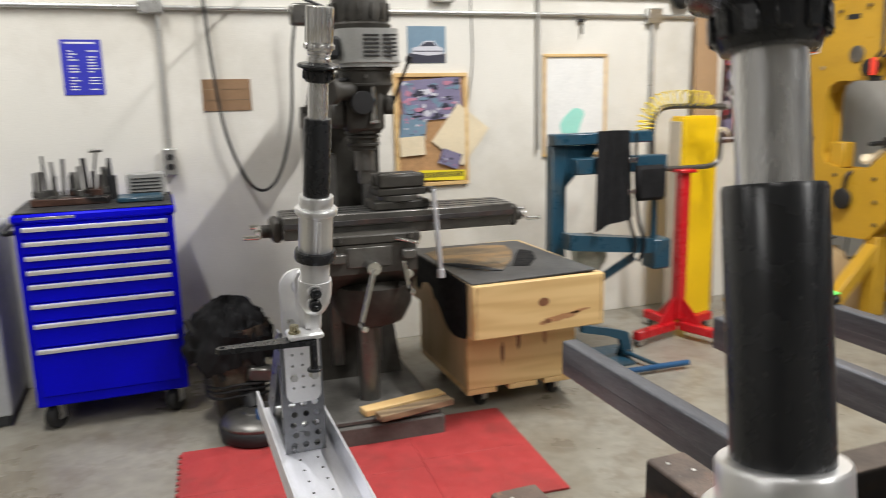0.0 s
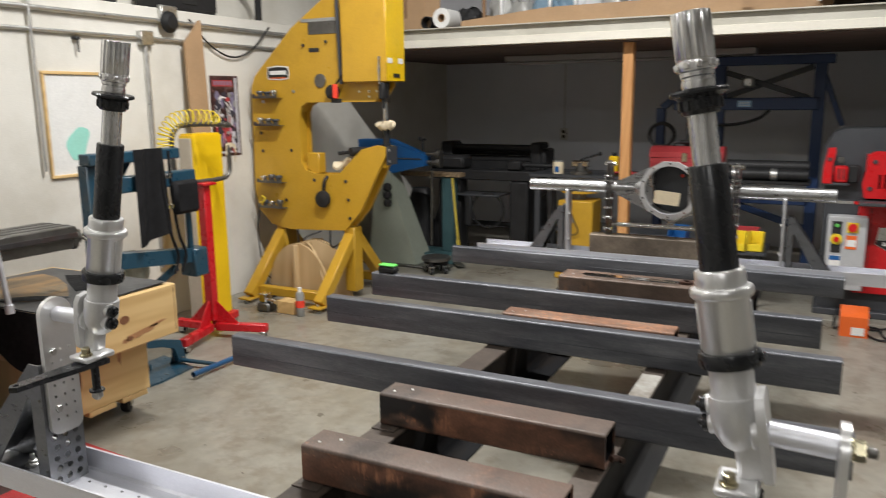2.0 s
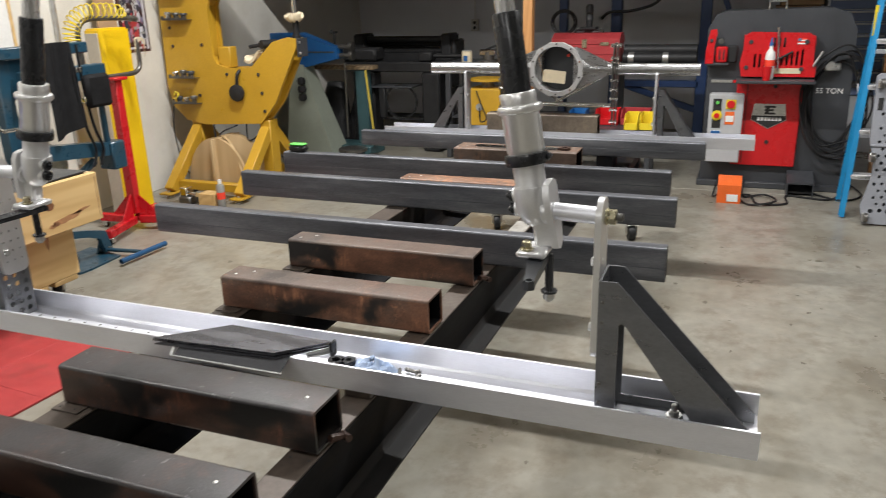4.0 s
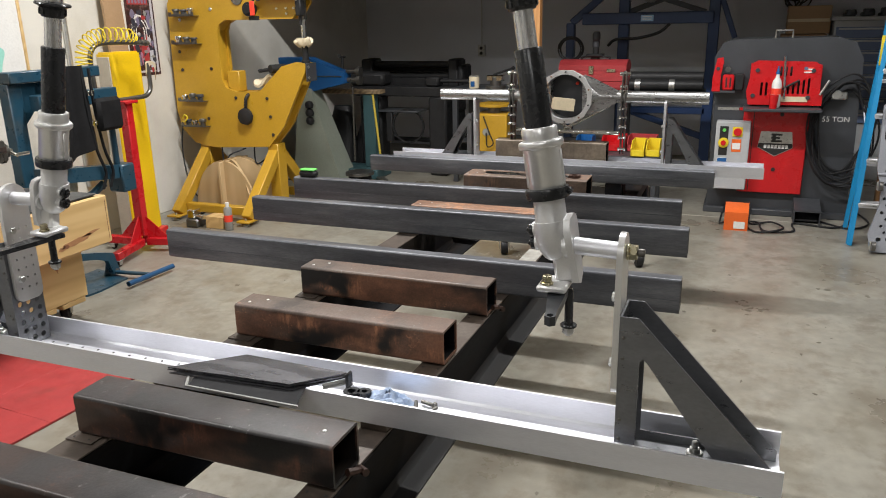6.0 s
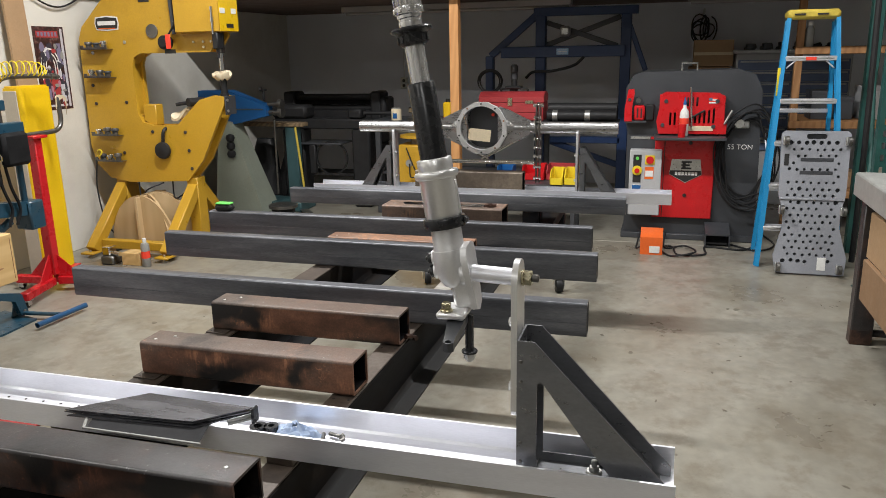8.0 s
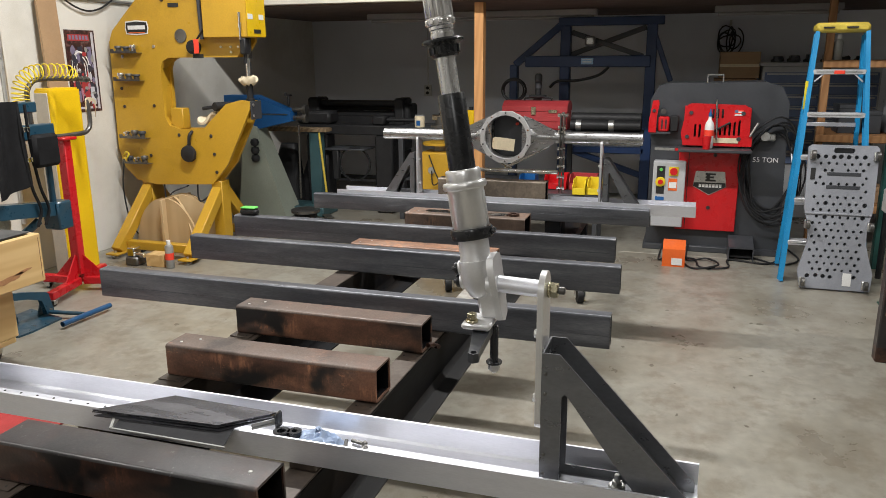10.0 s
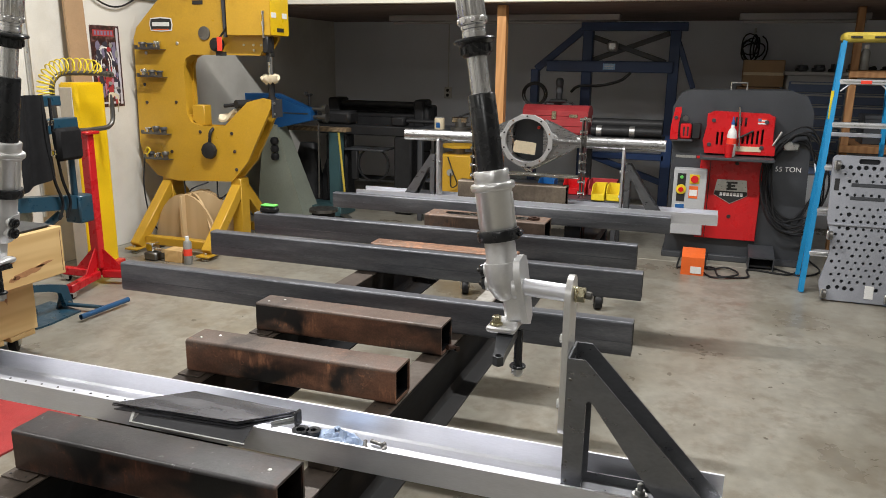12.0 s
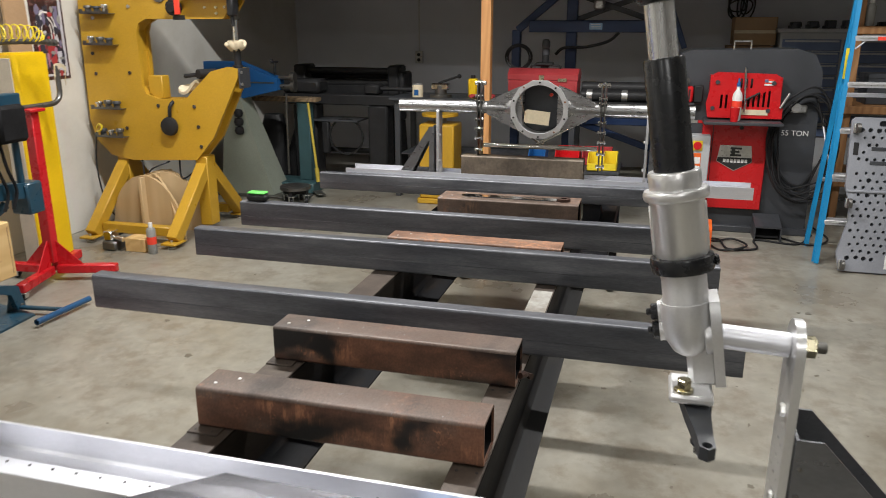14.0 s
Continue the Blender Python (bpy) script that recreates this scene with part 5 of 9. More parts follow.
for a, b, c, d in ((1.525, 2.02, 1.685, 1.71), (1.525, 2.02, 1.0, 1.025), (1.525, 1.55, 1.025, 1.685), (1.995, 2.02, 1.025, 1.685)):
    part("frame", Geo().box(a, b, WY - 0.024, WY - 0.001, c, d, 0.003), M["pine"], t)
spread = []
for args in ((1.575, 1.975, 1.42, 1.675, "photo", -4, "crowded colour photo collage"), (1.56, 1.73, 1.28, 1.45, "photo_blue", 8, "dark photo"),
             (1.83, 2.1, 1.17, 1.47, "cream", 38, "large cream sheet hanging askew"), (1.555, 1.72, 1.2, 1.32, "cream", -3, "cream note"),
             (1.82, 1.96, 1.12, 1.22, "photo", 20, "small photo"), (1.68, 1.99, 1.035, 1.1, "yellow_label", 2, "yellow printed strip")):
    x0, x1, z0, z1, mn, ro, lab = args
    k = 0.010 + 0.0016 * len(t.children)
    flat_y("paper", x0, x1, z0, z1, WY - k, {"photo": "print_violet", "photo_blue": "print_sky"}.get(mn, mn), t, lab, 0.0012, ro)
    spread.append((x0, x1, z0, z1, WY - k - 0.0013, mn, ro))
for i, (x0, x1, z0, z1, y, mn, ro) in enumerate(spread):
    if mn in ("photo", "photo_blue"):
        collage(t, x0, x1, z0, z1, y, 40 + i, 75 if i == 0 else 20, ("print_dark", "print_pale", "print_pink", "print_violet", "print_sky", "print_dark"), ro)
    elif mn == "yellow_label":
        for k in range(9):
            flat_y("print_bar", x0 + 0.015 + 0.032 * k, x0 + 0.037 + 0.032 * k, z0 + 0.02, z1 - 0.012, y, "ink", t, "", 0.0004, 0)
t = thing("white_board", (2.81, WY, 1.15), "white board in a thin wooden frame", "white board")
flat_y("panel", 2.575, 3.045, 1.155, 1.815, WY - 0.001, "paper", t, "", 0.006)
for a, b, c, d in ((2.565, 3.055, 1.805, 1.825), (2.565, 3.055, 1.145, 1.165), (2.565, 2.585, 1.165, 1.805), (3.035, 3.055, 1.165, 1.805)):
    part("frame", Geo().box(a, b, WY - 0.02, WY - 0.001, c, d, 0.003), M["pine"], t)
blob = [(2.79 + 0.085 * math.cos(a) * (1 + 0.18 * math.sin(3 * a)), 1.36 + 0.10 * math.sin(a) + 0.04 * math.cos(a)) for a in [i * 2 * math.pi / 24 for i in range(24)]]
part("mint_mark", Geo().prism([blob], WY - 0.0095, WY - 0.0075, "y"), M["mint"], t, "mint green paper shape")
t = thing("poster", (4.2, WY, 1.18), "dark glossy printed poster with a pale arch and red title", "poster")
flat_y("sheet", 4.04, 4.365, 1.18, 1.83, WY - 0.001, "photo_red", t)
collage(t, 4.06, 4.34, 1.2, 1.72, WY - 0.0031, 77, 70, ("print_dark", "print_dark", "red_tool", "print_violet", "print_pink", "print_pale", "mill_light", "print_dark"))
flat_y("title_bar", 4.07, 4.3, 1.745, 1.795, WY - 0.0035, "red_tool", t, "dull red title band", 0.0006)
for k in range(6):
    flat_y("title_mark", 4.085 + 0.036 * k, 4.107 + 0.036 * k, 1.754, 1.787, WY - 0.0042, "print_violet", t, "", 0.0005)
flat_y("edge_strip", 4.322, 4.348, 1.2, 1.815, WY - 0.0036, "print_pale", t, "pale printed side strip", 0.0006)
for x0, x1, z0, z1, mn in ((4.07, 4.15, 1.26, 1.35, "print_violet"), (4.17, 4.25, 1.3, 1.44, "red_tool"), (4.26, 4.31, 1.24, 1.38, "print_pale"), (4.07, 4.31, 1.205, 1.222, "print_pale"), (4.08, 4.16, 1.385, 1.43, "red_tool"), (4.265, 4.31, 1.56, 1.7, "print_violet")):
    flat_y("print_block", x0, x1, z0, z1, WY - 0.0036, mn, t, "", 0.0006)
for r in (0.1, 0.075, 0.05):
    arch = [(4.18 + r * math.cos(radians(k)), 1.53 + 1.35 * r * math.sin(radians(k))) for k in range(0, 181, 15)]
    arch = [(4.18 + r, 1.42)] + arch + [(4.18 - r, 1.42)]
    inner_r = r - 0.009
    arch += [(4.18 - inner_r, 1.42)] + [(4.18 - inner_r * math.cos(radians(k)), 1.53 + 1.35 * inner_r * math.sin(radians(k))) for k in range(0, 181, 15)] + [(4.18 + inner_r, 1.42)]
    part("printed_arch", Geo().prism([arch], WY - 0.0048, WY - 0.0043, "y"), M["paper"], t, "pale printed arch")
single("cardboard_strip", Geo().box(-0.032, 0.032, -0.004, 0.004, 0, 1.88, 0.001, Matrix.Translation((3.9, 4.56, 0)) @ pose(0, 0, 0, -3.5, 1.2, 0)), M["card_dark"], "narrow dark brown cardboard strip leaning on the wall", "cardboard")
single("leaning_board", Geo().prism([[(-0.095, 0), (0.095, 0), (0.095, 2.25), (0.075, 2.245), (-0.095, 2.06)]], -0.01, 0.01, "y", Matrix.Translation((3.765, 4.5, 0)) @ pose(0, 0, 0, -4, 2, 0)), M["cardboard"], "tall narrow cardboard sheet with a slanted top leaning on the wall", "cardboard")

# tool chest
chest = thing("tool_chest", (-0.17, 4.28, 0), "blue enamelled tool chest with eight drawers on casters", "tool chest")
cx0, cx1, cy0, cy1 = -0.525, 0.172, 4.0, 4.56
part("body", Geo().box(cx0, cx1, cy0 + 0.012, cy1, 0.128, 1.03, 0.006), M["blue_chest"], chest)
part("top_tray", Geo().box(cx0 - 0.012, cx1 + 0.012, cy0 - 0.004, cy1, 1.03, 1.075, 0.012), M["blue_chest"], chest)
part("top_mat", Geo().box(cx0 - 0.004, cx1 + 0.004, cy0 + 0.006, cy1 - 0.004, 1.0755, 1.08, 0.002), M["black"], chest)
edges = [1.02, 0.952, 0.884, 0.816, 0.748, 0.652, 0.556, 0.43, 0.18]
for za, zb in zip(edges, edges[1:]):
    d = part("drawer", Geo().box(cx0 + 0.03, cx1 - 0.03, cy0, cy0 + 0.012, zb + 0.004, za - 0.004, 0.003), M["blue_chest"], chest)
    h = obj("pull", Geo().prism([[(cy0 - 0.016, za - 0.009), (cy0, za - 0.006), (cy0, za - 0.028), (cy0 - 0.012, za - 0.027), (cy0 - 0.016, za - 0.02)]], cx0 + 0.034, cx1 - 0.034, "x"), M["pull"])
    h.data.transform(top_matrix(chest).inverted())
    h.parent = d
part("badge", Geo().box(cx0 + 0.05, cx0 + 0.26, cy0 - 0.006, cy0 - 0.003, 1.047, 1.06, 0.001), M["zinc"], chest)
part("side_handle", Geo().sweep(smooth_path([(cx0 - 0.01, 4.1, 0.98), (cx0 - 0.06, 4.1, 0.98), (cx0 - 0.06, 4.45, 0.98), (cx0 - 0.01, 4.45, 0.98)], 4), 0.012), M["black"], chest)
for x, y in ((cx0 + 0.07, 4.07), (cx1 - 0.07, 4.07), (cx0 + 0.07, 4.48), (cx1 - 0.07, 4.48)):
    caster(chest, x, y, 0.062, 0.128, 60, "black", 1.9)
# tools standing on it
rack = thing("tool_rack", (-0.3, 4.3, 1.08), "worn wooden block rack holding end mills and collets", "tool rack")
part("block", Geo().box(-0.47, -0.12, 4.2, 4.36, 1.08, 1.115, 0.004), M["rust_dark"], rack)
rs = random.Random(9)
for k in range(13):
    x, y = -0.455 + 0.026 * k + rs.uniform(-0.006, 0.006), rs.choice((4.23, 4.28, 4.33))
    h, r = rs.uniform(0.09, 0.21), rs.uniform(0.007, 0.014)
    c = part("cutter", Geo().cyl((x, y, 1.118), (x + rs.uniform(-0.012, 0.012), y, 1.118 + h), r, r * rs.uniform(0.6, 1.1), 12).cyl((x, y, 1.12), (x, y, 1.15), r * 1.5, n=12), M[rs.choice(("ways", "black", "rust_dark"))], rack)
part("long_wrench", Geo().cyl((-0.2, 4.3, 1.12), (-0.165, 4.3, 1.33), 0.006).cyl((-0.195, 4.3, 1.335), (-0.135, 4.3, 1.335), 0.008), M["ways"], rack)
part("drill_chuck", Geo().cyl((-0.12, 4.4, 1.08), (-0.12, 4.4, 1.2), 0.035).cyl((-0.12, 4.4, 1.2), (-0.115, 4.4, 1.29), 0.018, 0.008), M["black"], rack)
t = thing("small_box", (0.06, 4.45, 1.08), "small grey steel box with vents on the chest", "box")
part("case", Geo().box(-0.04, 0.15, 4.4, 4.5, 1.08, 1.2, 0.005), M["mill_light"], t)
for k in range(5):
    part("vent", Geo().box(-0.02, 0.13, 4.396, 4.3995, 1.1 + 0.018 * k, 1.106 + 0.018 * k, 0.001), M["ink"], t)
single("parts_tray", Geo().box(-0.08, 0.13, 4.16, 4.34, 1.08, 1.105, 0.006), M["teal"], "shallow teal parts tray on the tool chest", "tray")
t = thing("grey_cabinet", (-0.93, 4.4, 0), "plain grey steel cabinet beside the tool chest", "cabinet")
part("body", Geo().box(-1.25, -0.66, 4.15, 4.68, 0.06, 0.98, 0.008), M["grey_box"], t)
part("plinth", Geo().box(-1.23, -0.68, 4.18, 4.66, 0, 0.06, 0.003), M["charcoal"], t)

# milling machine
mill = thing("milling_machine", (1.02, 3.87, 0), "old oily grey knee milling machine with a long table", "milling machine", rz=-3)
def ml(name, g, mname, label=""):
    return part(name, g, M[mname], mill, label, local=True)
# local coordinates: origin at the machine's foot
ml("base", Geo().box(-0.32, 0.3, -0.62, 0.55, 0, 0.10, 0.008).box(-0.3, 0.28, -0.6, 0.53, 0.10, 0.125, 0.006), "mill_foot")
g = Geo()
for z, hx, y0, y1 in ((0.12, 0.24, -0.05, 0.5), (0.5, 0.2, 0.02, 0.46), (1.0, 0.175, 0.04, 0.42), (1.28, 0.17, 0.02, 0.42), (1.42, 0.17, 0.0, 0.42)):
    g.v += [(-hx, y0, z), (hx, y0, z), (hx, y1, z), (-hx, y1, z)]
g.f = [(k * 4 + i, k * 4 + (i + 1) % 4, k * 4 + 4 + (i + 1) % 4, k * 4 + 4 + i) for k in range(4) for i in range(4)] + [(0, 1, 2, 3), (16, 17, 18, 19)]
ml("column", g, "grey_mill")
for s in (-1, 1):
    ml("column_way", Geo().box(s * 0.07, s * 0.13, -0.06, 0.01, 0.2, 1.3, 0.004), "ways")
ml("turret", Geo().cyl((0, 0.2, 1.42), (0, 0.2, 1.5), 0.2, n=36).cyl((0, 0.2, 1.5), (0, 0.2, 1.54), 0.17, n=36), "grey_mill")
ml("ram", Geo().prism([[(-0.11, 1.54), (0.11, 1.54), (0.085, 1.66), (-0.085, 1.66)]], -0.28, 0.6, "y"), "grey_mill")
ml("head_mount", Geo().cyl((0, -0.36, 1.6), (0, -0.26, 1.6), 0.12, n=30), "grey_mill")
# head: quill housing, pulley cover, motor
ml("quill_housing", Geo().box(-0.085, 0.085, -0.52, -0.34, 1.42, 1.62, 0.02).cyl((0, -0.43, 1.34), (0, -0.43, 1.43), 0.065, n=28), "grey_mill")
ml("gearbox", Geo().cyl((0.02, -0.43, 1.62), (0.02, -0.43, 1.70), 0.118, n=32).cyl((0.02, -0.43, 1.57), (0.02, -0.43, 1.62), 0.09, 0.118, n=32), "grey_mill")
ml("belt_cover", Geo().prism([rounded(-0.11, 0.165, -0.56, -0.22, 0.09, 8)], 1.7, 1.86, "z"), "mill_light", "pale grey belt cover")
for k in range(6):
    for x0, x1 in ((-0.01, 0.06), (0.075, 0.135)):
        ml("cover_slot", Geo().box(x0, x1, -0.565, -0.558, 1.742 + 0.017 * k, 1.75 + 0.017 * k, 0.001), "ink")
ml("cover_band", Geo().prism([rounded(-0.115, 0.17, -0.565, -0.215, 0.09, 8)], 1.718, 1.728, "z"), "mill_light")
ml("switch_block", Geo().box(-0.21, -0.1, -0.53, -0.39, 1.735, 1.83, 0.015), "black")
ml("motor", Geo().lathe([(0.135, 0), (0.14, 0.02), (0.125, 0.03), (0.13, 0.1), (0.115, 0.15), (0.07, 0.18), (0.02, 0.185)], Matrix.Translation((0.01, -0.4, 1.86)), 36), "grey_mill")
for k in range(14):
    q = radians(360 / 14 * k)
    ml("motor_fin", Geo().box(0.125, 0.137, -0.005, 0.005, 1.9, 1.97, 0.002, Matrix.Translation((0.01, -0.4, 0)) @ pose(0, 0, 0, 0, 0, math.degrees(q))), "grey_mill")
ml("quill", Geo().cyl((0, -0.43, 1.25), (0, -0.43, 1.34), 0.042).cyl((0, -0.43, 1.19), (0, -0.43, 1.25), 0.028), "ways")
ml("quill_stop", Geo().cyl((0.03, -0.535, 1.47), (0.03, -0.535, 1.62), 0.012).box(0.012, 0.05, -0.55, -0.52, 1.46, 1.475, 0.003), "chrome", "bright depth stop rod")
ml("quill_lever", Geo().cyl((0.085, -0.44, 1.52), (0.14, -0.44, 1.52), 0.025).cyl((0.13, -0.44, 1.52), (0.2, -0.5, 1.72), 0.007).cyl((0.2, -0.5, 1.72), (0.206, -0.505, 1.745), 0.014), "black")
ml("fine_feed_wheel", Geo().cyl((-0.02, -0.53, 1.55), (-0.02, -0.56, 1.55), 0.05, n=28), "black")
for x, z in ((-0.1, 1.5), (0.1, 1.56), (-0.1, 1.57)):
    ml("control_knob", Geo().cyl((x, -0.44, z), (x * 1.35, -0.46, z), 0.018), "black")
ml("power_cord", Geo().sweep(smooth_path([(-0.12, -0.38, 1.95), (-0.27, -0.2, 2.05), (-0.3, 0.3, 2.2), (-0.2, 0.7, 2.3)], 6), 0.008), "black")
ml("switch_box", Geo().box(-0.29, -0.19, -0.44, -0.36, 1.88, 1.97, 0.01).box(-0.2, -0.11, -0.42, -0.38, 1.91, 1.94, 0.004), "ways")
ml("stay_bracket", Geo().box(-0.16, -0.12, 0.0, 0.05, 1.6, 1.78, 0.006).cyl((-0.14, 0.02, 1.78), (0.0, -0.15, 1.83), 0.007), "grey_mill")
for z, r in ((1.415, 0.075), (1.395, 0.07), (1.36, 0.068)):
    ml("housing_ring", Geo().cyl((0, -0.43, z), (0, -0.43, z + 0.012), r + 0.006, n=28), "grey_mill")
ml("housing_boss", Geo().cyl((-0.06, -0.5, 1.6), (-0.16, -0.56, 1.6), 0.04, n=20).cyl((-0.14, -0.55, 1.6), (-0.17, -0.57, 1.6), 0.055, n=20), "grey_mill")
ml("worm_box", Geo().box(-0.15, -0.08, -0.5, -0.36, 1.44, 1.56, 0.02), "grey_mill")
ml("side_boss", Geo().box(0.08, 0.12, -0.52, -0.38, 1.5, 1.58, 0.015), "grey_mill")
ml("brake_lever", Geo().cyl((-0.07, -0.5, 1.65), (-0.18, -0.6, 1.64), 0.008).cyl((-0.18, -0.6, 1.64), (-0.195, -0.61, 1.639), 0.015), "black")
ml("gearbox_rim", Geo().cyl((0.02, -0.43, 1.686), (0.02, -0.43, 1.7), 0.127, n=32).cyl((0.02, -0.43, 1.62), (0.02, -0.43, 1.632), 0.124, n=32), "grey_mill")
for k in range(6):
    q = radians(60 * k + 20)
    ml("gearbox_bolt", Geo().cyl((0.02 + 0.115 * math.cos(q), -0.43 + 0.115 * math.sin(q), 1.66), (0.02 + 0.125 * math.cos(q), -0.43 + 0.125 * math.sin(q), 1.66), 0.009, n=6), "ways")
ml("ram_rack", Geo().box(-0.125, -0.1, -0.2, 0.3, 1.56, 1.585, 0.003), "ways")
for x, y in ((-0.19, 0.12), (0.19, 0.12), (0.0, 0.0)):
    ml("turret_bolt", Geo().cyl((x, y, 1.5), (x, y, 1.53), 0.018, n=6), "ways")
ml("gib_strip", Geo().box(-0.38, 0.71, -0.474, -0.4705, 1.008, 1.03, 0.001), "rust_dark")
for x in (0.17, -0.15):
    ml("oil_cup", Geo().cyl((x, -0.57, 0.95), (x, -0.57, 0.975), 0.009), "ways")
ml("knee_plate", Geo().box(-0.12, 0.08, -0.566, -0.5605, 0.83, 0.92, 0.002), "ways")
# knee, saddle, table
ml("knee", Geo().prism([[(-0.05, 0.66), (-0.05, 0.93), (-0.56, 0.93), (-0.56, 0.8), (-0.46, 0.7), (-0.2, 0.58)]], -0.2, 0.2, "x"), "grey_mill")
ml("knee_skirt", Geo().lathe([(0.05, 0.5), (0.15, 0.54), (0.19, 0.62), (0.2, 0.72), (0.15, 0.74)], Matrix.Translation((0.02, -0.38, 0)), 28), "grey_mill")
ml("knee_screw", Geo().cyl((0, -0.35, 0.1), (0, -0.35, 0.56), 0.05, n=20), "ways")
ml("saddle", Geo().box(-0.22, 0.22, -0.56, -0.1, 0.93, 0.975, 0.008), "grey_mill")
ml("table", Geo().box(-0.38, 0.71, -0.47, -0.22, 1.0, 1.06, 0.005).box(-0.38, 0.71, -0.44, -0.25, 0.95, 1.0, 0.005), "ways", "long machined table")
for y in (-0.41, -0.345, -0.28):
    ml("t_slot", Geo().box(-0.38, 0.71, y - 0.008, y + 0.008, 1.0595, 1.0612, 0), "ink")
for s, x in ((-1, -0.38), (1, 0.71)):
    ml("end_bracket", Geo().box(x, x + s * 0.05, -0.42, -0.27, 0.94, 1.045, 0.015).cyl((x + s * 0.05, -0.345, 0.985), (x + s * 0.09, -0.345, 0.985), 0.03), "grey_mill")
    hx = x + s * 0.10
    h = ml("crank", Geo().cyl((hx - s * 0.02, -0.345, 0.985), (hx + s * 0.015, -0.345, 0.985), 0.014).cyl((hx, -0.4, 0.97), (hx, -0.29, 1.0), 0.008).cyl((hx, -0.4, 0.97), (hx + s * 0.07, -0.4, 0.97), 0.01).cyl((hx, -0.29, 1.0), (hx + s * 0.035, -0.29, 1.0), 0.012), "chrome", "bright ball crank")
ml("cross_crank", Geo().cyl((-0.02, -0.57, 0.84), (-0.02, -0.66, 0.84), 0.03).cyl((-0.02, -0.655, 0.84), (-0.09, -0.67, 0.6), 0.012, 0.01).cyl((-0.09, -0.67, 0.6), (-0.09, -0.75, 0.6), 0.014), "chrome", "bright cross feed handle")
ml("knee_crank", Geo().cyl((0.14, -0.57, 0.8), (0.14, -0.64, 0.8), 0.02).cyl((0.12, -0.635, 0.86), (0.14, -0.64, 0.73), 0.009).cyl((0.14, -0.64, 0.73), (0.14, -0.7, 0.73), 0.012), "chrome", "bright knee crank")
ml("lock_lever", Geo().cyl((0.1, -0.56, 0.95), (0.2, -0.6, 0.93), 0.007), "chrome")
for x, y in ((-0.16, -0.46), (0.16, -0.46)):
    ml("way_cover", Geo().box(x - 0.03, x + 0.03, -0.6, -0.5, 0.86, 0.9, 0.004), "ways")
vise = thing("machine_vise", (1.16, 3.5, 1.0615), "dark steel machine vise clamped on the mill table", "vise")
part("base", Geo().box(1.03, 1.3, 3.41, 3.6, 1.0615, 1.1, 0.006), M["grey_mill"], vise)
part("swivel", Geo().cyl((1.165, 3.5, 1.1), (1.165, 3.5, 1.125), 0.1, n=32), M["ways"], vise)
part("body", Geo().box(1.05, 1.29, 3.42, 3.58, 1.125, 1.16, 0.006), M["grey_mill"], vise)
for y0, y1 in ((3.42, 3.47), (3.53, 3.6)):
    part("jaw", Geo().box(1.06, 1.28, y0, y1, 1.16, 1.22, 0.008), M["grey_mill"], vise)
part("jaw_cap", Geo().box(1.06, 1.28, 3.47, 3.48, 1.205, 1.222, 0.001), M["chrome"], vise)
part("screw", Geo().cyl((1.3, 3.37, 1.145), (1.3, 3.42, 1.145), 0.016), M["ways"], vise)
part("handle", Geo().cyl((1.3, 3.365, 1.15), (1.315, 3.33, 0.78), 0.011, 0.012).cyl((1.315, 3.33, 0.78), (1.3155, 3.327, 0.74), 0.018), M["alu"], vise, "long bright vise handle")
for x, y, w, h, mn in ((1.03, 3.27, 0.38, 0.03, "dirty_wood"), (1.0, 3.36, 0.42, 0.03, "pine")):
    single("wood_offcut", Geo().box(-w / 2, w / 2, -0.035, 0.035, 0, h, 0.003, Matrix.Translation((x + 0.12, y, 0.1265)) @ pose(0, 0, 0, 0, 0, 10)), M[mn], "worn wood offcut lying on the mill base", "wood offcut", "wood offcuts")

# old floor machine with a dark hood beside the mill
fm = thing("floor_polisher", (0.42, 3.65, 0), "old dark floor machine with a dented hood", "floor machine")
part("bumper", Geo().lathe([(0.16, 0.012), (0.178, 0.018), (0.184, 0.035), (0.183, 0.065), (0.176, 0.075), (0.16, 0.078)], Matrix.Translation((0.465, 3.58, 0)), 40), M["black"], fm, "black rubber bumper ring")
part("deck", Geo().lathe([(0.17, 0.076), (0.171, 0.09), (0.162, 0.101), (0.13, 0.115), (0.075, 0.128), (0.07, 0.135), (0.02, 0.137)], Matrix.Translation((0.465, 3.58, 0)), 40), M["ways"], fm, "worn dark grey domed deck")
part("brush", Geo().cyl((0.465, 3.58, 0), (0.465, 3.58, 0.03), 0.155), M["black"], fm)
part("blue_cap", Geo().box(0.45, 0.494, 3.475, 3.515, 0.1, 0.165, 0.006), M["blue_head"], fm, "bright blue cap on the deck")
part("neck", Geo().cyl((0.46, 3.62, 0.11), (0.42, 3.8, 0.25), 0.045, 0.05, 18), M["black"], fm)
def hood(u, v):
    a = u * 2 * math.pi
    k = noise.noise(Vector((math.cos(a) * 3, math.sin(a) * 3, v * 3)))
    k2 = noise.noise(Vector((math.cos(a) * 8, math.sin(a) * 8, v * 9 + 3)))
    r = 0.2 * math.sin(min(1, v * 1.15) * math.pi / 2) * (1 + 0.2 * k + 0.13 * k2 * min(1, v * 2))
    return (0.38 + r * math.cos(a), 3.85 + r * math.sin(a), 0.62 - 0.30 * v ** 1.7 * (1 + 0.35 * k) + 0.03 * k2)
part("hood", Geo().grid(hood, 90, 26), M["cloth"], fm, "crumpled black cover over the motor")
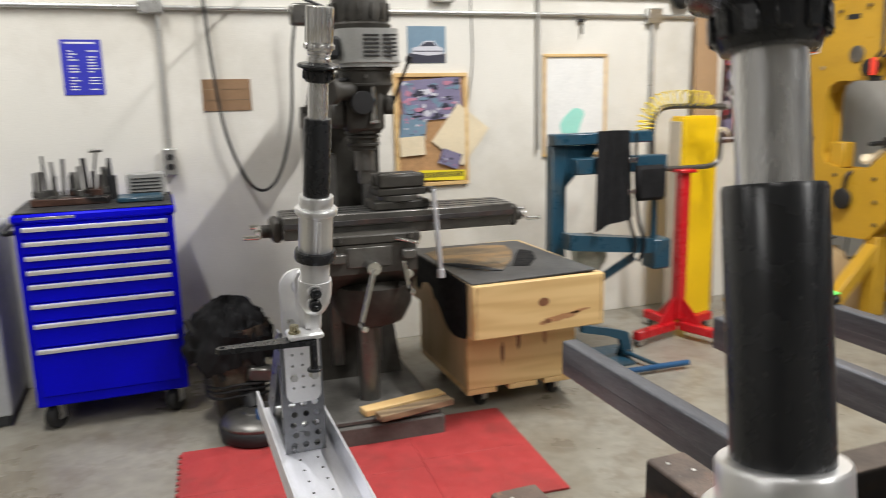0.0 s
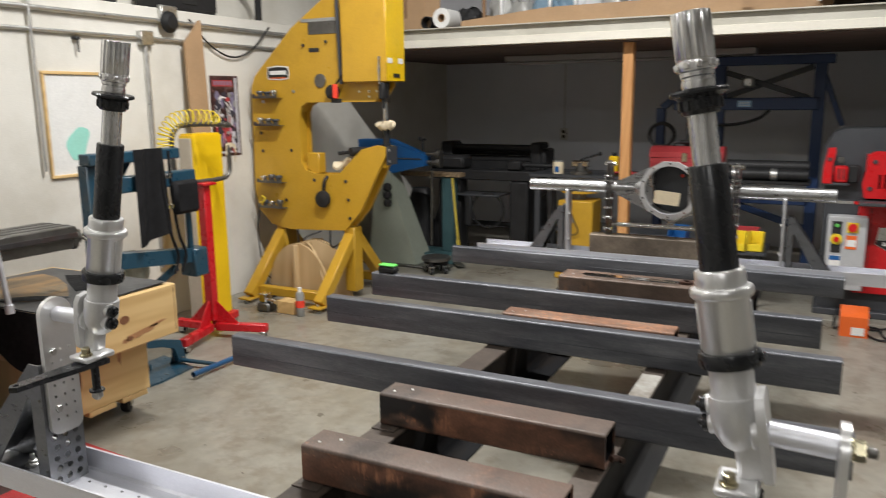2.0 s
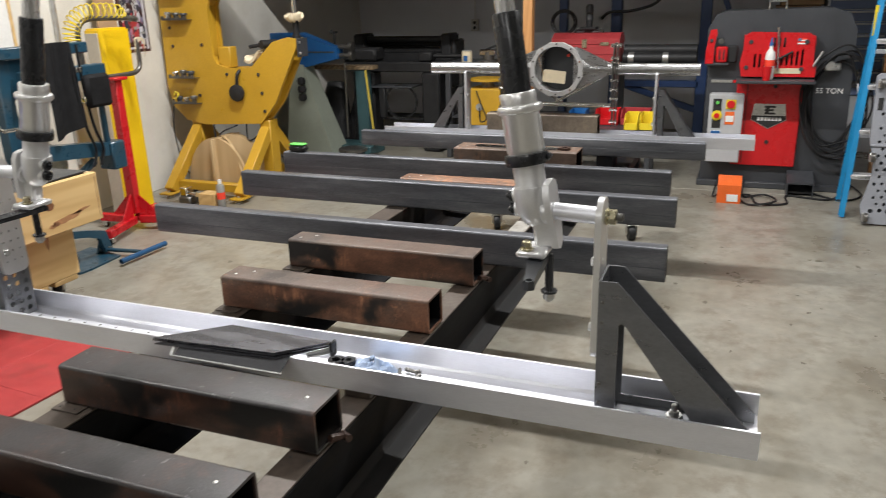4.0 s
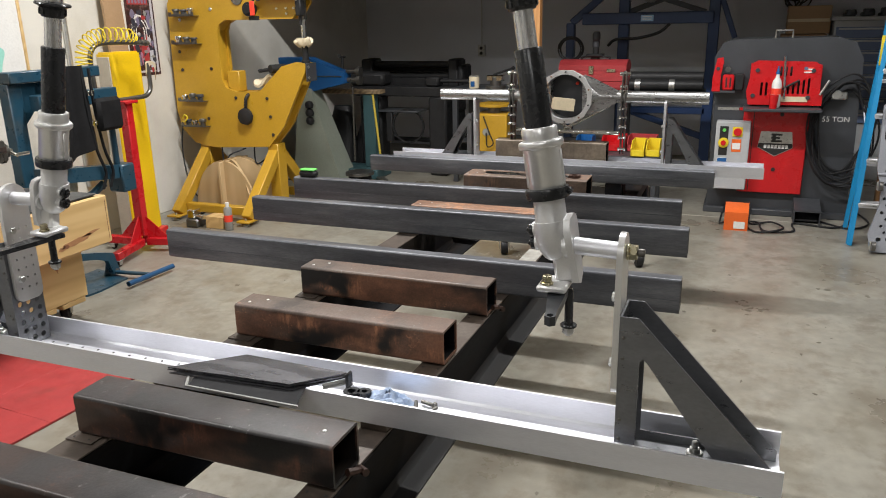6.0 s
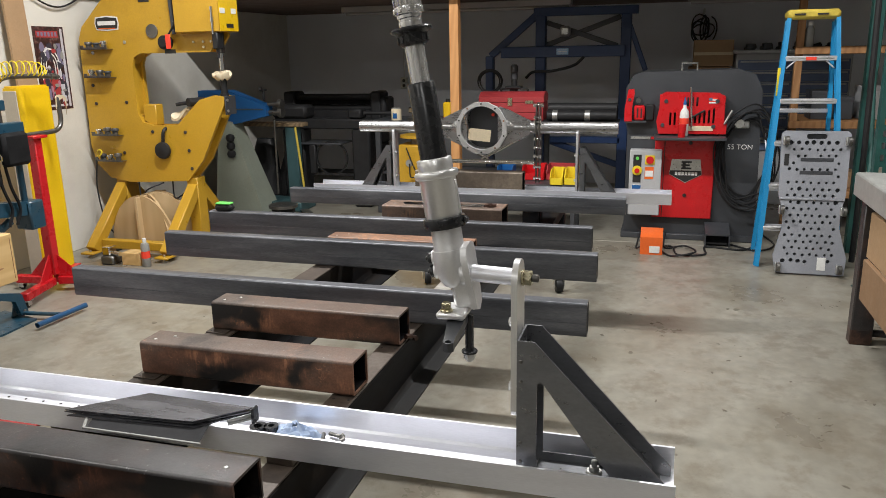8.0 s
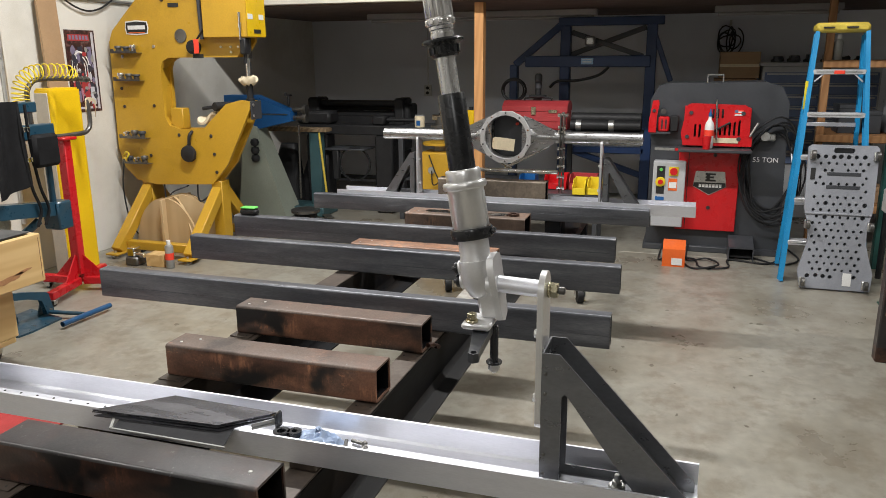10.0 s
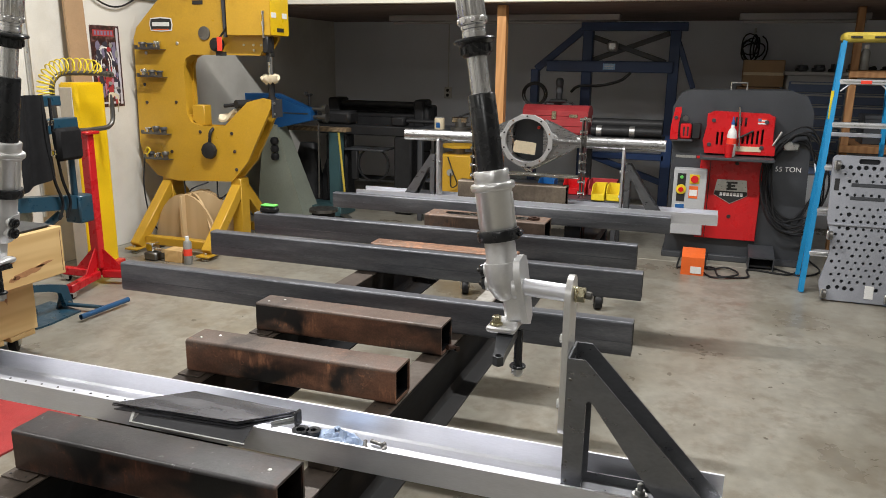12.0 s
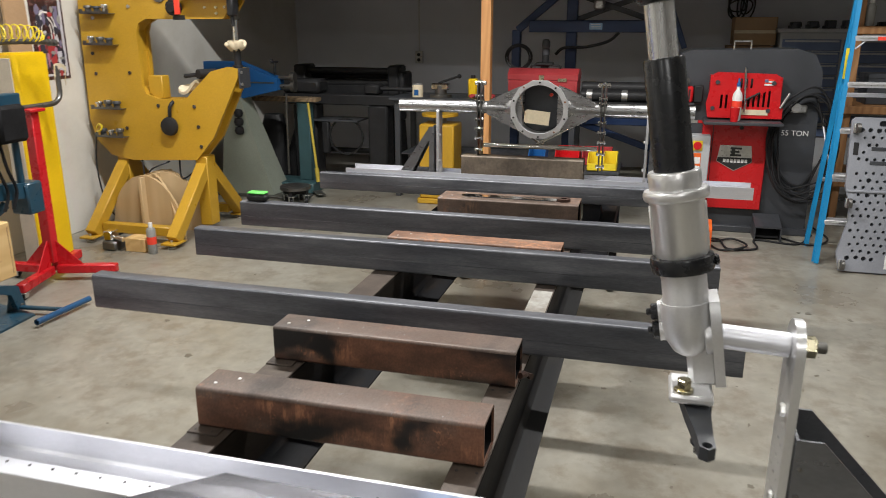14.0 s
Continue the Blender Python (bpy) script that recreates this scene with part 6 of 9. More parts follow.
def motor(u, v):
    a = u * 2 * math.pi
    k = noise.noise(Vector((math.cos(a) * 2.5, math.sin(a) * 2.5, v * 4 + 7)))
    r = (0.15 - 0.03 * v) * (1 + 0.2 * k)
    return (0.41 + r * math.cos(a), 3.83 + r * math.sin(a), 0.5 - 0.46 * v)
part("motor", Geo().grid(motor, 56, 18), M["oily_brown"], fm, "oily brown motor housing")
part("switch_box", Geo().box(-0.06, 0.06, -0.03, 0.03, -0.035, 0.035, 0.008, Matrix.Translation((0.5, 3.69, 0.27)) @ pose(0, 0, 0, 10, 8, 0)), M["ways"], fm, "worn grey switch box")
for z in (0.17, 0.2, 0.225):
    part("cord", Geo().sweep(smooth_path([(0.41 + 0.165 * math.cos(q), 3.81 + 0.16 * math.sin(q), z + 0.012 * math.sin(3 * q)) for q in [i * 0.6 - 3.4 for i in range(8)]], 4), 0.007, 8), M["black"], fm)
part("handle", Geo().cyl((0.18, 3.78, 0.55), (0.33, 3.7, 0.25), 0.016).cyl((0.2, 3.84, 0.5), (0.36, 3.72, 0.2), 0.016), M["black"], fm)

# red interlocking mat
mat_t = thing("floor_mat", (0.85, 2.6, 0), "red interlocking vinyl floor mat with a toothed edge", "floor mat")
rot = pose(0, 0, 0, 0, 0, -4)
MATX, MATY = 1.63, 3.40
m = Matrix.Translation((MATX, MATY, 0)) @ rot
for i, dy in enumerate((0.0, -0.06, 0.0)):
    for j in range(2):
        ya, yb = (-0.42 + dy, dy) if j == 0 else (-0.84, -0.4212 + dy)
        part("tile", Geo().box(-0.508 * (i + 1), -0.508 * i - 0.0012, ya, yb, 0.0008, 0.011, 0.0012, m), M["red_mat"], mat_t)
for k in range(16):
    a0 = -0.0254 - 0.0508 * k
    part("tooth", Geo().box(-1.536, -1.524, a0 - 0.02, a0 + 0.004, 0.0008, 0.010, 0.001, m), M["red_mat"], mat_t)

# wooden crates on casters
def crate(name, x0, x1, y0, y1, z0, z1, label, knots=()):
    t = thing(name, ((x0 + x1) / 2, (y0 + y1) / 2, z0), label, "crate", "stacked crates")
    h = z1 - z0
    part("front_board", Geo().box(x0, x1, y0, y0 + 0.035, z0, z1, 0.005), M["pine"], t)
    part("back_board", Geo().box(x0, x1, y1 - 0.035, y1, z0, z1, 0.005), M["pine"], t)
    part("side_board", Geo().box(x0, x0 + 0.03, y0 + 0.035, y1 - 0.035, z0, z1, 0.004), M["ply"], t)
    part("side_board", Geo().box(x1 - 0.03, x1, y0 + 0.035, y1 - 0.035, z0, z1, 0.004), M["ply"], t)
    part("bottom", Geo().box(x0 + 0.03, x1 - 0.03, y0 + 0.035, y1 - 0.035, z0, z0 + 0.015, 0.002), M["ply"], t)
    for kx, kz, r in knots:
        part("knot", Geo().prism([[(x0 + (x1 - x0) * kx + r * 1.4 * math.cos(a), z0 + h * kz + r * math.sin(a)) for a in [i * 0.5236 for i in range(12)]]], y0 - 0.0012, y0 + 0.001, "y"), M["knot"], t)
    return t
lower = crate("wood_crate", 1.47, 2.08, 3.4, 4.12, 0.125, 0.449, "lower pine crate on casters with cut-out feet")
for x in (1.47, 1.7, 1.9):
    part("skid", Geo().box(x, x + 0.16, 3.402, 4.11, 0.095, 0.125, 0.004), M["pine"], lower)
for x, y in ((1.58, 3.5), (2.0, 3.5), (1.58, 4.02), (2.0, 4.02)):
    caster(lower, x, y, 0.045, 0.095, 30, "black", 1.5)
upper = crate("wood_crate", 1.425, 2.12, 3.2, 4.15, 0.45, 0.71, "upper pine crate with dark knots and a black lid", ((0.52, 0.58, 0.021), (0.56, 0.2, 0.011)))
rs = random.Random(17)
def board_mark(parent, name, cx, cz, w, h, y, mname, tilt=0.0):
    pts = []
    for i in range(18):
        q = i * 2 * math.pi / 18
        u, v = w * math.cos(q) * rs.uniform(0.8, 1.15), h * math.sin(q) * rs.uniform(0.6, 1.2)
        pts.append((cx + u, cz + v + u * tilt))
    part(name, Geo().prism([pts], y - 0.0009, y + 0.001, "y"), M[mname], parent)
for cx, cz, w, h in ((1.88, 0.515, 0.1, 0.017), (1.79, 0.498, 0.03, 0.012), (1.98, 0.535, 0.06, 0.008)):
    board_mark(upper, "grain_stain", cx, cz, w, h, 3.2, "pine_stain", 0.12)
for cx, cz in ((1.75, 0.36), (1.9, 0.37), (1.66, 0.3)):
    board_mark(lower, "grain_stain", cx, cz, 0.011, 0.06, 3.4, "knot" if cx < 1.8 else "pine_stain")
for x, z0_, z1_ in ((1.44, 0.46, 0.7), (2.1, 0.47, 0.69)):
    part("end_crack", Geo().box(x, x + 0.0025, 3.1988, 3.2005, z0_, z1_, 0.0002), M["knot"], upper)
# black lid with a torn opening that shows the wood below
lid = [(1.43, 3.23), (2.11, 3.26), (2.08, 4.1), (1.42, 4.14)]
part("lid", Geo().prism([lid], 0.7105, 0.716, "z"), M["lid_grey"], upper, "worn grey rubber sheet lid")
torn = [(1.46, 3.98), (1.455, 3.72), (1.52, 3.55), (1.6, 3.46), (1.68, 3.44), (1.74, 3.52), (1.84, 3.66), (1.93, 3.86), (1.95, 4.0), (1.84, 4.05), (1.62, 4.06)]
part("lid_board", Geo().prism([torn], 0.7165, 0.7185, "z"), M["lid_brown"], upper, "bare brown board on the lid")
# Black patch laid on the lid stands in for a dark hole.
part("lid_patch", Geo().prism([[(1.765, 3.5), (1.84, 3.46), (1.95, 3.6), (2.02, 3.78), (1.98, 3.86), (1.9, 3.74)]], 0.7165, 0.7178, "z"), M["cloth"], upper, "flat black patch drawn for a dark hole")
def torn_edge(u, v):
    q = Vector((1.455, 3.72, 0)).lerp(Vector((1.68, 3.44, 0)), u)
    return (q.x - 0.012 * v - 0.012 * math.sin(u * 3.14), q.y - 0.022 * v - 0.03 * math.sin(u * 3.14), 0.7185 + 0.018 * math.sin(v * 3.14) * math.sin(u * 3.14))
part("curled_edge", Geo().grid(torn_edge, 14, 6, 0.002), M["lid_grey"], upper)
def flap(u, v):
    return (1.425 - 0.012 - 0.02 * math.sin(u * 6) * v, 3.27 + 0.75 * u, 0.714 - (0.27 - 0.1 * u + 0.03 * math.sin(u * 9)) * v)
part("side_flap", Geo().grid(flap, 16, 6, 0.004), M["cloth"], upper, "black sheet hanging over the side")

# blue sheet-metal stand with an apron
bs = thing("metal_brake_stand", (2.6, 3.95, 0), "blue steel machine stand with a hanging black apron", "machine stand")
part("left_post", Geo().box(2.21, 2.30, 3.9, 3.98, 0.05, 1.28, 0.006), M["teal"], bs)
part("top_beam", Geo().box(2.2, 2.86, 3.86, 3.95, 1.28, 1.345, 0.006), M["teal"], bs)
part("upper_arm", Geo().box(2.3, 2.9, 3.78, 3.86, 1.12, 1.21, 0.006), M["teal"], bs)
part("right_post", Geo().cyl((2.83, 3.8, 0.58), (2.83, 3.8, 1.15), 0.02, n=18), M["teal"], bs)
part("lower_beam", Geo().prism([[(2.25, 0.7), (2.9, 0.625), (2.9, 0.71), (2.25, 0.79)]], 3.76, 3.86, "y"), M["teal"], bs)
part("foot_end", Geo().box(2.8, 2.92, 3.74, 3.87, 0.54, 0.72, 0.01), M["teal"], bs)
part("brace", Geo().cyl((2.7, 3.8, 0.62), (2.32, 3.95, 0.34), 0.025), M["teal"], bs)
def bag(u, v):
    a = u * 2 * math.pi
    k = noise.noise(Vector((math.cos(a) * 2.4, math.sin(a) * 2.4, v * 4)))
    r = 0.03 + 0.085 * math.sin(min(1.0, v * 1.02) * math.pi) * (1 + 0.35 * k)
    return (2.45 + r * math.cos(a) + 0.02 * v, 3.9 + 0.35 * r * math.sin(a), 0.76 - 0.26 * v + 0.015 * k)
single("plastic_bag", Geo().grid(bag, 40, 16), M["bag_film"], "cloudy plastic bag hanging on the blue stand", "plastic bag")
part("gusset", Geo().prism([[(2.3, 1.275), (2.52, 1.275), (2.48, 1.22), (2.3, 1.04)]], 3.91, 3.94, "y"), M["teal"], bs)
part("base_plate", Geo().box(2.1, 2.5, 3.86, 4.2, 0.0, 0.05, 0.006), M["teal"], bs)
part("rear_leg", Geo().box(2.22, 2.29, 3.98, 4.15, 0.05, 0.4, 0.006), M["teal"], bs)
def apron(u, v):
    return (2.42 + 0.2 * u + 0.06 * v * (u - 0.5), 3.77 - 0.02 * math.sin(u * 9 + v) - 0.02 * v, 1.36 - 0.56 * v * (1 - 0.12 * u))
ap = thing("leather_apron", (2.52, 3.77, 0.8), "black leather apron draped over the blue stand", "apron")
part("panel", Geo().grid(apron, 20, 14, 0.005), M["cloth"], ap)
part("pouch", Geo().box(2.64, 2.84, 3.69, 3.75, 0.96, 1.16, 0.02), M["cloth"], ap)
for x in (2.6, 2.66):
    part("strap", Geo().sweep(smooth_path([(x, 3.75, 1.34), (x - 0.01, 3.735, 1.1), (x + 0.02, 3.735, 0.85), (x + 0.07, 3.74, 0.7), (x + 0.03, 3.74, 0.6)], 6), 0.01, 6), M["cloth"], ap)
for k in range(4):
    part("buckle", Geo().box(2.6 + 0.028 * (k % 2), 2.62 + 0.028 * (k % 2), 3.715, 3.73, 1.0 + 0.18 * (k // 2), 1.03 + 0.18 * (k // 2), 0.003), M["chrome"], ap)

# foot pedal on the floor in front of the teal stand
fp = thing("foot_pedal", (2.55, 3.75, 0), "dark blue foot pedal linkage with a crosswise tube bar", "foot pedal")
part("foot_plate", Geo().prism([[(2.39, 3.65), (2.65, 3.67), (2.73, 4.0), (2.3, 4.0), (2.3, 3.66)]], 0.0, 0.012, "z"), M["teal"], fp, "flat dark blue foot plate")
part("gusset", Geo().prism([[(2.62, 0.0125), (2.72, 0.0125), (2.65, 0.1)]], 3.83, 3.838, "y"), M["teal"], fp)
part("arm", Geo().prism([[(2.34, 0.25), (2.519, 0.208), (2.645, 0.172), (2.66, 0.16), (2.692, 0.03), (2.633, 0.03), (2.604, 0.128), (2.51, 0.165), (2.34, 0.205)]], 3.765, 3.8, "y"), M["teal"], fp)
part("rod", Geo().cyl((2.65, 3.78, 0.04), (2.695, 3.515, 0.036), 0.013, n=14), M["teal"], fp)
part("pedal_bar", Geo().pipe((2.885, 3.5, 0.035), (2.495, 3.515, 0.035), 0.017, 0.003), M["jack_blue"], fp, "dark blue tube bar")
part("pin", Geo().cyl((2.66, 3.755, 0.05), (2.66, 3.81, 0.05), 0.012, n=14), M["ways"], fp)

# red stand with a handle hoop and a coiled yellow hose
st = thing("roller_stand", (3.2, 4.02, 0), "red steel pedestal stand with a grey hoop handle", "stand")
part("post", Geo().box(3.17, 3.235, 3.985, 4.055, 0.12, 1.075, 0.006), M["red_stand"], st)
for a, l in ((-72, 0.4), (195, 0.4), (95, 0.3), (15, 0.34)):
    m = Matrix.Translation((3.2, 4.02, 0)) @ pose(0, 0, 0, 0, 0, a)
    part("foot", Geo().box(0.03, l, -0.028, 0.028, 0.05, 0.105, 0.006, m), M["red_stand"], st)
    part("foot_gusset", Geo().prism([[(0.03, 0.106), (0.19, 0.106), (0.03, 0.27)]], -0.004, 0.004, "y", m), M["red_stand"], st)
    p = m @ Vector((l - 0.03, 0, 0))
    caster(st, p.x, p.y, 0.02, 0.05, a)
hoop = [(3.43, 4.05, 1.468), (3.28, 4.05, 1.474), (3.1, 4.05, 1.474), (3.03, 4.05, 1.455), (2.985, 4.05, 1.40), (2.98, 4.05, 1.3), (2.985, 4.05, 1.18), (3.005, 4.05, 1.125), (3.06, 4.05, 1.098), (3.2, 4.045, 1.092), (3.4, 4.045, 1.094), (3.46, 4.045, 1.108), (3.492, 4.045, 1.15), (3.495, 4.045, 1.24), (3.49, 4.045, 1.325)]
part("hoop", Geo().sweep(smooth_path(hoop, 6), 0.0165, 10), M["ways"], st, "bent grey pipe hoop open at one side")
part("top_cap", Geo().box(3.14, 3.265, 3.96, 4.075, 1.068, 1.088, 0.004), M["red_stand"], st)
ho = thing("air_hose", (3.15, 4.12, 1.45), "yellow coiled air hose draped over the stand", "air hose")
guide = smooth_path([(3.44, 4.06, 1.485), (3.36, 4.06, 1.512), (3.24, 4.06, 1.522), (3.1, 4.06, 1.52), (3.01, 4.06, 1.495), (2.95, 4.06, 1.43), (2.935, 4.06, 1.36), (2.94, 4.06, 1.3)], 36)
pts = []
for k, p in enumerate(guide):
    a, t_ = 2 * math.pi * k / 14, (guide[min(k + 1, len(guide) - 1)] - guide[max(k - 1, 0)]).normalized()
    side = Vector((-t_.z, 0, t_.x))
    r = 0.05 * min(1, (k + 8) / 40)
    pts.append(p + r * (math.cos(a) * side + math.sin(a) * Vector((0, 1, 0))))
part("coil", Geo().sweep(pts, 0.0045, 6), M["hose_yellow"], ho)
part("coupler", Geo().cyl((3.43, 4.05, 1.468), (3.54, 4.05, 1.46), 0.012, n=10).cyl((3.46, 4.05, 1.466), (3.48, 4.05, 1.464), 0.022, n=8).cyl((3.5, 4.05, 1.463), (3.52, 4.05, 1.462), 0.022, n=8), M["ways"], ho, "dull steel hose coupler")
def rag(u, v):
    return (3.45 + 0.1 * u, 4.02 + 0.02 * math.sin(u * 7) + 0.01 * v, 1.31 + 0.03 * math.sin(u * 4) - 0.09 * v * (0.6 + 0.4 * math.sin(u * 8)))
single("rag", Geo().grid(rag, 12, 8, 0.003), M["cream"], "small cream rag on the hoop's end", "rag")

# yellow bollard
bo = thing("bollard", (3.58, 4.34, 0), "square yellow safety bollard in front of the wall", "bollard")
part("post", Geo().prism([rounded(3.365, 3.655, 4.24, 4.40, 0.03)], 0.0, 1.39, "z"), M["yellow_post"], bo)
# Thin beige plate over the post's -x face.
part("side_panel", Geo().box(3.357, 3.3645, 4.265, 4.38, 0.004, 1.37, 0.002), M["beige"], bo, "thin beige plate on one side")
part("cap", Geo().prism([rounded(3.375, 3.645, 4.25, 4.39, 0.025)], 1.39, 1.402, "z"), M["yellow_post"], bo)

# things on the wall ledge
LZ = 2.3
cr = thing("plastic_crate", (2.95, 4.86, LZ), "black and white open plastic crate on the ledge", "crate")
part("shell", Geo().prism([rounded(2.7, 3.25, LZ, LZ + 0.34, 0.04), rounded(2.82, 3.16, LZ + 0.09, LZ + 0.27, 0.03)], 4.735, 5.0, "y"), M["black"], cr)
part("rim", Geo().prism([rounded(2.8, 3.18, LZ + 0.07, LZ + 0.29, 0.04), rounded(2.835, 3.145, LZ + 0.105, LZ + 0.255, 0.03)], 4.722, 4.735, "y"), M["cream"], cr, "pale rim")
part("back", Geo().box(2.72, 3.23, 4.98, 5.0, LZ + 0.02, LZ + 0.32, 0.002), M["charcoal"], cr)
cs = thing("tool_case", (3.95, 4.84, LZ), "black hard plastic tool case on the ledge", "tool case")
part("shell", Geo().box(3.6, 4.25, 4.74, 4.98, LZ, LZ + 0.3, 0.03), M["black"], cs)
part("lid", Geo().box(3.56, 4.2, 4.73, 4.96, LZ + 0.305, LZ + 0.36, 0.02), M["black"], cs)
for x in (3.75, 4.05):
    part("latch", Geo().box(x, x + 0.06, 4.722, 4.74, LZ + 0.2, LZ + 0.32, 0.004), M["charcoal"], cs)
part("slot", Geo().box(3.85, 4.0, 4.733, 4.739, LZ + 0.06, LZ + 0.16, 0.002), M["ink"], cs)
single("ledge_hose", Geo().sweep(smooth_path([(4.2, 4.85, LZ + 0.36), (4.5, 4.8, LZ + 0.42), (4.75, 4.78, LZ + 0.3), (4.8, 4.8, LZ + 0.02)], 6), 0.03, 10), M["black"], "thick black hose over the ledge", "hose")
single("wall_cable", Geo().sweep(smooth_path([(3.85, WY - 0.02, 2.24), (4.05, WY - 0.03, 2.06), (4.3, WY - 0.03, 1.98), (4.55, WY - 0.03, 2.06), (4.75, WY - 0.05, 2.25)], 6), 0.0075, 8), M["black"], "dark cable sagging below the ledge", "cable")
for x0, x1, h, mn, lab in ((1.35, 1.9, 0.24, "card_dark", "brown cardboard box on the ledge"), (0.2, 0.75, 0.3, "black", "dark plastic bin on the ledge"), (2.2, 2.42, 0.12, "red_tool", "small red box on the ledge")):
    b = thing("storage_box", ((x0 + x1) / 2, 4.86, LZ), lab, "box", "boxes on the ledge")
    part("body", Geo().box(x0, x1, 4.73, 5.0, LZ, LZ + h, 0.008), M[mn], b)
    part("lid", Geo().box(x0 - 0.006, x1 + 0.006, 4.725, 5.01, LZ + h, LZ + h + 0.012, 0.004), M[mn], b)

# ---- yellow sheet-metal machine ----
hm = thing("power_hammer", (4.5, 3.95, 0), "large yellow C-frame sheet metal hammer on splayed legs", "power hammer")
HX0, HX1 = 4.47, 4.63
prof = [(3.33, 1.73), (3.33, 2.42), (3.86, 2.42), (4.2, 2.2), (4.6, 1.83), (4.64, 1.74), (4.66, 0.86), (4.62, 0.7), (4.5, 0.585), (4.3, 0.55), (3.74, 0.575), (3.58, 0.75), (3.34, 1.2), (3.335, 1.26), (3.42, 1.275), (3.56, 1.24), (3.79, 1.035), (4.02, 1.03), (4.12, 1.06), (4.155, 1.13), (4.155, 1.52), (4.13, 1.58), (4.07, 1.61), (3.42, 1.61)]
for x in (HX0, HX1 - 0.03):
    part("side_plate", Geo().prism([prof], x, x + 0.03, "x"), M["yellow"], hm, "thick yellow side plate")
part("core", Geo().prism([[(3.45, 1.63), (3.45, 2.4), (3.86, 2.4), (4.2, 2.17), (4.6, 1.8), (4.63, 0.86), (4.48, 0.61), (3.76, 0.6), (3.62, 0.77), (3.45, 1.15), (3.57, 1.2), (3.8, 1.01), (4.03, 1.01), (4.175, 1.12), (4.175, 1.53), (4.08, 1.63)]], HX0 + 0.03, HX1 - 0.03, "x"), M["yellow"], hm)
part("motor_box", Geo().box(HX0 - 0.09, HX1 + 0.02, 3.26, 3.66, 1.76, 2.44, 0.006), M["yellow"], hm, "yellow sheet cover box")
# Brighter yellow skin: how light falls on this side is put into colour.
part("box_side", Geo().box(HX0 - 0.088, HX1 + 0.018, 3.255, 3.2595, 1.765, 2.435, 0.001), M["yellow_hi"], hm)
for x in (4.425, 4.585):
    part("small_label", Geo().box(x - 0.035, x + 0.035, 3.2525, 3.2545, 1.895, 1.935, 0.0003), M["paper"], hm)
part("box_label", Geo().box(4.47, 4.57, 3.2525, 3.2545, 1.79, 1.82, 0.0003), M["ink"], hm)
# ram and anvil
part("ram", Geo().cyl((4.55, 3.375, 1.42), (4.55, 3.375, 1.63), 0.022, n=18), M["chrome"], hm)
part("ram_guide", Geo().box(4.52, 4.58, 3.35, 3.4, 1.6, 1.8, 0.006), M["ways"], hm)
part("adjuster_rod", Geo().cyl((4.368, 3.315, 1.74), (4.368, 3.315, 1.93), 0.009, n=12).cyl((4.368, 3.315, 1.83), (4.368, 3.315, 1.87), 0.014, n=12).cyl((4.368, 3.315, 1.915), (4.368, 3.315, 1.945), 0.012, n=12), M["chrome"], hm)
part("adjuster_clamp", Geo().box(4.375, 4.45, 3.285, 3.335, 1.63, 1.755, 0.008).cyl((4.41, 3.31, 1.56), (4.41, 3.31, 1.64), 0.012), M["black"], hm, "black clamp at the ram")
for y, z in ((3.56, 1.69), (3.47, 1.69), (3.47, 1.65), (3.4, 1.69)):
    part("ram_screw", Geo().cyl((HX0 - 0.012, y, z), (HX0 - 0.001, y, z), 0.0105, n=12), M["brass"], hm)
part("die_holder", Geo().cyl((4.55, 3.375, 1.285), (4.55, 3.375, 1.42), 0.026, n=18).cyl((4.55, 3.375, 1.26), (4.55, 3.375, 1.285), 0.035, n=18), M["black"], hm)
part("jaw_cap", Geo().box(4.472, 4.628, 3.326, 3.3345, 1.12, 1.265, 0.002), M["charcoal"], hm, "dark steel jaw face")
for z in (1.15, 1.235):
    part("jaw_bolt", Geo().cyl((4.5, 3.318, z), (4.5, 3.326, z), 0.012, n=8), M["zinc"], hm)
def shop_rag(u, v):
    a = u * 2 * math.pi
    k = noise.noise(Vector((math.cos(a) * 1.8, math.sin(a) * 1.8, v * 2.5)))
    r = 0.024 + 0.036 * math.sin(math.pi * min(1, 0.15 + 0.8 * v)) * (1 + 0.7 * k)
    return (4.54 + r * math.cos(a), 3.375 + r * 1.2 * math.sin(a), 1.455 - 0.07 * v + 0.024 * k)
single("shop_rag", Geo().grid(shop_rag, 36, 9, 0.003), M["cream"], "cream rag tied round the ram", "rag")
# badge without letters
bd = [(4.245, 1.90), (4.35, 1.91), (4.455, 1.9), (4.465, 1.85), (4.455, 1.80), (4.35, 1.792), (4.245, 1.80), (4.235, 1.85)]
part("badge", Geo().prism([bd], HX0 - 0.004, HX0 - 0.001, "x"), M["paper"], hm, "black and white maker's badge")
part("badge_field", Geo().prism([[(4.35 + (y - 4.35) * 0.93, 1.85 + (z - 1.85) * 0.82) for y, z in bd]], HX0 - 0.0055, HX0 - 0.0042, "x"), M["ink"], hm)
part("badge_bar", Geo().box(HX0 - 0.0072, HX0 - 0.0056, 4.265, 4.435, 1.836, 1.868, 0.0005), M["paper"], hm)
part("badge_stripe", Geo().box(HX0 - 0.0072, HX0 - 0.0056, 4.27, 4.43, 1.806, 1.814, 0.0005), M["orange"], hm)
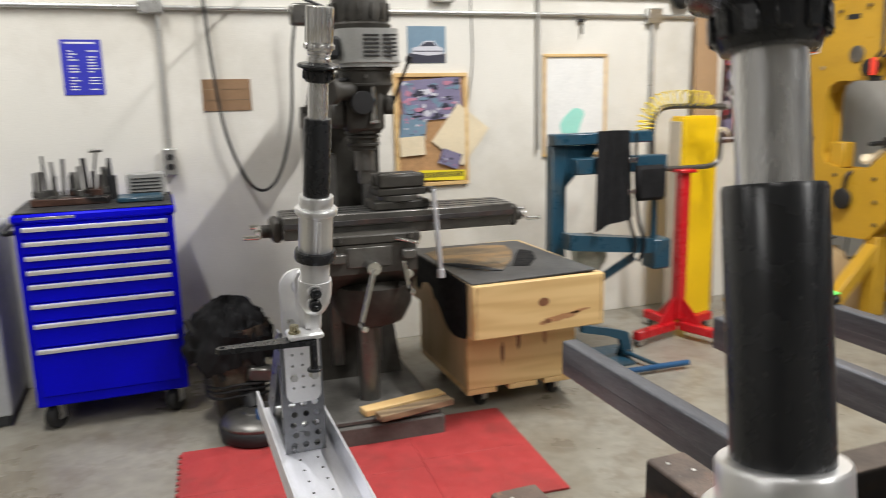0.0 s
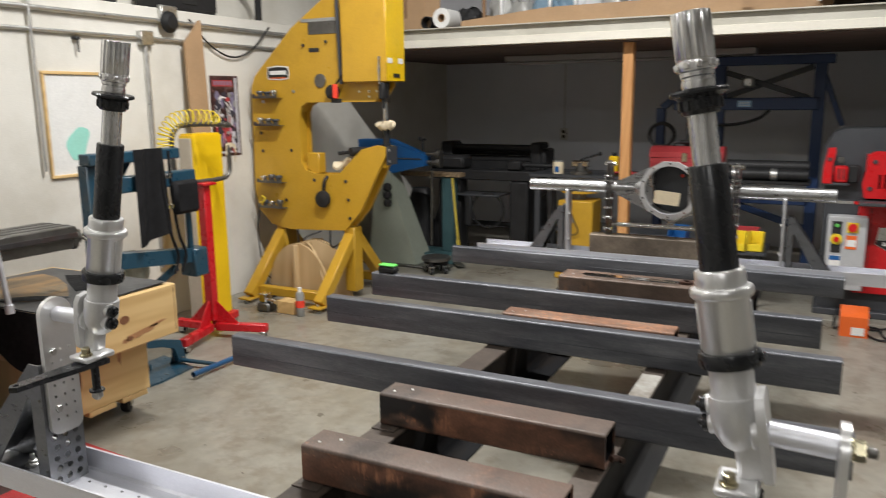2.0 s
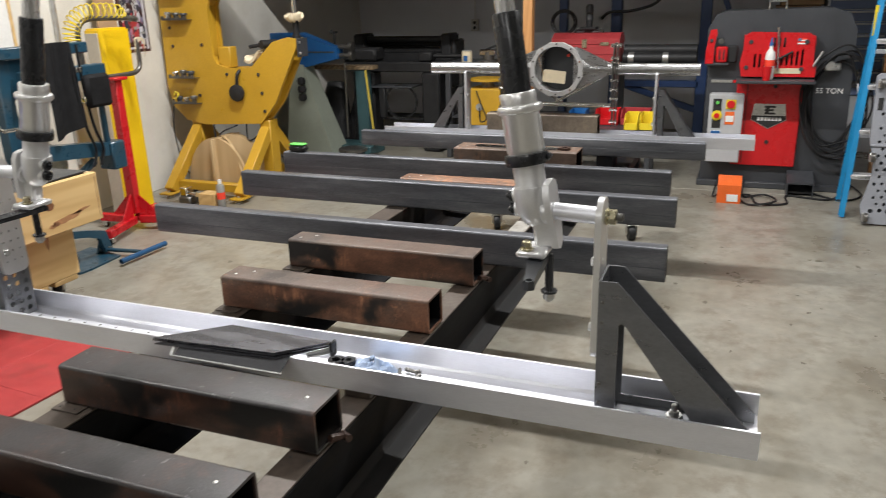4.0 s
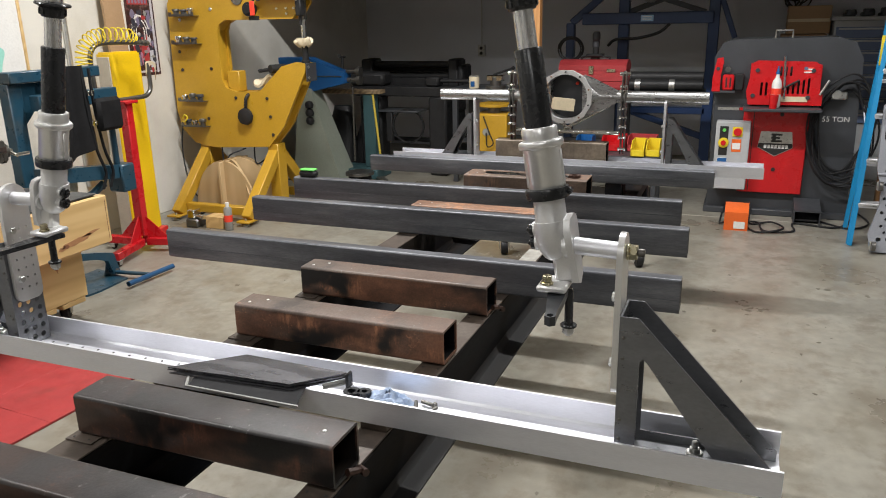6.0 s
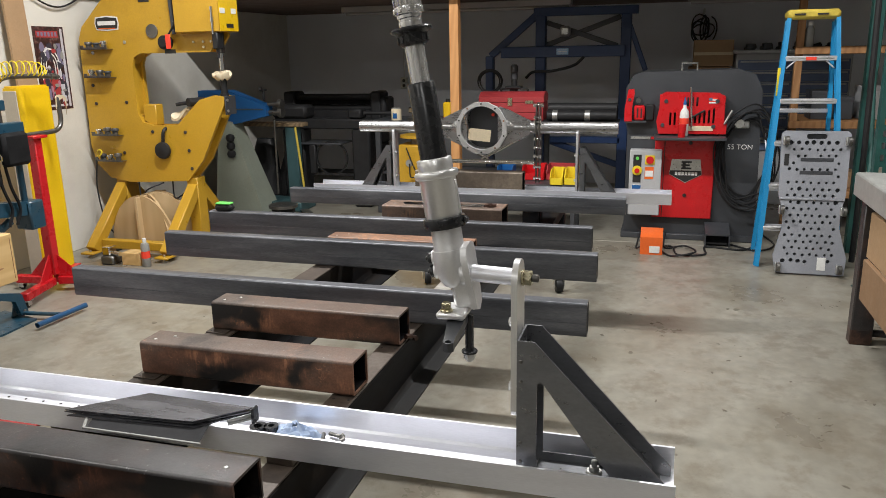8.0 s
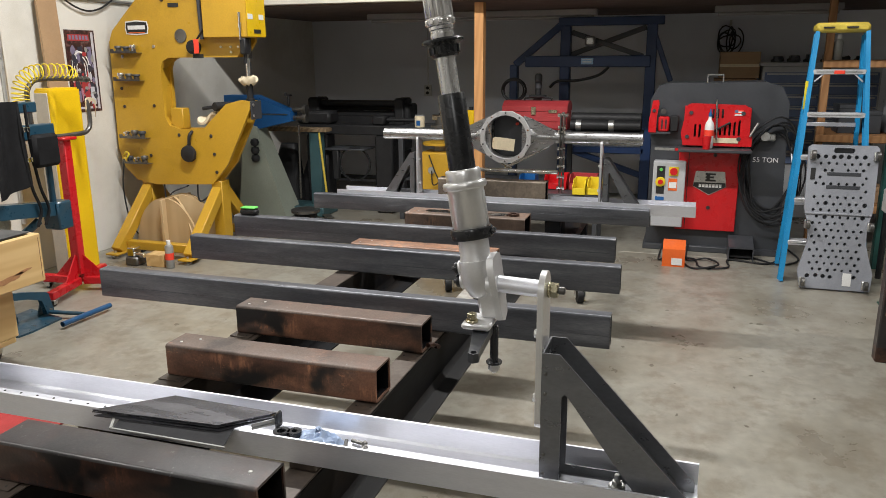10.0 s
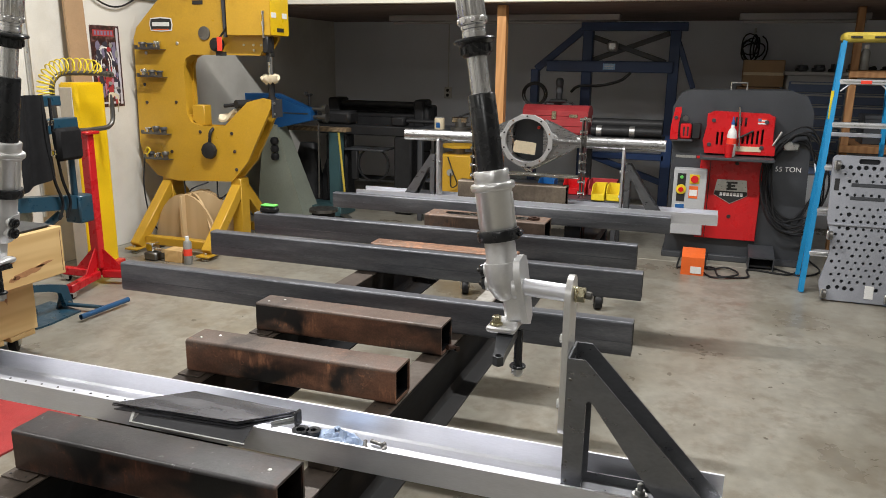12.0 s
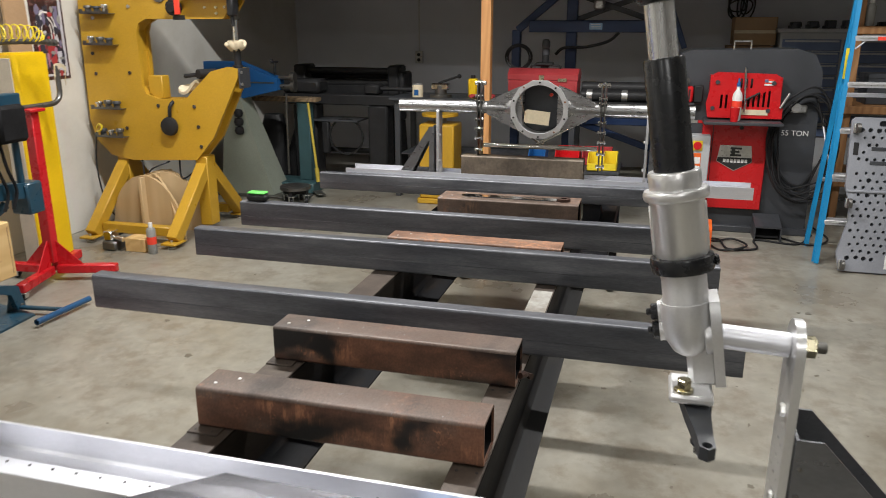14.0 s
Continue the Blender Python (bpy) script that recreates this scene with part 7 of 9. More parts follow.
# die racks
for z in (1.685, 1.46, 0.985, 0.77):
    teeth = [(4.32, z - 0.034), (4.575, z - 0.034), (4.575, z - 0.004), (4.545, z - 0.004), (4.54, z - 0.02), (4.485, z - 0.02), (4.48, z - 0.004), (4.465, z - 0.004), (4.46, z - 0.02), (4.405, z - 0.02), (4.4, z - 0.004), (4.385, z - 0.004), (4.38, z - 0.02), (4.345, z - 0.02), (4.34, z - 0.004), (4.32, z - 0.004)]
    r = part("die_rack", Geo().prism([teeth], HX0 - 0.078, HX0 - 0.074, "x").box(HX0 - 0.075, HX0 - 0.001, 4.32, 4.575, z - 0.038, z - 0.034, 0.001), M["ways"], hm, "grey notched bracket with round dies")
    for k in range(3):
        y, lift = 4.37 + 0.076 * k, 0.006 * ((k + round(z * 10)) % 3)
        at = Matrix.Translation((HX0 - 0.04, y, z - 0.033))
        d = obj("die", Geo().lathe([(0.018, 0), (0.022, 0.002), (0.022, 0.034), (0.031, 0.036), (0.031, 0.046 + lift), (0.029, 0.05 + lift), (0.02, 0.05 + lift), (0.018, 0.046 + lift)], at, 20), M[("chrome", "charcoal", "ways")[(k + round(z * 7)) % 3]])
        d.data.transform(top_matrix(hm).inverted())
        d.parent = r
for y, z in ((4.56, 1.36), (4.55, 1.21), (3.72, 0.98), (3.7, 0.83), (3.69, 0.68), (4.03, 0.98), (4.52, 1.62), (4.2, 1.7), (4.25, 1.22), (4.33, 0.8)):
    part("bolt", Geo().cyl((HX0 - 0.008, y, z), (HX0, y, z), 0.014, n=10), M["rust_dark"] if z < 1.5 else M["zinc"], hm)
for y, z in ((3.86, 2.08), (4.08, 2.06)):
    part("cap_screw", Geo().cyl((HX0 - 0.018, y, z), (HX0 - 0.001, y, z), 0.012, n=12), M["rust_dark"], hm)
part("cover_plate", Geo().box(HX0 - 0.006, HX0 - 0.001, 3.76, 4.1, 2.235, 2.262, 0.002), M["mill_light"], hm, "thin pale steel strip")
part("cord_loop", Geo().sweep(smooth_path([(HX0 - 0.05, 4.57, 0.8), (HX0 - 0.06, 4.54, 0.83), (HX0 - 0.075, 4.5, 0.815), (HX0 - 0.082, 4.52, 0.78), (HX0 - 0.06, 4.56, 0.775)], 6), 0.007, 8), M["hose_yellow"], hm, "short loop of yellow cord")
part("grey_dial", Geo().cyl((HX0 - 0.01, 3.93, 1.78), (HX0, 3.93, 1.78), 0.055, n=28), M["ways"], hm, "round grey cover")
part("knob", Geo().cyl((HX0 - 0.05, 3.8, 1.69), (HX0, 3.8, 1.69), 0.055, n=24).cyl((HX0 - 0.065, 3.8, 1.69), (HX0 - 0.05, 3.8, 1.69), 0.035, n=20), M["black"], hm, "black turn knob")
part("lever", Geo().cyl((HX0 - 0.04, 3.78, 1.72), (HX0 - 0.05, 3.68, 1.83), 0.008).cyl((HX0 - 0.05, 3.68, 1.83), (HX0 - 0.052, 3.665, 1.845), 0.016), M["black"], hm)
part("red_tag", Geo().box(HX0 - 0.075, HX0 - 0.068, 3.72, 3.765, 1.64, 1.75, 0.002), M["tag_red"], hm, "red plastic tag")
part("slot_handle", Geo().box(HX0 - 0.004, HX0 - 0.001, 3.75, 4.03, 2.14, 2.24, 0.003), M["ways"], hm)
for y, z, w in ((3.98, 2.02, 0.1), (3.78, 1.62, 0.1)):
    part("plate_label", Geo().box(HX0 - 0.0035, HX0 - 0.001, y - w / 2, y + w / 2, z - 0.016, z + 0.016, 0.0005), M["ink"], hm)
part("push_rod", Geo().cyl((HX0 - 0.03, 3.71, 1.75), (HX0 - 0.03, 3.73, 2.4), 0.016), M["charcoal"], hm)
part("ear_muffs", Geo().lathe([(0.03, 0), (0.066, 0.012), (0.072, 0.036), (0.04, 0.062)], Matrix.Translation((HX0 - 0.062, 3.93, 0.83)) @ pose(0, 0, 0, 0, 90, 0), 20).sweep(smooth_path([(HX0 - 0.02, 3.93, 0.89), (HX0 - 0.03, 3.91, 0.98), (HX0 + 0.02, 3.9, 1.02)], 5), 0.014), M["black"], hm, "black ear muffs hanging on the throat")
part("throat_block", Geo().box(4.5, 4.6, 4.0, 4.12, 1.03, 1.2, 0.006), M["yellow"], hm)
def gloves(u, v):
    return (4.48 + 0.13 * u, 3.66 + 0.18 * v + 0.02 * math.sin(u * 9), 1.105 + 0.05 * (1 - v) + 0.03 * math.sin(u * 5 + v * 6))
single("work_gloves", Geo().grid(gloves, 14, 12, 0.02), M["cream"], "pair of pale work gloves on the lower jaw", "gloves")
single("hammer_head", Geo().cyl((4.46, 3.66, 1.22), (4.6, 3.6, 1.22), 0.035).cyl((4.5, 3.8, 1.2), (4.52, 3.65, 1.22), 0.015), M["black"], "black tool lying on the lower jaw", "hand tool")
# legs
def beam(p, q, w, mname, name, parent, label=""):
    p, q = Vector(p), Vector(q)
    d = q - p
    m = Matrix.Translation(p) @ d.to_track_quat("Z", "X").to_matrix().to_4x4()
    return part(name, Geo().box(-w / 2, w / 2, -w / 2, w / 2, 0, d.length, 0.006, m), M[mname], parent, label)
for y in (3.72, 4.42):
    part("leg_post", Geo().box(4.49, 4.61, y - 0.05, y + 0.05, 0.06, 0.6, 0.005), M["yellow"], hm)
    for x in (4.05, 5.02):
        beam((x, y, 0.05), (4.52 if x < 4.5 else 4.58, y, 0.52), 0.09, "yellow", "leg", hm)
        part("foot_pad", Geo().box(x - 0.08, x + 0.06, y - 0.06, y + 0.06, 0.03, 0.045, 0.003), M["yellow"], hm)
        part("level_foot", Geo().cyl((x - 0.03, y, 0), (x - 0.03, y, 0.012), 0.03).cyl((x - 0.03, y, 0.012), (x - 0.03, y, 0.06), 0.01), M["zinc"], hm)
part("stretcher", Geo().box(4.1, 4.17, 3.77, 4.37, 0.06, 0.13, 0.006), M["yellow"], hm)
part("stretcher", Geo().box(4.9, 4.97, 3.77, 4.37, 0.06, 0.13, 0.006), M["yellow"], hm)
for k, pts in enumerate(([(4.5, 4.25, 0.58), (4.45, 4.2, 0.4), (4.4, 4.1, 0.5), (4.5, 4.0, 0.55)], [(4.4, 4.56, 0.77), (4.38, 4.58, 0.5), (4.4, 4.55, 0.2), (4.5, 4.5, 0.02)], [(4.55, 3.95, 0.57), (4.5, 3.9, 0.42), (4.6, 3.8, 0.5)])):
    single("machine_cable", Geo().sweep(smooth_path(pts, 6), 0.007, 6), M["black"], "thin black cable under the yellow machine", "cable", "machine cables")
# plywood buck
bk = thing("plywood_buck", (4.42, 4.07, 0), "half-round plywood buck with upright ribs", "buck")
half = [(0.34 * math.cos(radians(a)), 0.46 * math.sin(radians(a)) + 0.02) for a in range(0, 181, 12)]
for k, (a, ox) in enumerate(((84, -0.10), (62, 0.0), (112, 0.08), (90, 0.16))):
    m = Matrix.Translation((4.36 + ox, 4.07, 0.0)) @ pose(0, 0, 0, 0, 0, a)
    part("rib", Geo().prism([half + [(-0.34, 0.0), (0.34, 0.0)]], -0.009, 0.009, "y", m), M["ply"], bk)
part("spine", Geo().box(4.2, 4.6, 4.06, 4.085, 0, 0.47, 0.002), M["ply"], bk)
# small things on the floor in front
single("wood_block", Geo().box(3.87, 3.99, 3.83, 4.0, 0, 0.1, 0.004), M["pine"], "small pine block on the floor", "wood block")
can = thing("spray_can", (3.88, 3.78, 0), "grey spray can with an orange band", "spray can")
part("body", Geo().lathe([(0.03, 0), (0.033, 0.004), (0.033, 0.17), (0.026, 0.186), (0.014, 0.19)], Matrix.Translation((3.88, 3.78, 0)), 24), M["mill_light"], can)
part("band", Geo().lathe([(0.0335, 0.07), (0.0336, 0.075), (0.0336, 0.12), (0.0335, 0.125)], Matrix.Translation((3.88, 3.78, 0)), 24), M["tag_red"], can)
part("cap", Geo().cyl((3.88, 3.78, 0.19), (3.88, 3.78, 0.225), 0.015), M["paper"], can)
vz = thing("small_vise", (3.9, 4.12, 0), "small grey clamp vise lying on the floor", "vise")
part("body", Geo().box(3.84, 3.96, 4.06, 4.18, 0.0, 0.07, 0.012), M["ways"], vz)
part("screw", Geo().cyl((3.86, 4.0, 0.09), (3.92, 4.2, 0.09), 0.018).box(3.86, 3.95, 4.1, 4.17, 0.07, 0.14, 0.008), M["chrome"], vz)
single("foot_pedal", Geo().box(4.2, 4.32, 4.32, 4.45, 0.0, 0.05, 0.012).box(4.19, 4.3, 4.3, 4.44, 0.052, 0.075, 0.008), M["black"], "black foot pedal on the floor", "foot pedal")

# ---- things under the mezzanine ----
# blue-headed forming machine on a pale pedestal
fmh = thing("bead_roller", (5.95, 4.1, 0), "blue forming machine head on a pale green pedestal", "bead roller")
part("pedestal", Geo().add([(5.78, 3.80, 0), (5.78, 4.36, 0), (6.12, 4.36, 0), (6.12, 3.80, 0), (5.84, 4.13, 0.93), (5.84, 4.27, 0.96), (6.04, 4.27, 0.96), (6.04, 4.13, 0.93)], [(0, 1, 5, 4), (1, 2, 6, 5), (2, 3, 7, 6), (3, 0, 4, 7), (4, 5, 6, 7), (0, 1, 2, 3)]), M["greenped"], fmh, "tapered pale green pedestal")
part("foot_plate", Geo().box(5.72, 6.18, 3.7, 4.4, 0.0, 0.02, 0.004), M["ways"], fmh)
head = [(4.5, 1.24), (4.16, 1.24), (3.75, 1.09), (3.75, 0.99), (4.1, 0.91), (4.5, 0.92)]
part("head", Geo().prism([head], 5.87, 6.01, "x"), M["blue_head"], fmh, "tapered blue head")
part("head_line", Geo().box(5.864, 5.869, 3.78, 4.4, 1.05, 1.062, 0.001), M["ways"], fmh)
for z in (1.02, 1.1):
    part("roller_shaft", Geo().cyl((5.94, 3.62, z), (5.94, 3.76, z), 0.022).cyl((5.94, 3.6, z), (5.94, 3.64, z), 0.05), M["ways"], fmh)
part("crank", Geo().cyl((5.94, 3.8, 1.13), (5.94, 3.8, 1.24), 0.012).cyl((5.88, 3.8, 1.24), (6.0, 3.8, 1.24), 0.01).cyl((5.88, 3.8, 1.24), (5.88, 3.8, 1.27), 0.016), M["black"], fmh)
for z in (0.62, 0.7, 0.78):
    part("die_knob", Geo().lathe([(0.01, -0.04), (0.035, -0.03), (0.045, 0), (0.035, 0.03), (0.01, 0.04)], Matrix.Translation((5.78, 4.12, z)), 16), M["black"], fmh)
part("lever", Geo().cyl((5.9, 3.68, 0.95), (5.95, 3.72, 0.2), 0.01), M["ways"], fmh)
# dark bags leaning behind
def bag(cx, cy, w, h, seed):
    def fn(u, v):
        a = u * 2 * math.pi
        r = w * (1 - 0.55 * v ** 1.5) * (1 + 0.15 * noise.noise(Vector((math.cos(a) * 1.7, math.sin(a) * 1.7, v * 2 + seed))))
        return (cx + r * math.cos(a) * 0.6 + 0.12 * v, cy + r * math.sin(a), h * v)
    return Geo().grid(fn, 24, 10)
for cx, cy, w, h, s in ((6.5, 4.2, 0.22, 0.68, 1), (6.6, 3.9, 0.2, 0.6, 4)):
    single("black_bag", bag(cx, cy, w, h, s), M["black"], "slumped black plastic bag against the wall", "bag", "black bags")

# slip roll
sr = thing("slip_roll", (6.85, 3.45, 0), "dark long slip roll on a steel stand", "slip roll")
for y0, y1 in ((3.86, 4.0), (2.86, 2.98)):
    part("end_frame", Geo().box(6.72, 6.98, y0, y1, 0.62, 1.18, 0.02), M["black"], sr)
    part("stand_leg", Geo().prism([[(y0 - 0.03, 0.0), (y1 + 0.03, 0.0), (y1 - 0.01, 0.62), (y0 + 0.01, 0.62)]], 6.74, 6.96, "x"), M["black"], sr)
for x, z, r in ((6.8, 1.12, 0.035), (6.9, 1.07, 0.035), (6.82, 1.0, 0.04)):
    part("roll", Geo().cyl((x, 2.98, z), (x, 3.86, z), r, n=22), M["black"], sr)
part("tie_plate", Geo().box(6.74, 6.78, 2.98, 3.86, 0.86, 0.98, 0.004), M["black"], sr)
part("lower_tie", Geo().cyl((6.85, 2.95, 0.3), (6.85, 3.9, 0.3), 0.025), M["black"], sr)
part("gear_cover", Geo().box(6.7, 6.99, 2.80, 2.86, 0.86, 1.12, 0.02), M["black"], sr)
part("hand_crank", Geo().cyl((6.85, 2.8, 0.95), (6.85, 2.72, 0.95), 0.018).cyl((6.85, 2.73, 0.95), (6.7, 2.73, 0.8), 0.012), M["ways"], sr)
# dark lathe-like machine in front of it
lt = thing("metal_lathe", (6.45, 3.3, 0), "dark old machine with a hand wheel and tray", "lathe")
part("bed", Geo().box(6.36, 6.56, 2.75, 3.95, 0.82, 0.92, 0.01), M["black"], lt)
part("head", Geo().box(6.34, 6.58, 3.55, 3.95, 0.92, 1.06, 0.03), M["black"], lt)
part("tailstock", Geo().box(6.38, 6.54, 2.95, 3.1, 0.92, 1.02, 0.02).cyl((6.46, 2.6, 0.975), (6.46, 2.95, 0.975), 0.02), M["black"], lt)
part("tray", Geo().box(6.3, 6.62, 3.15, 3.72, 0.66, 0.68, 0.004), M["charcoal"], lt)
part("belt_wheel", Geo().lathe([(0.165, -0.012), (0.18, -0.012), (0.18, 0.012), (0.165, 0.012)], Matrix.Translation((6.34, 3.28, 0.52)) @ pose(0, 0, 0, 0, 90, 0), 36, closed=True), M["black"], lt)
part("pedestal", Geo().box(6.36, 6.56, 2.86, 3.06, 0.0, 0.82, 0.02), M["black"], lt)
part("pedestal", Geo().box(6.36, 6.56, 3.6, 3.85, 0.0, 0.82, 0.02), M["black"], lt)
part("hanging_arm", Geo().box(6.3, 6.36, 3.45, 3.52, 0.35, 0.66, 0.01), M["black"], lt)
# teal bench frame
tb = thing("teal_bench", (6.2, 3.8, 0), "pale teal steel bench frame with a foot plate", "bench frame")
part("post", Geo().box(6.16, 6.26, 3.58, 3.71, 0.1, 0.86, 0.006), M["tealpale"], tb)
part("post", Geo().box(6.16, 6.26, 4.4, 4.5, 0.1, 0.86, 0.006), M["tealpale"], tb)
part("base_plate", Geo().box(6.0, 6.35, 3.5, 4.52, 0.0, 0.10, 0.008), M["tealpale"], tb)
part("top_rail", Geo().box(6.14, 6.28, 3.5, 4.5, 0.86, 0.9, 0.005), M["dirty_wood"], tb)
single("level_rod", Geo().cyl((6.08, 3.48, 0.12), (6.1, 3.56, 0.86), 0.012).cyl((6.08, 3.48, 0.105), (6.0835, 3.494, 0.24), 0.02), M["cap_yellow"], "thin rod with a yellow grip leaning on the bench", "rod")
t = thing("steel_offcuts", (5.9, 3.55, 0), "flat dark steel offcuts lying on the floor", "offcuts")
for k, (x, y, a) in enumerate(((5.85, 3.5, 10), (5.75, 3.62, -25), (5.95, 3.42, 40))):
    part("plate", Geo().box(-0.1, 0.1, -0.04, 0.04, 0.0, 0.01, 0.002, Matrix.Translation((x, y, 0.011 * k)) @ pose(0, 0, 0, 0, 0, a)), M["ways"], t)
stl = thing("shop_stool", (5.62, 3.5, 0), "low round dark shop stool on casters", "stool")
part("seat", Geo().cyl((5.62, 3.5, 0.13), (5.62, 3.5, 0.16), 0.14, n=28), M["ways"], stl)
part("spider", Geo().box(5.5, 5.74, 3.48, 3.52, 0.08, 0.13, 0.006).box(5.6, 5.64, 3.38, 3.62, 0.082, 0.128, 0.006), M["black"], stl)
for x, y in ((5.52, 3.5), (5.72, 3.5), (5.62, 3.4), (5.62, 3.6)):
    caster(stl, x, y, 0.028, 0.08, 40)

# yellow pedestal grinder
yg = thing("pedestal_grinder", (6.05, 2.2, 0), "yellow steel pedestal cabinet with a small machine on top", "pedestal")
part("cabinet", Geo().box(5.9, 6.2, 2.08, 2.4, 0.05, 0.72, 0.012), M["yellow"], yg)
part("base", Geo().box(5.89, 6.21, 2.06, 2.42, 0.0, 0.05, 0.008), M["yellow"], yg)
part("cap", Geo().cyl((6.07, 2.25, 0.78), (6.07, 2.25, 0.805), 0.165, n=28), M["yellow"], yg, "yellow round cap")
part("neck", Geo().cyl((6.07, 2.25, 0.72), (6.07, 2.25, 0.78), 0.06), M["mill_light"], yg)
part("dial", Geo().cyl((5.893, 2.28, 0.55), (5.9, 2.28, 0.55), 0.035), M["mill_light"], yg)
single("cord", Geo().sweep(smooth_path([(5.88, 2.3, 0.7), (5.87, 2.24, 0.55), (5.87, 2.2, 0.45), (5.87, 2.26, 0.42), (5.87, 2.27, 0.55)], 6), 0.006, 6), M["black"], "short looped black cord on the yellow pedestal", "cord")
t = thing("steel_table", (6.35, 2.0, 0), "dark steel work table holding small machines", "work table")
part("tabletop", Geo().box(6.1, 6.7, 1.0, 2.75, 0.9, 0.93, 0.004), M["charcoal"], t)
for x in (6.14, 6.62):
    for y in (1.05, 2.66):
        part("leg", Geo().box(x, x + 0.05, y, y + 0.05, 0, 0.9, 0.004), M["charcoal"], t)
part("shelf", Geo().box(6.15, 6.65, 1.1, 2.65, 0.4, 0.42, 0.004), M["charcoal"], t)
t = thing("paint_jar", (6.2, 2.5, 0.93), "small cream paint can with a blue label", "can")
part("can", Geo().lathe([(0.04, 0.93), (0.05, 0.932), (0.05, 1.035), (0.048, 1.04), (0.04, 1.042)], Matrix.Translation((6.2, 2.5, 0)), 22), M["cream"], t)
part("label", Geo().box(6.146, 6.149, 2.478, 2.518, 0.95, 1.0, 0.001), M["blue_head"], t)
part("lid", Geo().cyl((6.2, 2.5, 1.042), (6.2, 2.5, 1.05), 0.047), M["mill_light"], t)
t = thing("bench_vise", (6.2, 2.28, 0.93), "small bright bench vise with a ball handle", "vise")
part("base", Geo().cyl((6.2, 2.28, 0.93), (6.2, 2.28, 0.96), 0.1).cyl((6.2, 2.28, 0.96), (6.2, 2.28, 1.04), 0.055), M["ways"], t)
part("head", Geo().box(6.15, 6.25, 2.2, 2.36, 1.0, 1.06, 0.01), M["chrome"], t)
part("lever", Geo().cyl((6.2, 2.3, 1.06), (6.18, 2.12, 1.12), 0.01).lathe([(0.004, -0.02), (0.018, -0.01), (0.02, 0), (0.018, 0.01), (0.004, 0.02)], Matrix.Translation((6.18, 2.1, 1.125)), 14), M["black"], t)
t = thing("yellow_bottle", (6.3, 2.0, 0.93), "small yellow oil bottle on the table", "bottle")
part("body", Geo().box(6.26, 6.34, 1.96, 2.04, 0.93, 1.1, 0.012), M["yellow_hi"], t)
part("cap", Geo().cyl((6.3, 2.0, 1.1), (6.3, 2.0, 1.13), 0.02), M["black"], t)
single("red_rag", Geo().grid(lambda u, v: (6.12 + 0.1 * v, 1.78 + 0.22 * u, 0.935 + 0.03 * abs(math.sin(u * 7 + v * 4))), 14, 8, 0.006), M["red_tool"], "crumpled red shop rag on the table", "rag")

# red tool box
rt = thing("red_tool_box", (6.3, 1.35, 0.93), "red steel tool box with a lid clasp and drawers", "tool box")
part("body", Geo().box(6.2, 6.5, 1.05, 1.66, 0.932, 1.1, 0.006), M["red_tool"], rt)
part("lid", Geo().prism([[(6.2, 1.103), (6.5, 1.103), (6.5, 1.15), (6.42, 1.195), (6.28, 1.195), (6.2, 1.15)]], 1.045, 1.665, "y"), M["red_tool"], rt)
for z in (0.975, 1.035):
    part("drawer", Geo().box(6.193, 6.2, 1.07, 1.64, z - 0.026, z + 0.026, 0.003), M["red_tool"], rt)
part("clasp", Geo().box(6.188, 6.198, 1.34, 1.385, 1.07, 1.145, 0.003), M["brass"], rt)
part("badge", Geo().box(6.191, 6.196, 1.14, 1.22, 1.09, 1.12, 0.002), M["brass"], rt)
part("handle", Geo().sweep(smooth_path([(6.35, 1.22, 1.195), (6.35, 1.24, 1.22), (6.35, 1.46, 1.22), (6.35, 1.48, 1.195)], 5), 0.009), M["black"], rt)
# small fan-shaped motor and coiled lead on top
dm = thing("bench_motor", (6.4, 1.36, 1.195), "small black motor unit standing on the tool box", "motor")
part("base", Geo().box(6.33, 6.47, 1.29, 1.44, 1.222, 1.245, 0.005), M["black"], dm)
part("feet", Geo().box(6.36, 6.44, 1.33, 1.4, 1.196, 1.222, 0.004), M["black"], dm)
part("stem", Geo().cyl((6.4, 1.36, 1.245), (6.4, 1.36, 1.32), 0.03), M["black"], dm)
part("head", Geo().lathe([(0.02, 1.3), (0.034, 1.31), (0.034, 1.36), (0.028, 1.365), (0.036, 1.375), (0.036, 1.425), (0.024, 1.445), (0.01, 1.447)], Matrix.Translation((6.4, 1.36, 0)), 24), M["charcoal"], dm)
coil = [(6.5 + 0.01 * math.sin(a * 0.7), 1.62 + (0.11 + 0.012 * math.sin(a * 0.31)) * math.cos(a), 1.285 + (0.105 + 0.01 * math.cos(a * 0.23)) * math.sin(a)) for a in [i * 0.3 for i in range(90)]]
single("cable_coil", Geo().sweep(coil, 0.007, 6), M["black"], "coil of black cable hung above the red box", "cable coil")

# black tubes and rags on a shelf beside the box
t = thing("roll_tray", (6.3, 0.7, 0.89), "shelf of dark pipe rolls with taped ends", "pipe rolls")
part("shelf", Geo().box(6.2, 6.55, 0.36, 1.035, 0.9, 0.925, 0.004), M["black"], t)
for k, (x, z) in enumerate(((6.28, 0.975), (6.4, 0.975), (6.34, 1.04))):
    part("pipe", Geo().cyl((x, 0.38, z), (x, 1.02, z), 0.05, n=20), M["black"], t)
for y in (0.62, 0.92):
    part("tape", Geo().cyl((6.28, y, 0.975), (6.28, y + 0.05, 0.975), 0.0515, n=20), M["zinc"], t)
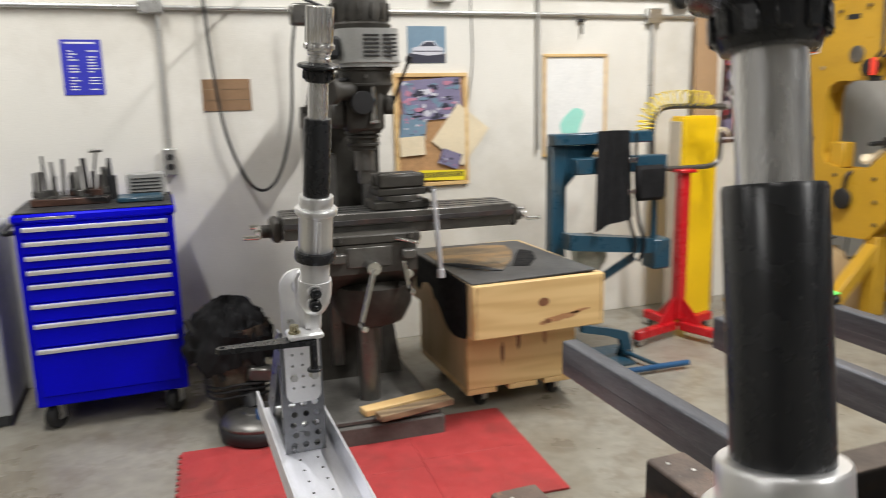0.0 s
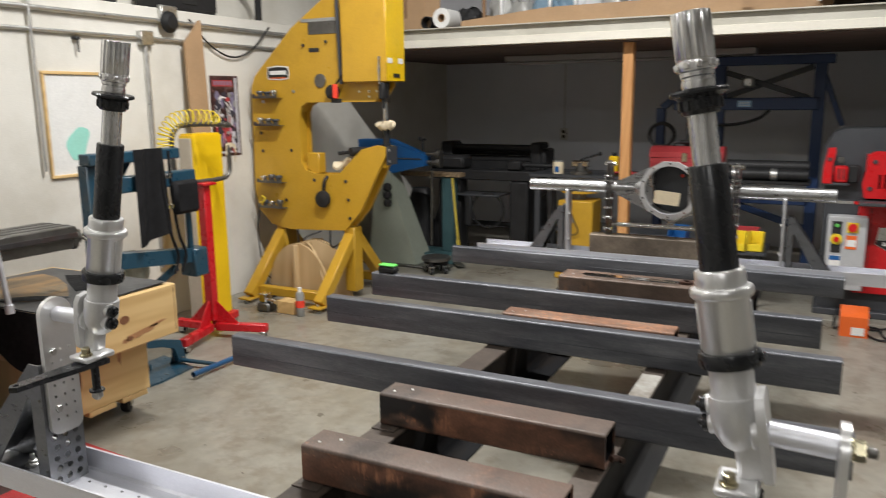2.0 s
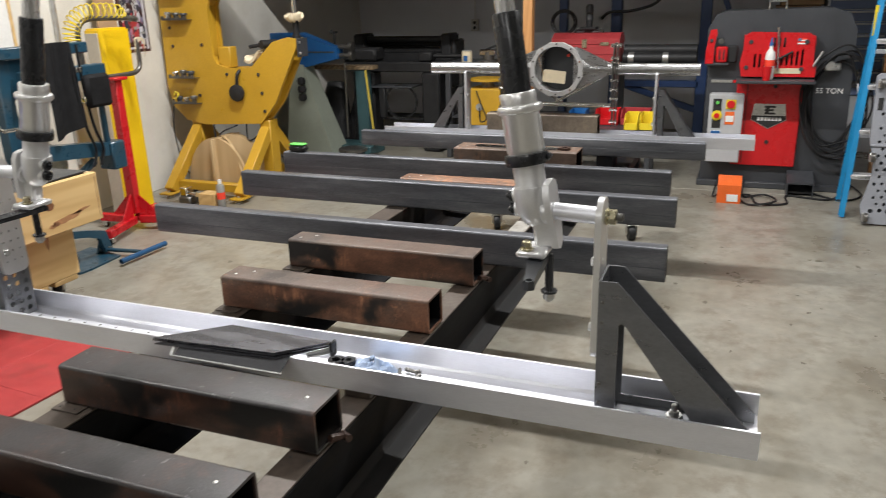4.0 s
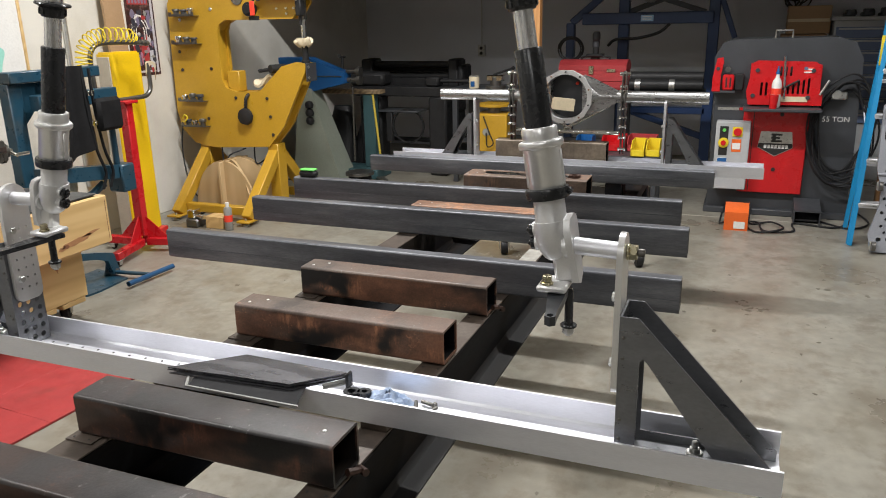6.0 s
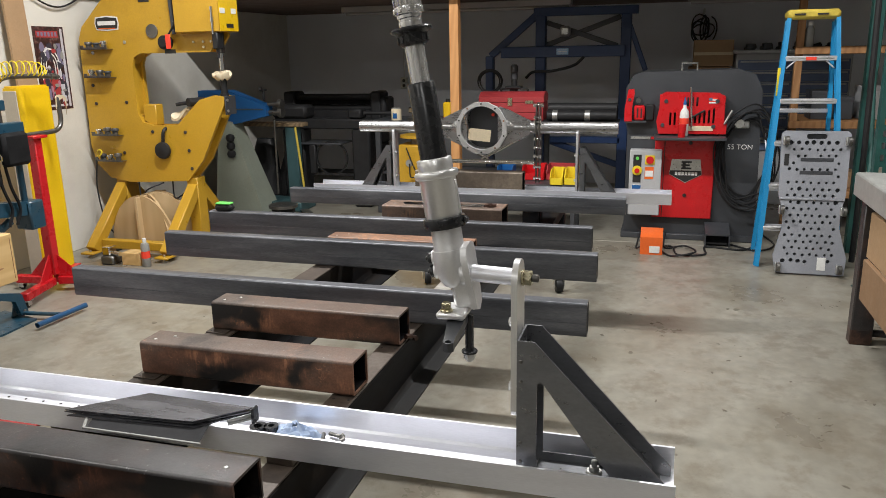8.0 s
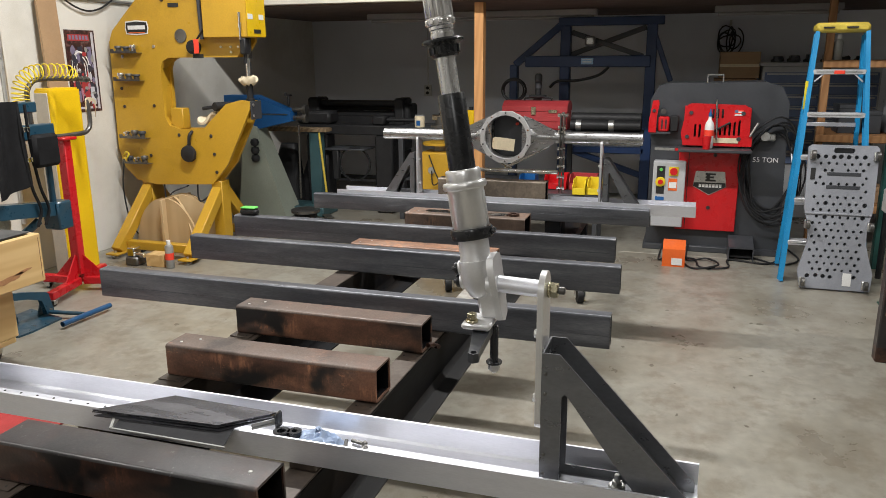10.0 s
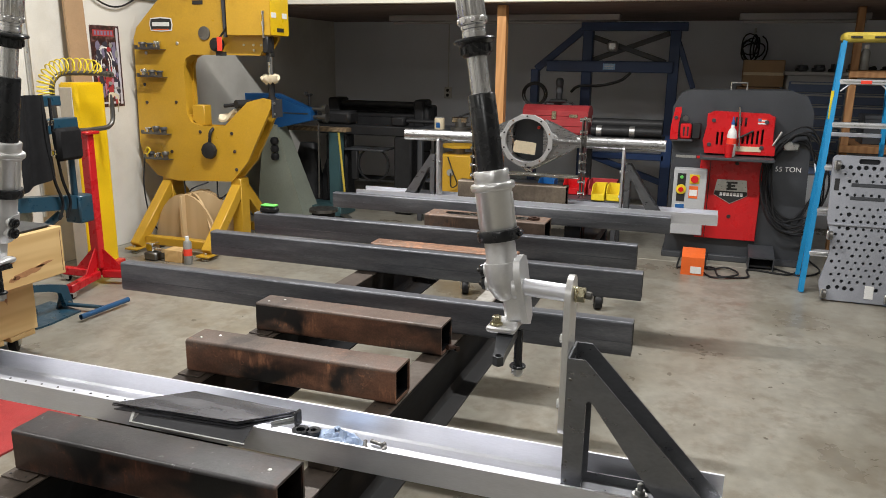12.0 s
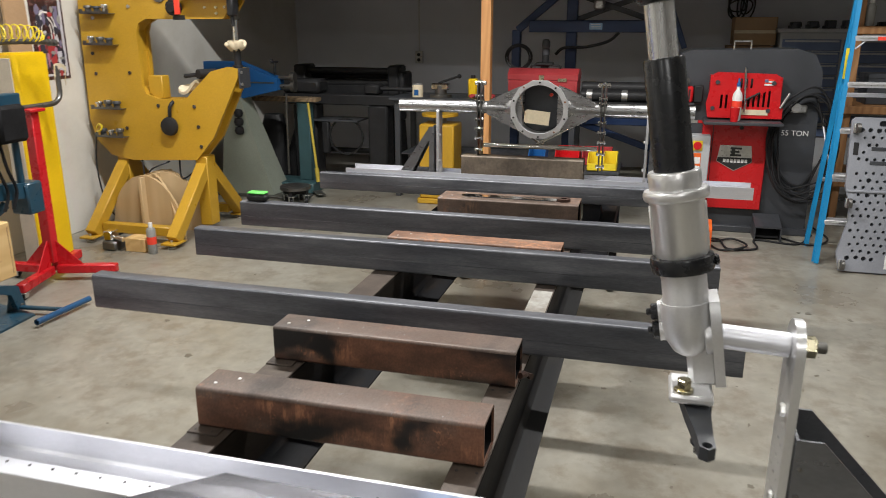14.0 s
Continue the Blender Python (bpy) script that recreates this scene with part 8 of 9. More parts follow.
# blue rack
rk = thing("blue_rack", (7.0, 0.95, 0), "tall dark blue steel A-frame rack", "rack")
for y in (1.2, 0.36):
    part("post", Geo().box(6.94, 7.06, y - 0.05, y + 0.05, 0, 1.95, 0.006), M["blue_rack"], rk)
part("top_beam", Geo().box(6.93, 7.07, 0.25, 1.27, 1.9, 1.98, 0.006), M["blue_rack"], rk)
part("cross_beam", Geo().box(6.9, 7.0, 0.36, 1.6, 1.5, 1.61, 0.006), M["blue_rack"], rk)
beam((7.0, 1.24, 1.92), (7.0, 1.72, 1.52), 0.07, "blue_rack", "slope", rk)
part("outer_post", Geo().box(6.95, 7.05, 1.69, 1.77, 0, 1.52, 0.006), M["blue_rack"], rk)
beam((7.05, 1.15, 1.62), (7.05, 0.42, 1.88), 0.05, "charcoal", "brace", rk)
beam((7.04, 0.44, 1.6), (7.04, 1.15, 1.84), 0.05, "charcoal", "brace", rk)
beam((6.98, 0.33, 1.8), (6.98, 0.16, 1.36), 0.05, "blue_rack", "strut", rk)
part("low_rail", Geo().box(6.94, 7.06, 0.38, 1.15, 0.64, 0.7, 0.005), M["blue_rack"], rk)
beam((7.0, 1.12, 0.66), (7.0, 0.4, 0.42), 0.06, "blue_rack", "low_brace", rk)
part("label_plate", Geo().box(6.892, 6.899, 0.91, 1.03, 1.525, 1.585, 0.001), mat("pale_blue_label", (0.3, 0.5, 0.72), 0.5), rk)
for z in (1.54, 1.555, 1.57):
    part("label_line", Geo().box(6.889, 6.8915, 0.925, 1.015, z - 0.003, z + 0.003, 0.0005), M["paper"], rk)
part("hoist", Geo().box(6.88, 7.0, 0.9, 1.0, 1.7, 1.8, 0.02), M["zinc"], rk)
single("rack_cable", Geo().sweep(smooth_path([(6.85, 0.75, 1.5), (6.84, 0.85, 1.42), (6.84, 1.05, 1.37), (6.85, 1.25, 1.36), (6.86, 1.33, 1.3)], 6), 0.014, 8), M["black"], "black cable drooping from the blue rack", "cable")
# parts bins on a low cart
cart = thing("bin_cart", (5.7, 1.0, 0), "low dark cart holding colour parts bins", "cart")
part("deck", Geo().box(5.5, 5.95, 0.62, 1.5, 0.42, 0.45, 0.004), M["charcoal"], cart)
for x in (5.53, 5.88):
    for y in (0.66, 1.43):
        part("leg", Geo().box(x, x + 0.04, y, y + 0.04, 0, 0.42, 0.003), M["charcoal"], cart)
def bin_box(x, y, w, mname, label):
    t = thing("parts_bin", (x, y, 0.45), label, "bin", "parts bins")
    part("bin_base", Geo().box(x - 0.1, x + 0.1, y - w / 2, y + w / 2, 0.451, 0.458, 0.002), M[mname], t)
    for s in (-1, 1):
        part("bin_side", Geo().prism([[(x - 0.11, 0.458), (x + 0.1, 0.458), (x + 0.1, 0.58), (x - 0.05, 0.58), (x - 0.12, 0.52)]], y + s * (w / 2 - 0.004) - 0.003, y + s * (w / 2 - 0.004) + 0.003, "y"), M[mname], t)
    part("bin_front", Geo().box(x - 0.112, x - 0.106, y - w / 2 + 0.008, y + w / 2 - 0.008, 0.455, 0.51, 0.002), M[mname], t)
    part("bin_back", Geo().box(x + 0.1, x + 0.105, y - w / 2, y + w / 2, 0.455, 0.58, 0.002), M[mname], t)
for x, y, w, mn, lab in ((5.72, 1.3, 0.14, "blue_head", "small blue plastic parts bin"), (5.82, 1.06, 0.2, "red", "red plastic parts bin"), (5.84, 0.82, 0.24, "red_tool", "dull red plastic parts bin"), (5.6, 0.82, 0.11, "hose_yellow", "small yellow plastic parts bin"), (5.62, 0.7, 0.11, "hose_yellow", "small yellow plastic parts bin")):
    bin_box(x, y, w, mn, lab)

# ironworker
iw = thing("ironworker", (5.85, -0.25, 0), "charcoal hydraulic ironworker with red guards", "ironworker")
IX = 5.62
body = [(0.25, 0.05), (0.25, 0.9), (0.27, 1.0), (0.275, 1.25), (0.22, 1.36), (0.15, 1.385), (-0.6, 1.4), (-0.72, 1.36), (-0.78, 1.24), (-0.8, 0.4), (-0.8, 0.05)]
part("body", Geo().prism([body], IX, IX + 0.42, "x"), M["charcoal"], iw, "charcoal painted frame")
part("base", Geo().box(IX - 0.04, IX + 0.5, -0.82, 0.27, 0.0, 0.05, 0.006), M["charcoal"], iw)
part("front_door", Geo().box(IX - 0.045, IX - 0.001, -0.455, 0.02, 0.19, 0.855, 0.005), M["red"], iw, "red front door")
part("door_edge", Geo().box(IX - 0.048, IX - 0.0455, -0.062, -0.056, 0.2, 0.84, 0.0005), M["ink"], iw)
part("shelf", Geo().box(IX - 0.28, IX - 0.001, -0.52, 0.03, 0.862, 0.885, 0.004), M["charcoal"], iw)
guard = [(0.0, 0.9), (0.02, 1.0), (-0.02, 1.22), (-0.05, 1.235), (-0.45, 1.225), (-0.49, 1.2), (-0.5, 1.0), (-0.52, 0.98), (-0.52, 0.9)]
slots = []
for k in range(5):
    y = -0.27 - 0.035 * k
    slots.append([(y, 0.985), (y - 0.016, 0.985), (y - 0.016, 1.06 + 0.012 * k), (y, 1.05 + 0.012 * k)])
for k in range(2):
    y = -0.08 - 0.035 * k
    slots.append([(y, 0.97), (y - 0.016, 0.97), (y - 0.016, 1.07), (y, 1.07)])
for k in range(3):
    y = -0.21 - 0.035 * k
    slots.append([(y, 1.12), (y - 0.016, 1.12), (y - 0.016, 1.19), (y, 1.19)])
part("guard", Geo().prism([guard] + slots, IX - 0.12, IX - 0.112, "x"), M["red"], iw, "red slotted guard")
part("guard_side", Geo().box(IX - 0.112, IX - 0.001, -0.03, 0.0, 0.9, 1.21, 0.003), M["red"], iw)
part("guard_side", Geo().box(IX - 0.112, IX - 0.001, -0.5, -0.47, 0.9, 1.2, 0.003), M["red"], iw)
part("guard_back", Geo().box(IX - 0.03, IX - 0.001, -0.47, -0.03, 0.9, 1.2, 0.003), M["ink"], iw)
for y, z in ((-0.05, 1.16), (-0.44, 1.16), (-0.42, 0.96), (-0.03, 0.97)):
    part("guard_bolt", Geo().cyl((IX - 0.13, y, z), (IX - 0.12, y, z), 0.016, n=10), M["charcoal"], iw)
part("punch_rod", Geo().cyl((IX - 0.14, -0.255, 0.95), (IX - 0.14, -0.235, 1.27), 0.009), M["chrome"], iw)
part("gauge_bar", Geo().cyl((IX - 0.14, -0.16, 0.98), (IX - 0.14, -0.35, 1.09), 0.008), M["black"], iw)
part("lever", Geo().cyl((IX - 0.13, -0.5, 0.98), (IX - 0.13, -0.555, 1.09), 0.009), M["zinc"], iw)
part("yellow_warning", Geo().box(IX - 0.1235, IX - 0.1205, -0.42, -0.22, 0.925, 0.965, 0.0005), M["cream"], iw)
for k, mn in enumerate(("paper", "tag_red", "paper", "tag_red")):
    part("flag_stripe", Geo().box(IX - 0.1235, IX - 0.1205, -0.44, -0.375, 1.142 + 0.011 * k, 1.153 + 0.011 * k, 0.0003), M[mn], iw)
part("flag_corner", Geo().box(IX - 0.1262, IX - 0.1237, -0.4, -0.375, 1.164, 1.186, 0.0003), M["navy"], iw)
# notcher on the other end
part("notcher", Geo().box(IX - 0.09, IX - 0.001, 0.1, 0.27, 0.98, 1.0, 0.004), M["charcoal"], iw)
part("notcher_guard", Geo().prism([[(0.275, 0.995), (0.275, 1.1), (0.25, 1.25), (0.205, 1.255), (0.2, 1.22), (0.215, 1.12), (0.215, 0.995)]], IX - 0.095, IX - 0.06, "x"), M["red"], iw, "red notcher guard")
part("notcher_box", Geo().box(IX - 0.09, IX - 0.03, 0.115, 0.2, 1.0, 1.125, 0.012), M["red"], iw, "small red slotted box")
for k in range(2):
    part("notcher_slot", Geo().box(IX - 0.0925, IX - 0.0905, 0.135 + 0.03 * k, 0.147 + 0.03 * k, 1.025, 1.1, 0.0005), M["ink"], iw)
part("notcher_block", Geo().box(IX - 0.07, IX - 0.001, 0.04, 0.112, 1.0, 1.13, 0.01), M["black"], iw)
part("notcher_bolt", Geo().cyl((IX - 0.11, 0.165, 1.165), (IX - 0.06, 0.165, 1.165), 0.022, n=10), M["ways"], iw)
part("guard_bolt", Geo().cyl((IX - 0.105, 0.238, 1.17), (IX - 0.095, 0.238, 1.17), 0.014, n=10), M["charcoal"], iw)

# badge as a plain shape
sh = [(-0.12, 0.685), (-0.345, 0.685), (-0.362, 0.56), (-0.233, 0.488), (-0.103, 0.56)]
part("badge", Geo().prism([sh], IX - 0.0485, IX - 0.0465, "x"), M["zinc"], iw, "grey shield badge on the door")
part("badge_band", Geo().prism([[(-0.11, 0.592), (-0.355, 0.592), (-0.36, 0.562), (-0.233, 0.495), (-0.105, 0.562)]], IX - 0.0505, IX - 0.049, "x"), M["ink"], iw)
for k in range(7):
    part("badge_bar", Geo().box(IX - 0.0525, IX - 0.0509, -0.15 - 0.026 * k - 0.02, -0.15 - 0.026 * k, 0.553, 0.58, 0.0003), M["paper"], iw)
for z, w in ((0.603, 0.045), (0.629, 0.03), (0.655, 0.045)):
    part("badge_stroke", Geo().box(IX - 0.0505, IX - 0.0489, -0.233 - w, -0.233 + 0.035, z, z + 0.015, 0.0003), M["ink"], iw)
part("badge_upright", Geo().box(IX - 0.0525, IX - 0.0508, -0.232, -0.206, 0.605, 0.668, 0.0003), M["ink"], iw)
part("name_strip", Geo().box(IX - 0.003, IX - 0.001, 0.06, 0.22, 0.84, 0.862, 0.0005), M["zinc"], iw)
part("name_strip_red", Geo().box(IX - 0.003, IX - 0.001, -0.01 + 0.0, 0.055, 0.84, 0.862, 0.0005), M["red"], iw)
for y, z in ((-0.26, 0.84), (-0.235, 0.405)):
    part("door_knob", Geo().cyl((IX - 0.055, y, z - 0.02), (IX - 0.045, y, z - 0.02), 0.015), M["ink"], iw)
# control box
part("control_box", Geo().box(IX - 0.15, IX - 0.02, -0.04, 0.215, 0.225, 0.765, 0.006), M["grey_box"], iw, "grey control enclosure")
cbx = IX - 0.15
part("switch_panel", Geo().box(cbx - 0.003, cbx - 0.0005, 0.12, 0.185, 0.5, 0.73, 0.0005), M["ink"], iw)
part("green_button", Geo().cyl((cbx - 0.015, 0.152, 0.7), (cbx - 0.003, 0.152, 0.7), 0.013), M["green_tape"], iw)
part("yellow_button", Geo().cyl((cbx - 0.012, 0.152, 0.6), (cbx - 0.003, 0.152, 0.6), 0.04, n=24), M["hose_yellow"], iw)
part("stop_button", Geo().cyl((cbx - 0.03, 0.152, 0.6), (cbx - 0.012, 0.152, 0.6), 0.02), M["red"], iw)
part("isolator_plate", Geo().box(cbx - 0.003, cbx - 0.0005, 0.015, 0.09, 0.65, 0.725, 0.0005), M["hose_yellow"], iw)
part("isolator", Geo().cyl((cbx - 0.02, 0.052, 0.688), (cbx - 0.003, 0.052, 0.688), 0.03), M["red"], iw)
part("orange_label", Geo().box(cbx - 0.003, cbx - 0.0005, 0.02, 0.09, 0.53, 0.63, 0.0005), M["orange"], iw)
part("white_label", Geo().box(cbx - 0.005, cbx - 0.0032, 0.025, 0.085, 0.55, 0.6, 0.0005), M["paper"], iw)
part("blue_label", Geo().box(cbx - 0.003, cbx - 0.0005, 0.115, 0.19, 0.39, 0.48, 0.0005), M["paper"], iw)
part("blue_strip", Geo().box(cbx - 0.005, cbx - 0.0032, 0.117, 0.188, 0.445, 0.478, 0.0005), M["blue_head"], iw)
lettering("sign_text", "55 TON", 0.056, Matrix.Translation((IX - 0.003, -0.643, 0.785)) @ Matrix(((0, 0, -1, 0), (-1, 0, 0, 0), (0, 1, 0, 0), (0, 0, 0, 1))), M["paper"], iw)
part("lift_eye", Geo().sweep([(IX + 0.1, -0.16, 1.385), (IX + 0.1, -0.16, 1.45), (IX + 0.1, -0.28, 1.45), (IX + 0.1, -0.28, 1.385)], 0.008), M["zinc"], iw)
part("rear_valve", Geo().box(IX - 0.05, IX - 0.001, -0.7, -0.58, 0.94, 1.0, 0.01).cyl((IX - 0.08, -0.62, 0.98), (IX - 0.05, -0.62, 0.98), 0.035), M["zinc"], iw)
sb = thing("squeeze_bottle", (IX - 0.165, -0.195, 0.885), "white squeeze bottle with a blue tip", "bottle")
sbm = Matrix.Translation((IX - 0.165, -0.195, 0.886))
part("body", Geo().lathe([(0.03, 0), (0.036, 0.01), (0.036, 0.17), (0.03, 0.2), (0.014, 0.225), (0.012, 0.25)], sbm, 24), M["paper"], sb)
part("nozzle", Geo().lathe([(0.014, 0.25), (0.014, 0.265), (0.006, 0.29), (0.005, 0.31)], sbm, 16), M["blue_head"], sb)
part("label", Geo().lathe([(0.0365, 0.1), (0.0368, 0.105), (0.0368, 0.14), (0.0365, 0.145)], sbm, 24), M["tag_red"], sb)
cp = thing("red_cup", (IX - 0.238, -0.18, 0.885), "red plastic cup in front of the bottle", "cup")
part("cup", Geo().lathe([(0.026, 0), (0.035, 0.1), (0.033, 0.1), (0.024, 0.004)], Matrix.Translation((IX - 0.238, -0.18, 0.886)), 24), M["red"], cp)
# coiled cable on the machine
rs = random.Random(4)
for k in range(7):
    r, ph, ph2 = 0.185 + 0.011 * k, rs.uniform(0, 6), rs.uniform(0, 6)
    pts = [(IX - 0.018 - 0.0145 * k, -0.70 + r * 0.92 * math.cos(a) + 0.018 * math.sin(3 * a + ph) + 0.02 * math.sin(2 * a + ph2), 0.69 + r * 1.68 * math.sin(a) - 0.03 * math.cos(2 * a + ph) + 0.015 * math.sin(4 * a + ph2)) for a in [i * 2 * math.pi / 48 for i in range(48)]]
    single("cable_loop", Geo().sweep(pts, 0.0072, 6, closed=True), M["black"], "loop of black cable hung on the charcoal machine", "cable", "hung cable loops")
# foot switches and leads
fp = thing("foot_switch", (5.15, 0.0, 0), "orange guarded foot switch on the floor", "foot switch")
part("guard", Geo().prism([[(5.04, 0.0), (5.26, 0.0), (5.26, 0.17), (5.16, 0.19), (5.04, 0.14)]], -0.08, 0.09, "y"), M["orange"], fp)
part("label", Geo().box(5.0365, 5.039, -0.06, 0.02, 0.015, 0.07, 0.0005), M["paper"], fp)
fp = thing("foot_switch", (5.48, -0.5, 0), "dark steel guarded foot switch on the floor", "foot switch")
part("guard_top", Geo().prism([[(5.36, 0.1), (5.6, 0.15), (5.6, 0.16), (5.36, 0.11)]], -0.6, -0.41, "y"), M["charcoal"], fp)
for y in (-0.6, -0.418):
    part("guard_side", Geo().prism([[(5.36, 0.0), (5.6, 0.0), (5.6, 0.15), (5.36, 0.1)]], y, y + 0.008, "y"), M["charcoal"], fp)
part("pedal", Geo().prism([[(5.4, 0.02), (5.58, 0.02), (5.58, 0.07), (5.4, 0.035)]], -0.585, -0.425, "y"), M["black"], fp)
for pts in ([(5.25, 0.02, 0.015), (5.3, -0.15, 0.01), (5.05, -0.2, 0.01), (5.1, -0.4, 0.01), (5.35, -0.42, 0.01), (5.3, -0.7, 0.01), (5.6, -0.85, 0.01)],
            [(5.6, 0.1, 0.06), (5.4, 0.12, 0.012), (5.2, 0.12, 0.012), (5.22, 0.06, 0.03)],
            [(5.2, -0.05, 0.012), (5.0, -0.15, 0.01), (5.08, -0.33, 0.03), (5.3, -0.25, 0.02), (5.25, -0.1, 0.01), (5.6, -0.1, 0.05)],
            [(5.46, -0.6, 0.012), (5.3, -0.8, 0.01), (5.5, -0.95, 0.01), (5.8, -0.9, 0.02)]):
    single("floor_lead", Geo().sweep(smooth_path(pts, 7), 0.0075, 6), M["black"], "black foot switch lead on the floor", "cable", "floor leads")

# step ladder
ld = thing("step_ladder", (5.3, -0.98, 0), "blue fibreglass step ladder with a yellow cap", "step ladder")
def rail(p, q, name, w=0.075, d=0.03):
    p, q = Vector(p), Vector(q)
    dd = q - p
    zz = dd.normalized()
    xx = Vector((1, 0, 0)) - zz * zz.x
    xx.normalize()
    yy = zz.cross(xx)
    m = Matrix((xx, yy, zz)).transposed().to_4x4()
    m.translation = p
    g = Geo().prism([[(-w / 2, -d / 2), (w / 2, -d / 2), (w / 2, d / 2), (w / 2 - 0.005, d / 2), (w / 2 - 0.005, -d / 2 + 0.005), (-w / 2 + 0.005, -d / 2 + 0.005), (-w / 2 + 0.005, d / 2), (-w / 2, d / 2)]], 0, dd.length, "z", m)
    return part(name, g, M["blue_ladder"], ld)
LT, LB, RTP, RB = -0.875, -0.75, -1.2, -1.29      # rail lines at the cap and on the floor
rail((4.87, LB, 0), (5.29, LT, 1.76), "front_rail")
rail((4.87, RB, 0), (5.29, RTP, 1.76), "front_rail")
rail((5.33, LB - 0.02, 0), (5.36, LT - 0.005, 1.74), "rear_rail", 0.05, 0.025)
rail((5.33, RB + 0.03, 0), (5.36, RTP + 0.005, 1.74), "rear_rail", 0.05, 0.025)
for k in range(1, 6):
    z = 0.3 * k
    x = 4.87 + 0.2386 * z
    yl, yr = LB + (LT - LB) * z / 1.76, RB + (RTP - RB) * z / 1.76
    part("step", Geo().box(x - 0.045, x + 0.05, yr + 0.008, yl - 0.008, z - 0.034, z, 0.003), M["towerlight"], ld, "pale aluminium tread")
    part("step_edge", Geo().box(x - 0.047, x - 0.0452, yr + 0.03, yl - 0.03, z - 0.02, z - 0.012, 0.0005), M["zinc"], ld)
    if k == 5:
        part("step_label", Geo().box(x - 0.0472, x - 0.0454, -1.07, -1.0, z - 0.03, z - 0.006, 0.0003), M["tag_red"], ld, "small red label")
        for y, s in ((yl - 0.02, -1), (yr + 0.02, 1)):
            part("step_brace", Geo().sweep([(x - 0.03, y, z - 0.085), (x - 0.03, y + s * 0.06, z - 0.03)], 0.006), M["alu"], ld)
for z in (0.5, 1.1):
    x = 5.33 + 0.017 * z
    part("rear_bar", Geo().box(x - 0.008, x + 0.008, RB + 0.03 + 0.037 * z, LB - 0.02 - 0.063 * z, z - 0.015, z + 0.015, 0.003), M["alu"], ld)
part("cap", Geo().box(5.24, 5.43, -1.213, -0.863, 1.757, 1.825, 0.02), M["cap_yellow"], ld, "yellow plastic top cap")
for y in (-0.935, -1.085):
    part("cap_slot", Geo().box(5.227, 5.2305, y - 0.045, y + 0.03, 1.785, 1.797, 0.0005), M["ink"], ld)
part("spreader", Geo().sweep([(5.05, -0.82, 0.75), (5.35, -0.85, 0.6), (5.62, -0.82, 0.9)], 0.007), M["alu"], ld)
part("warning_label", Geo().box(5.16, 5.163, -0.836, -0.816, 1.22, 1.42, 0.0005), M["hose_yellow"], ld)

# creeper leaning on the ladder
crp = thing("shop_creeper", (4.72, -1.07, 0), "grey moulded shop creeper with round holes, leaning upright", "creeper")
cm = Matrix.Translation((4.69, 0, 0.012)) @ pose(0, 0, 0, 0, 8, 0)
out = [(-0.86, 0.0), (-0.835, 0.12), (-0.86, 0.22), (-0.885, 0.33), (-0.88, 0.44), (-0.845, 0.56), (-0.84, 0.98), (-0.86, 1.0), (-1.26, 1.0), (-1.28, 0.98), (-1.275, 0.56), (-1.25, 0.44), (-1.25, 0.33), (-1.28, 0.22), (-1.31, 0.12), (-1.3, 0.0)]
holes = []
rs = random.Random(8)
for r in range(19):
    for c in range(8):
        y, z = -0.905 - 0.048 * c - (0.024 if r % 2 else 0), 0.09 + 0.046 * r
        if -1.24 < y < -0.9 and not (0.66 < z < 0.84 and -1.2 < y < -0.95 and (r in (13, 15))) and z < 0.94:
            big = 0.0155 if z in (0.09, 0.09 + 0.046 * 18) or (r in (9, 11) and c in (1, 6)) else 0.0105
            if rs.random() > 0.06:
                holes.append(circle(y + rs.uniform(-0.004, 0.004), z + rs.uniform(-0.004, 0.004), big * rs.uniform(0.85, 1.1), 10))
part("deck", Geo().prism([out, rounded(-1.13, -1.0, 0.945, 0.98, 0.015)] + holes, 0, 0.03, "x", cm), M["grey_plastic"], crp, "perforated grey deck")
# Dark sheet added behind the deck so that its holes look shaded.
part("backing", Geo().prism([[(y * 0.96 - 0.043, z * 0.97 + 0.015) for y, z in out]], 0.03, 0.034, "x", cm), M["charcoal"], crp, "dark sheet for the shade in the holes")
part("rib_panel", Geo().box(-0.008, -0.001, -1.27, -0.85, 0.52, 0.535, 0.003, cm), M["grey_plastic"], crp)
# Flat strips for the grooves, their recess shade put into the colour.
for z in (0.70, 0.79):
    part("slot", Geo().box(-0.0025, -0.0005, -1.18, -0.97, z, z + 0.024, 0.001, cm), M["charcoal"], crp, "charcoal strip for the shade in a moulded groove")
part("label", Geo().box(-0.003, -0.0005, -1.18, -1.125, 0.03, 0.12, 0.0005, cm), M["paper"], crp)
part("side_label", Geo().box(-0.003, -0.0005, -0.895, -0.865, 0.76, 0.84, 0.0005, cm), M["ink"], crp)
for y in (-0.87, -1.265):
    for z in (0.045, 0.45, 0.93):
        o = part("caster", Geo().box(-0.03, -0.001, y - 0.02, y + 0.02, z - 0.03, z + 0.03, 0.004, cm), M["zinc"], crp)
        w = obj("wheel", Geo().cyl(cm @ Vector((-0.045, y - 0.012, z)), cm @ Vector((-0.045, y + 0.012, z)), 0.032, n=20), M["ways"])
        w.data.transform(top_matrix(crp).inverted())
        w.parent = o

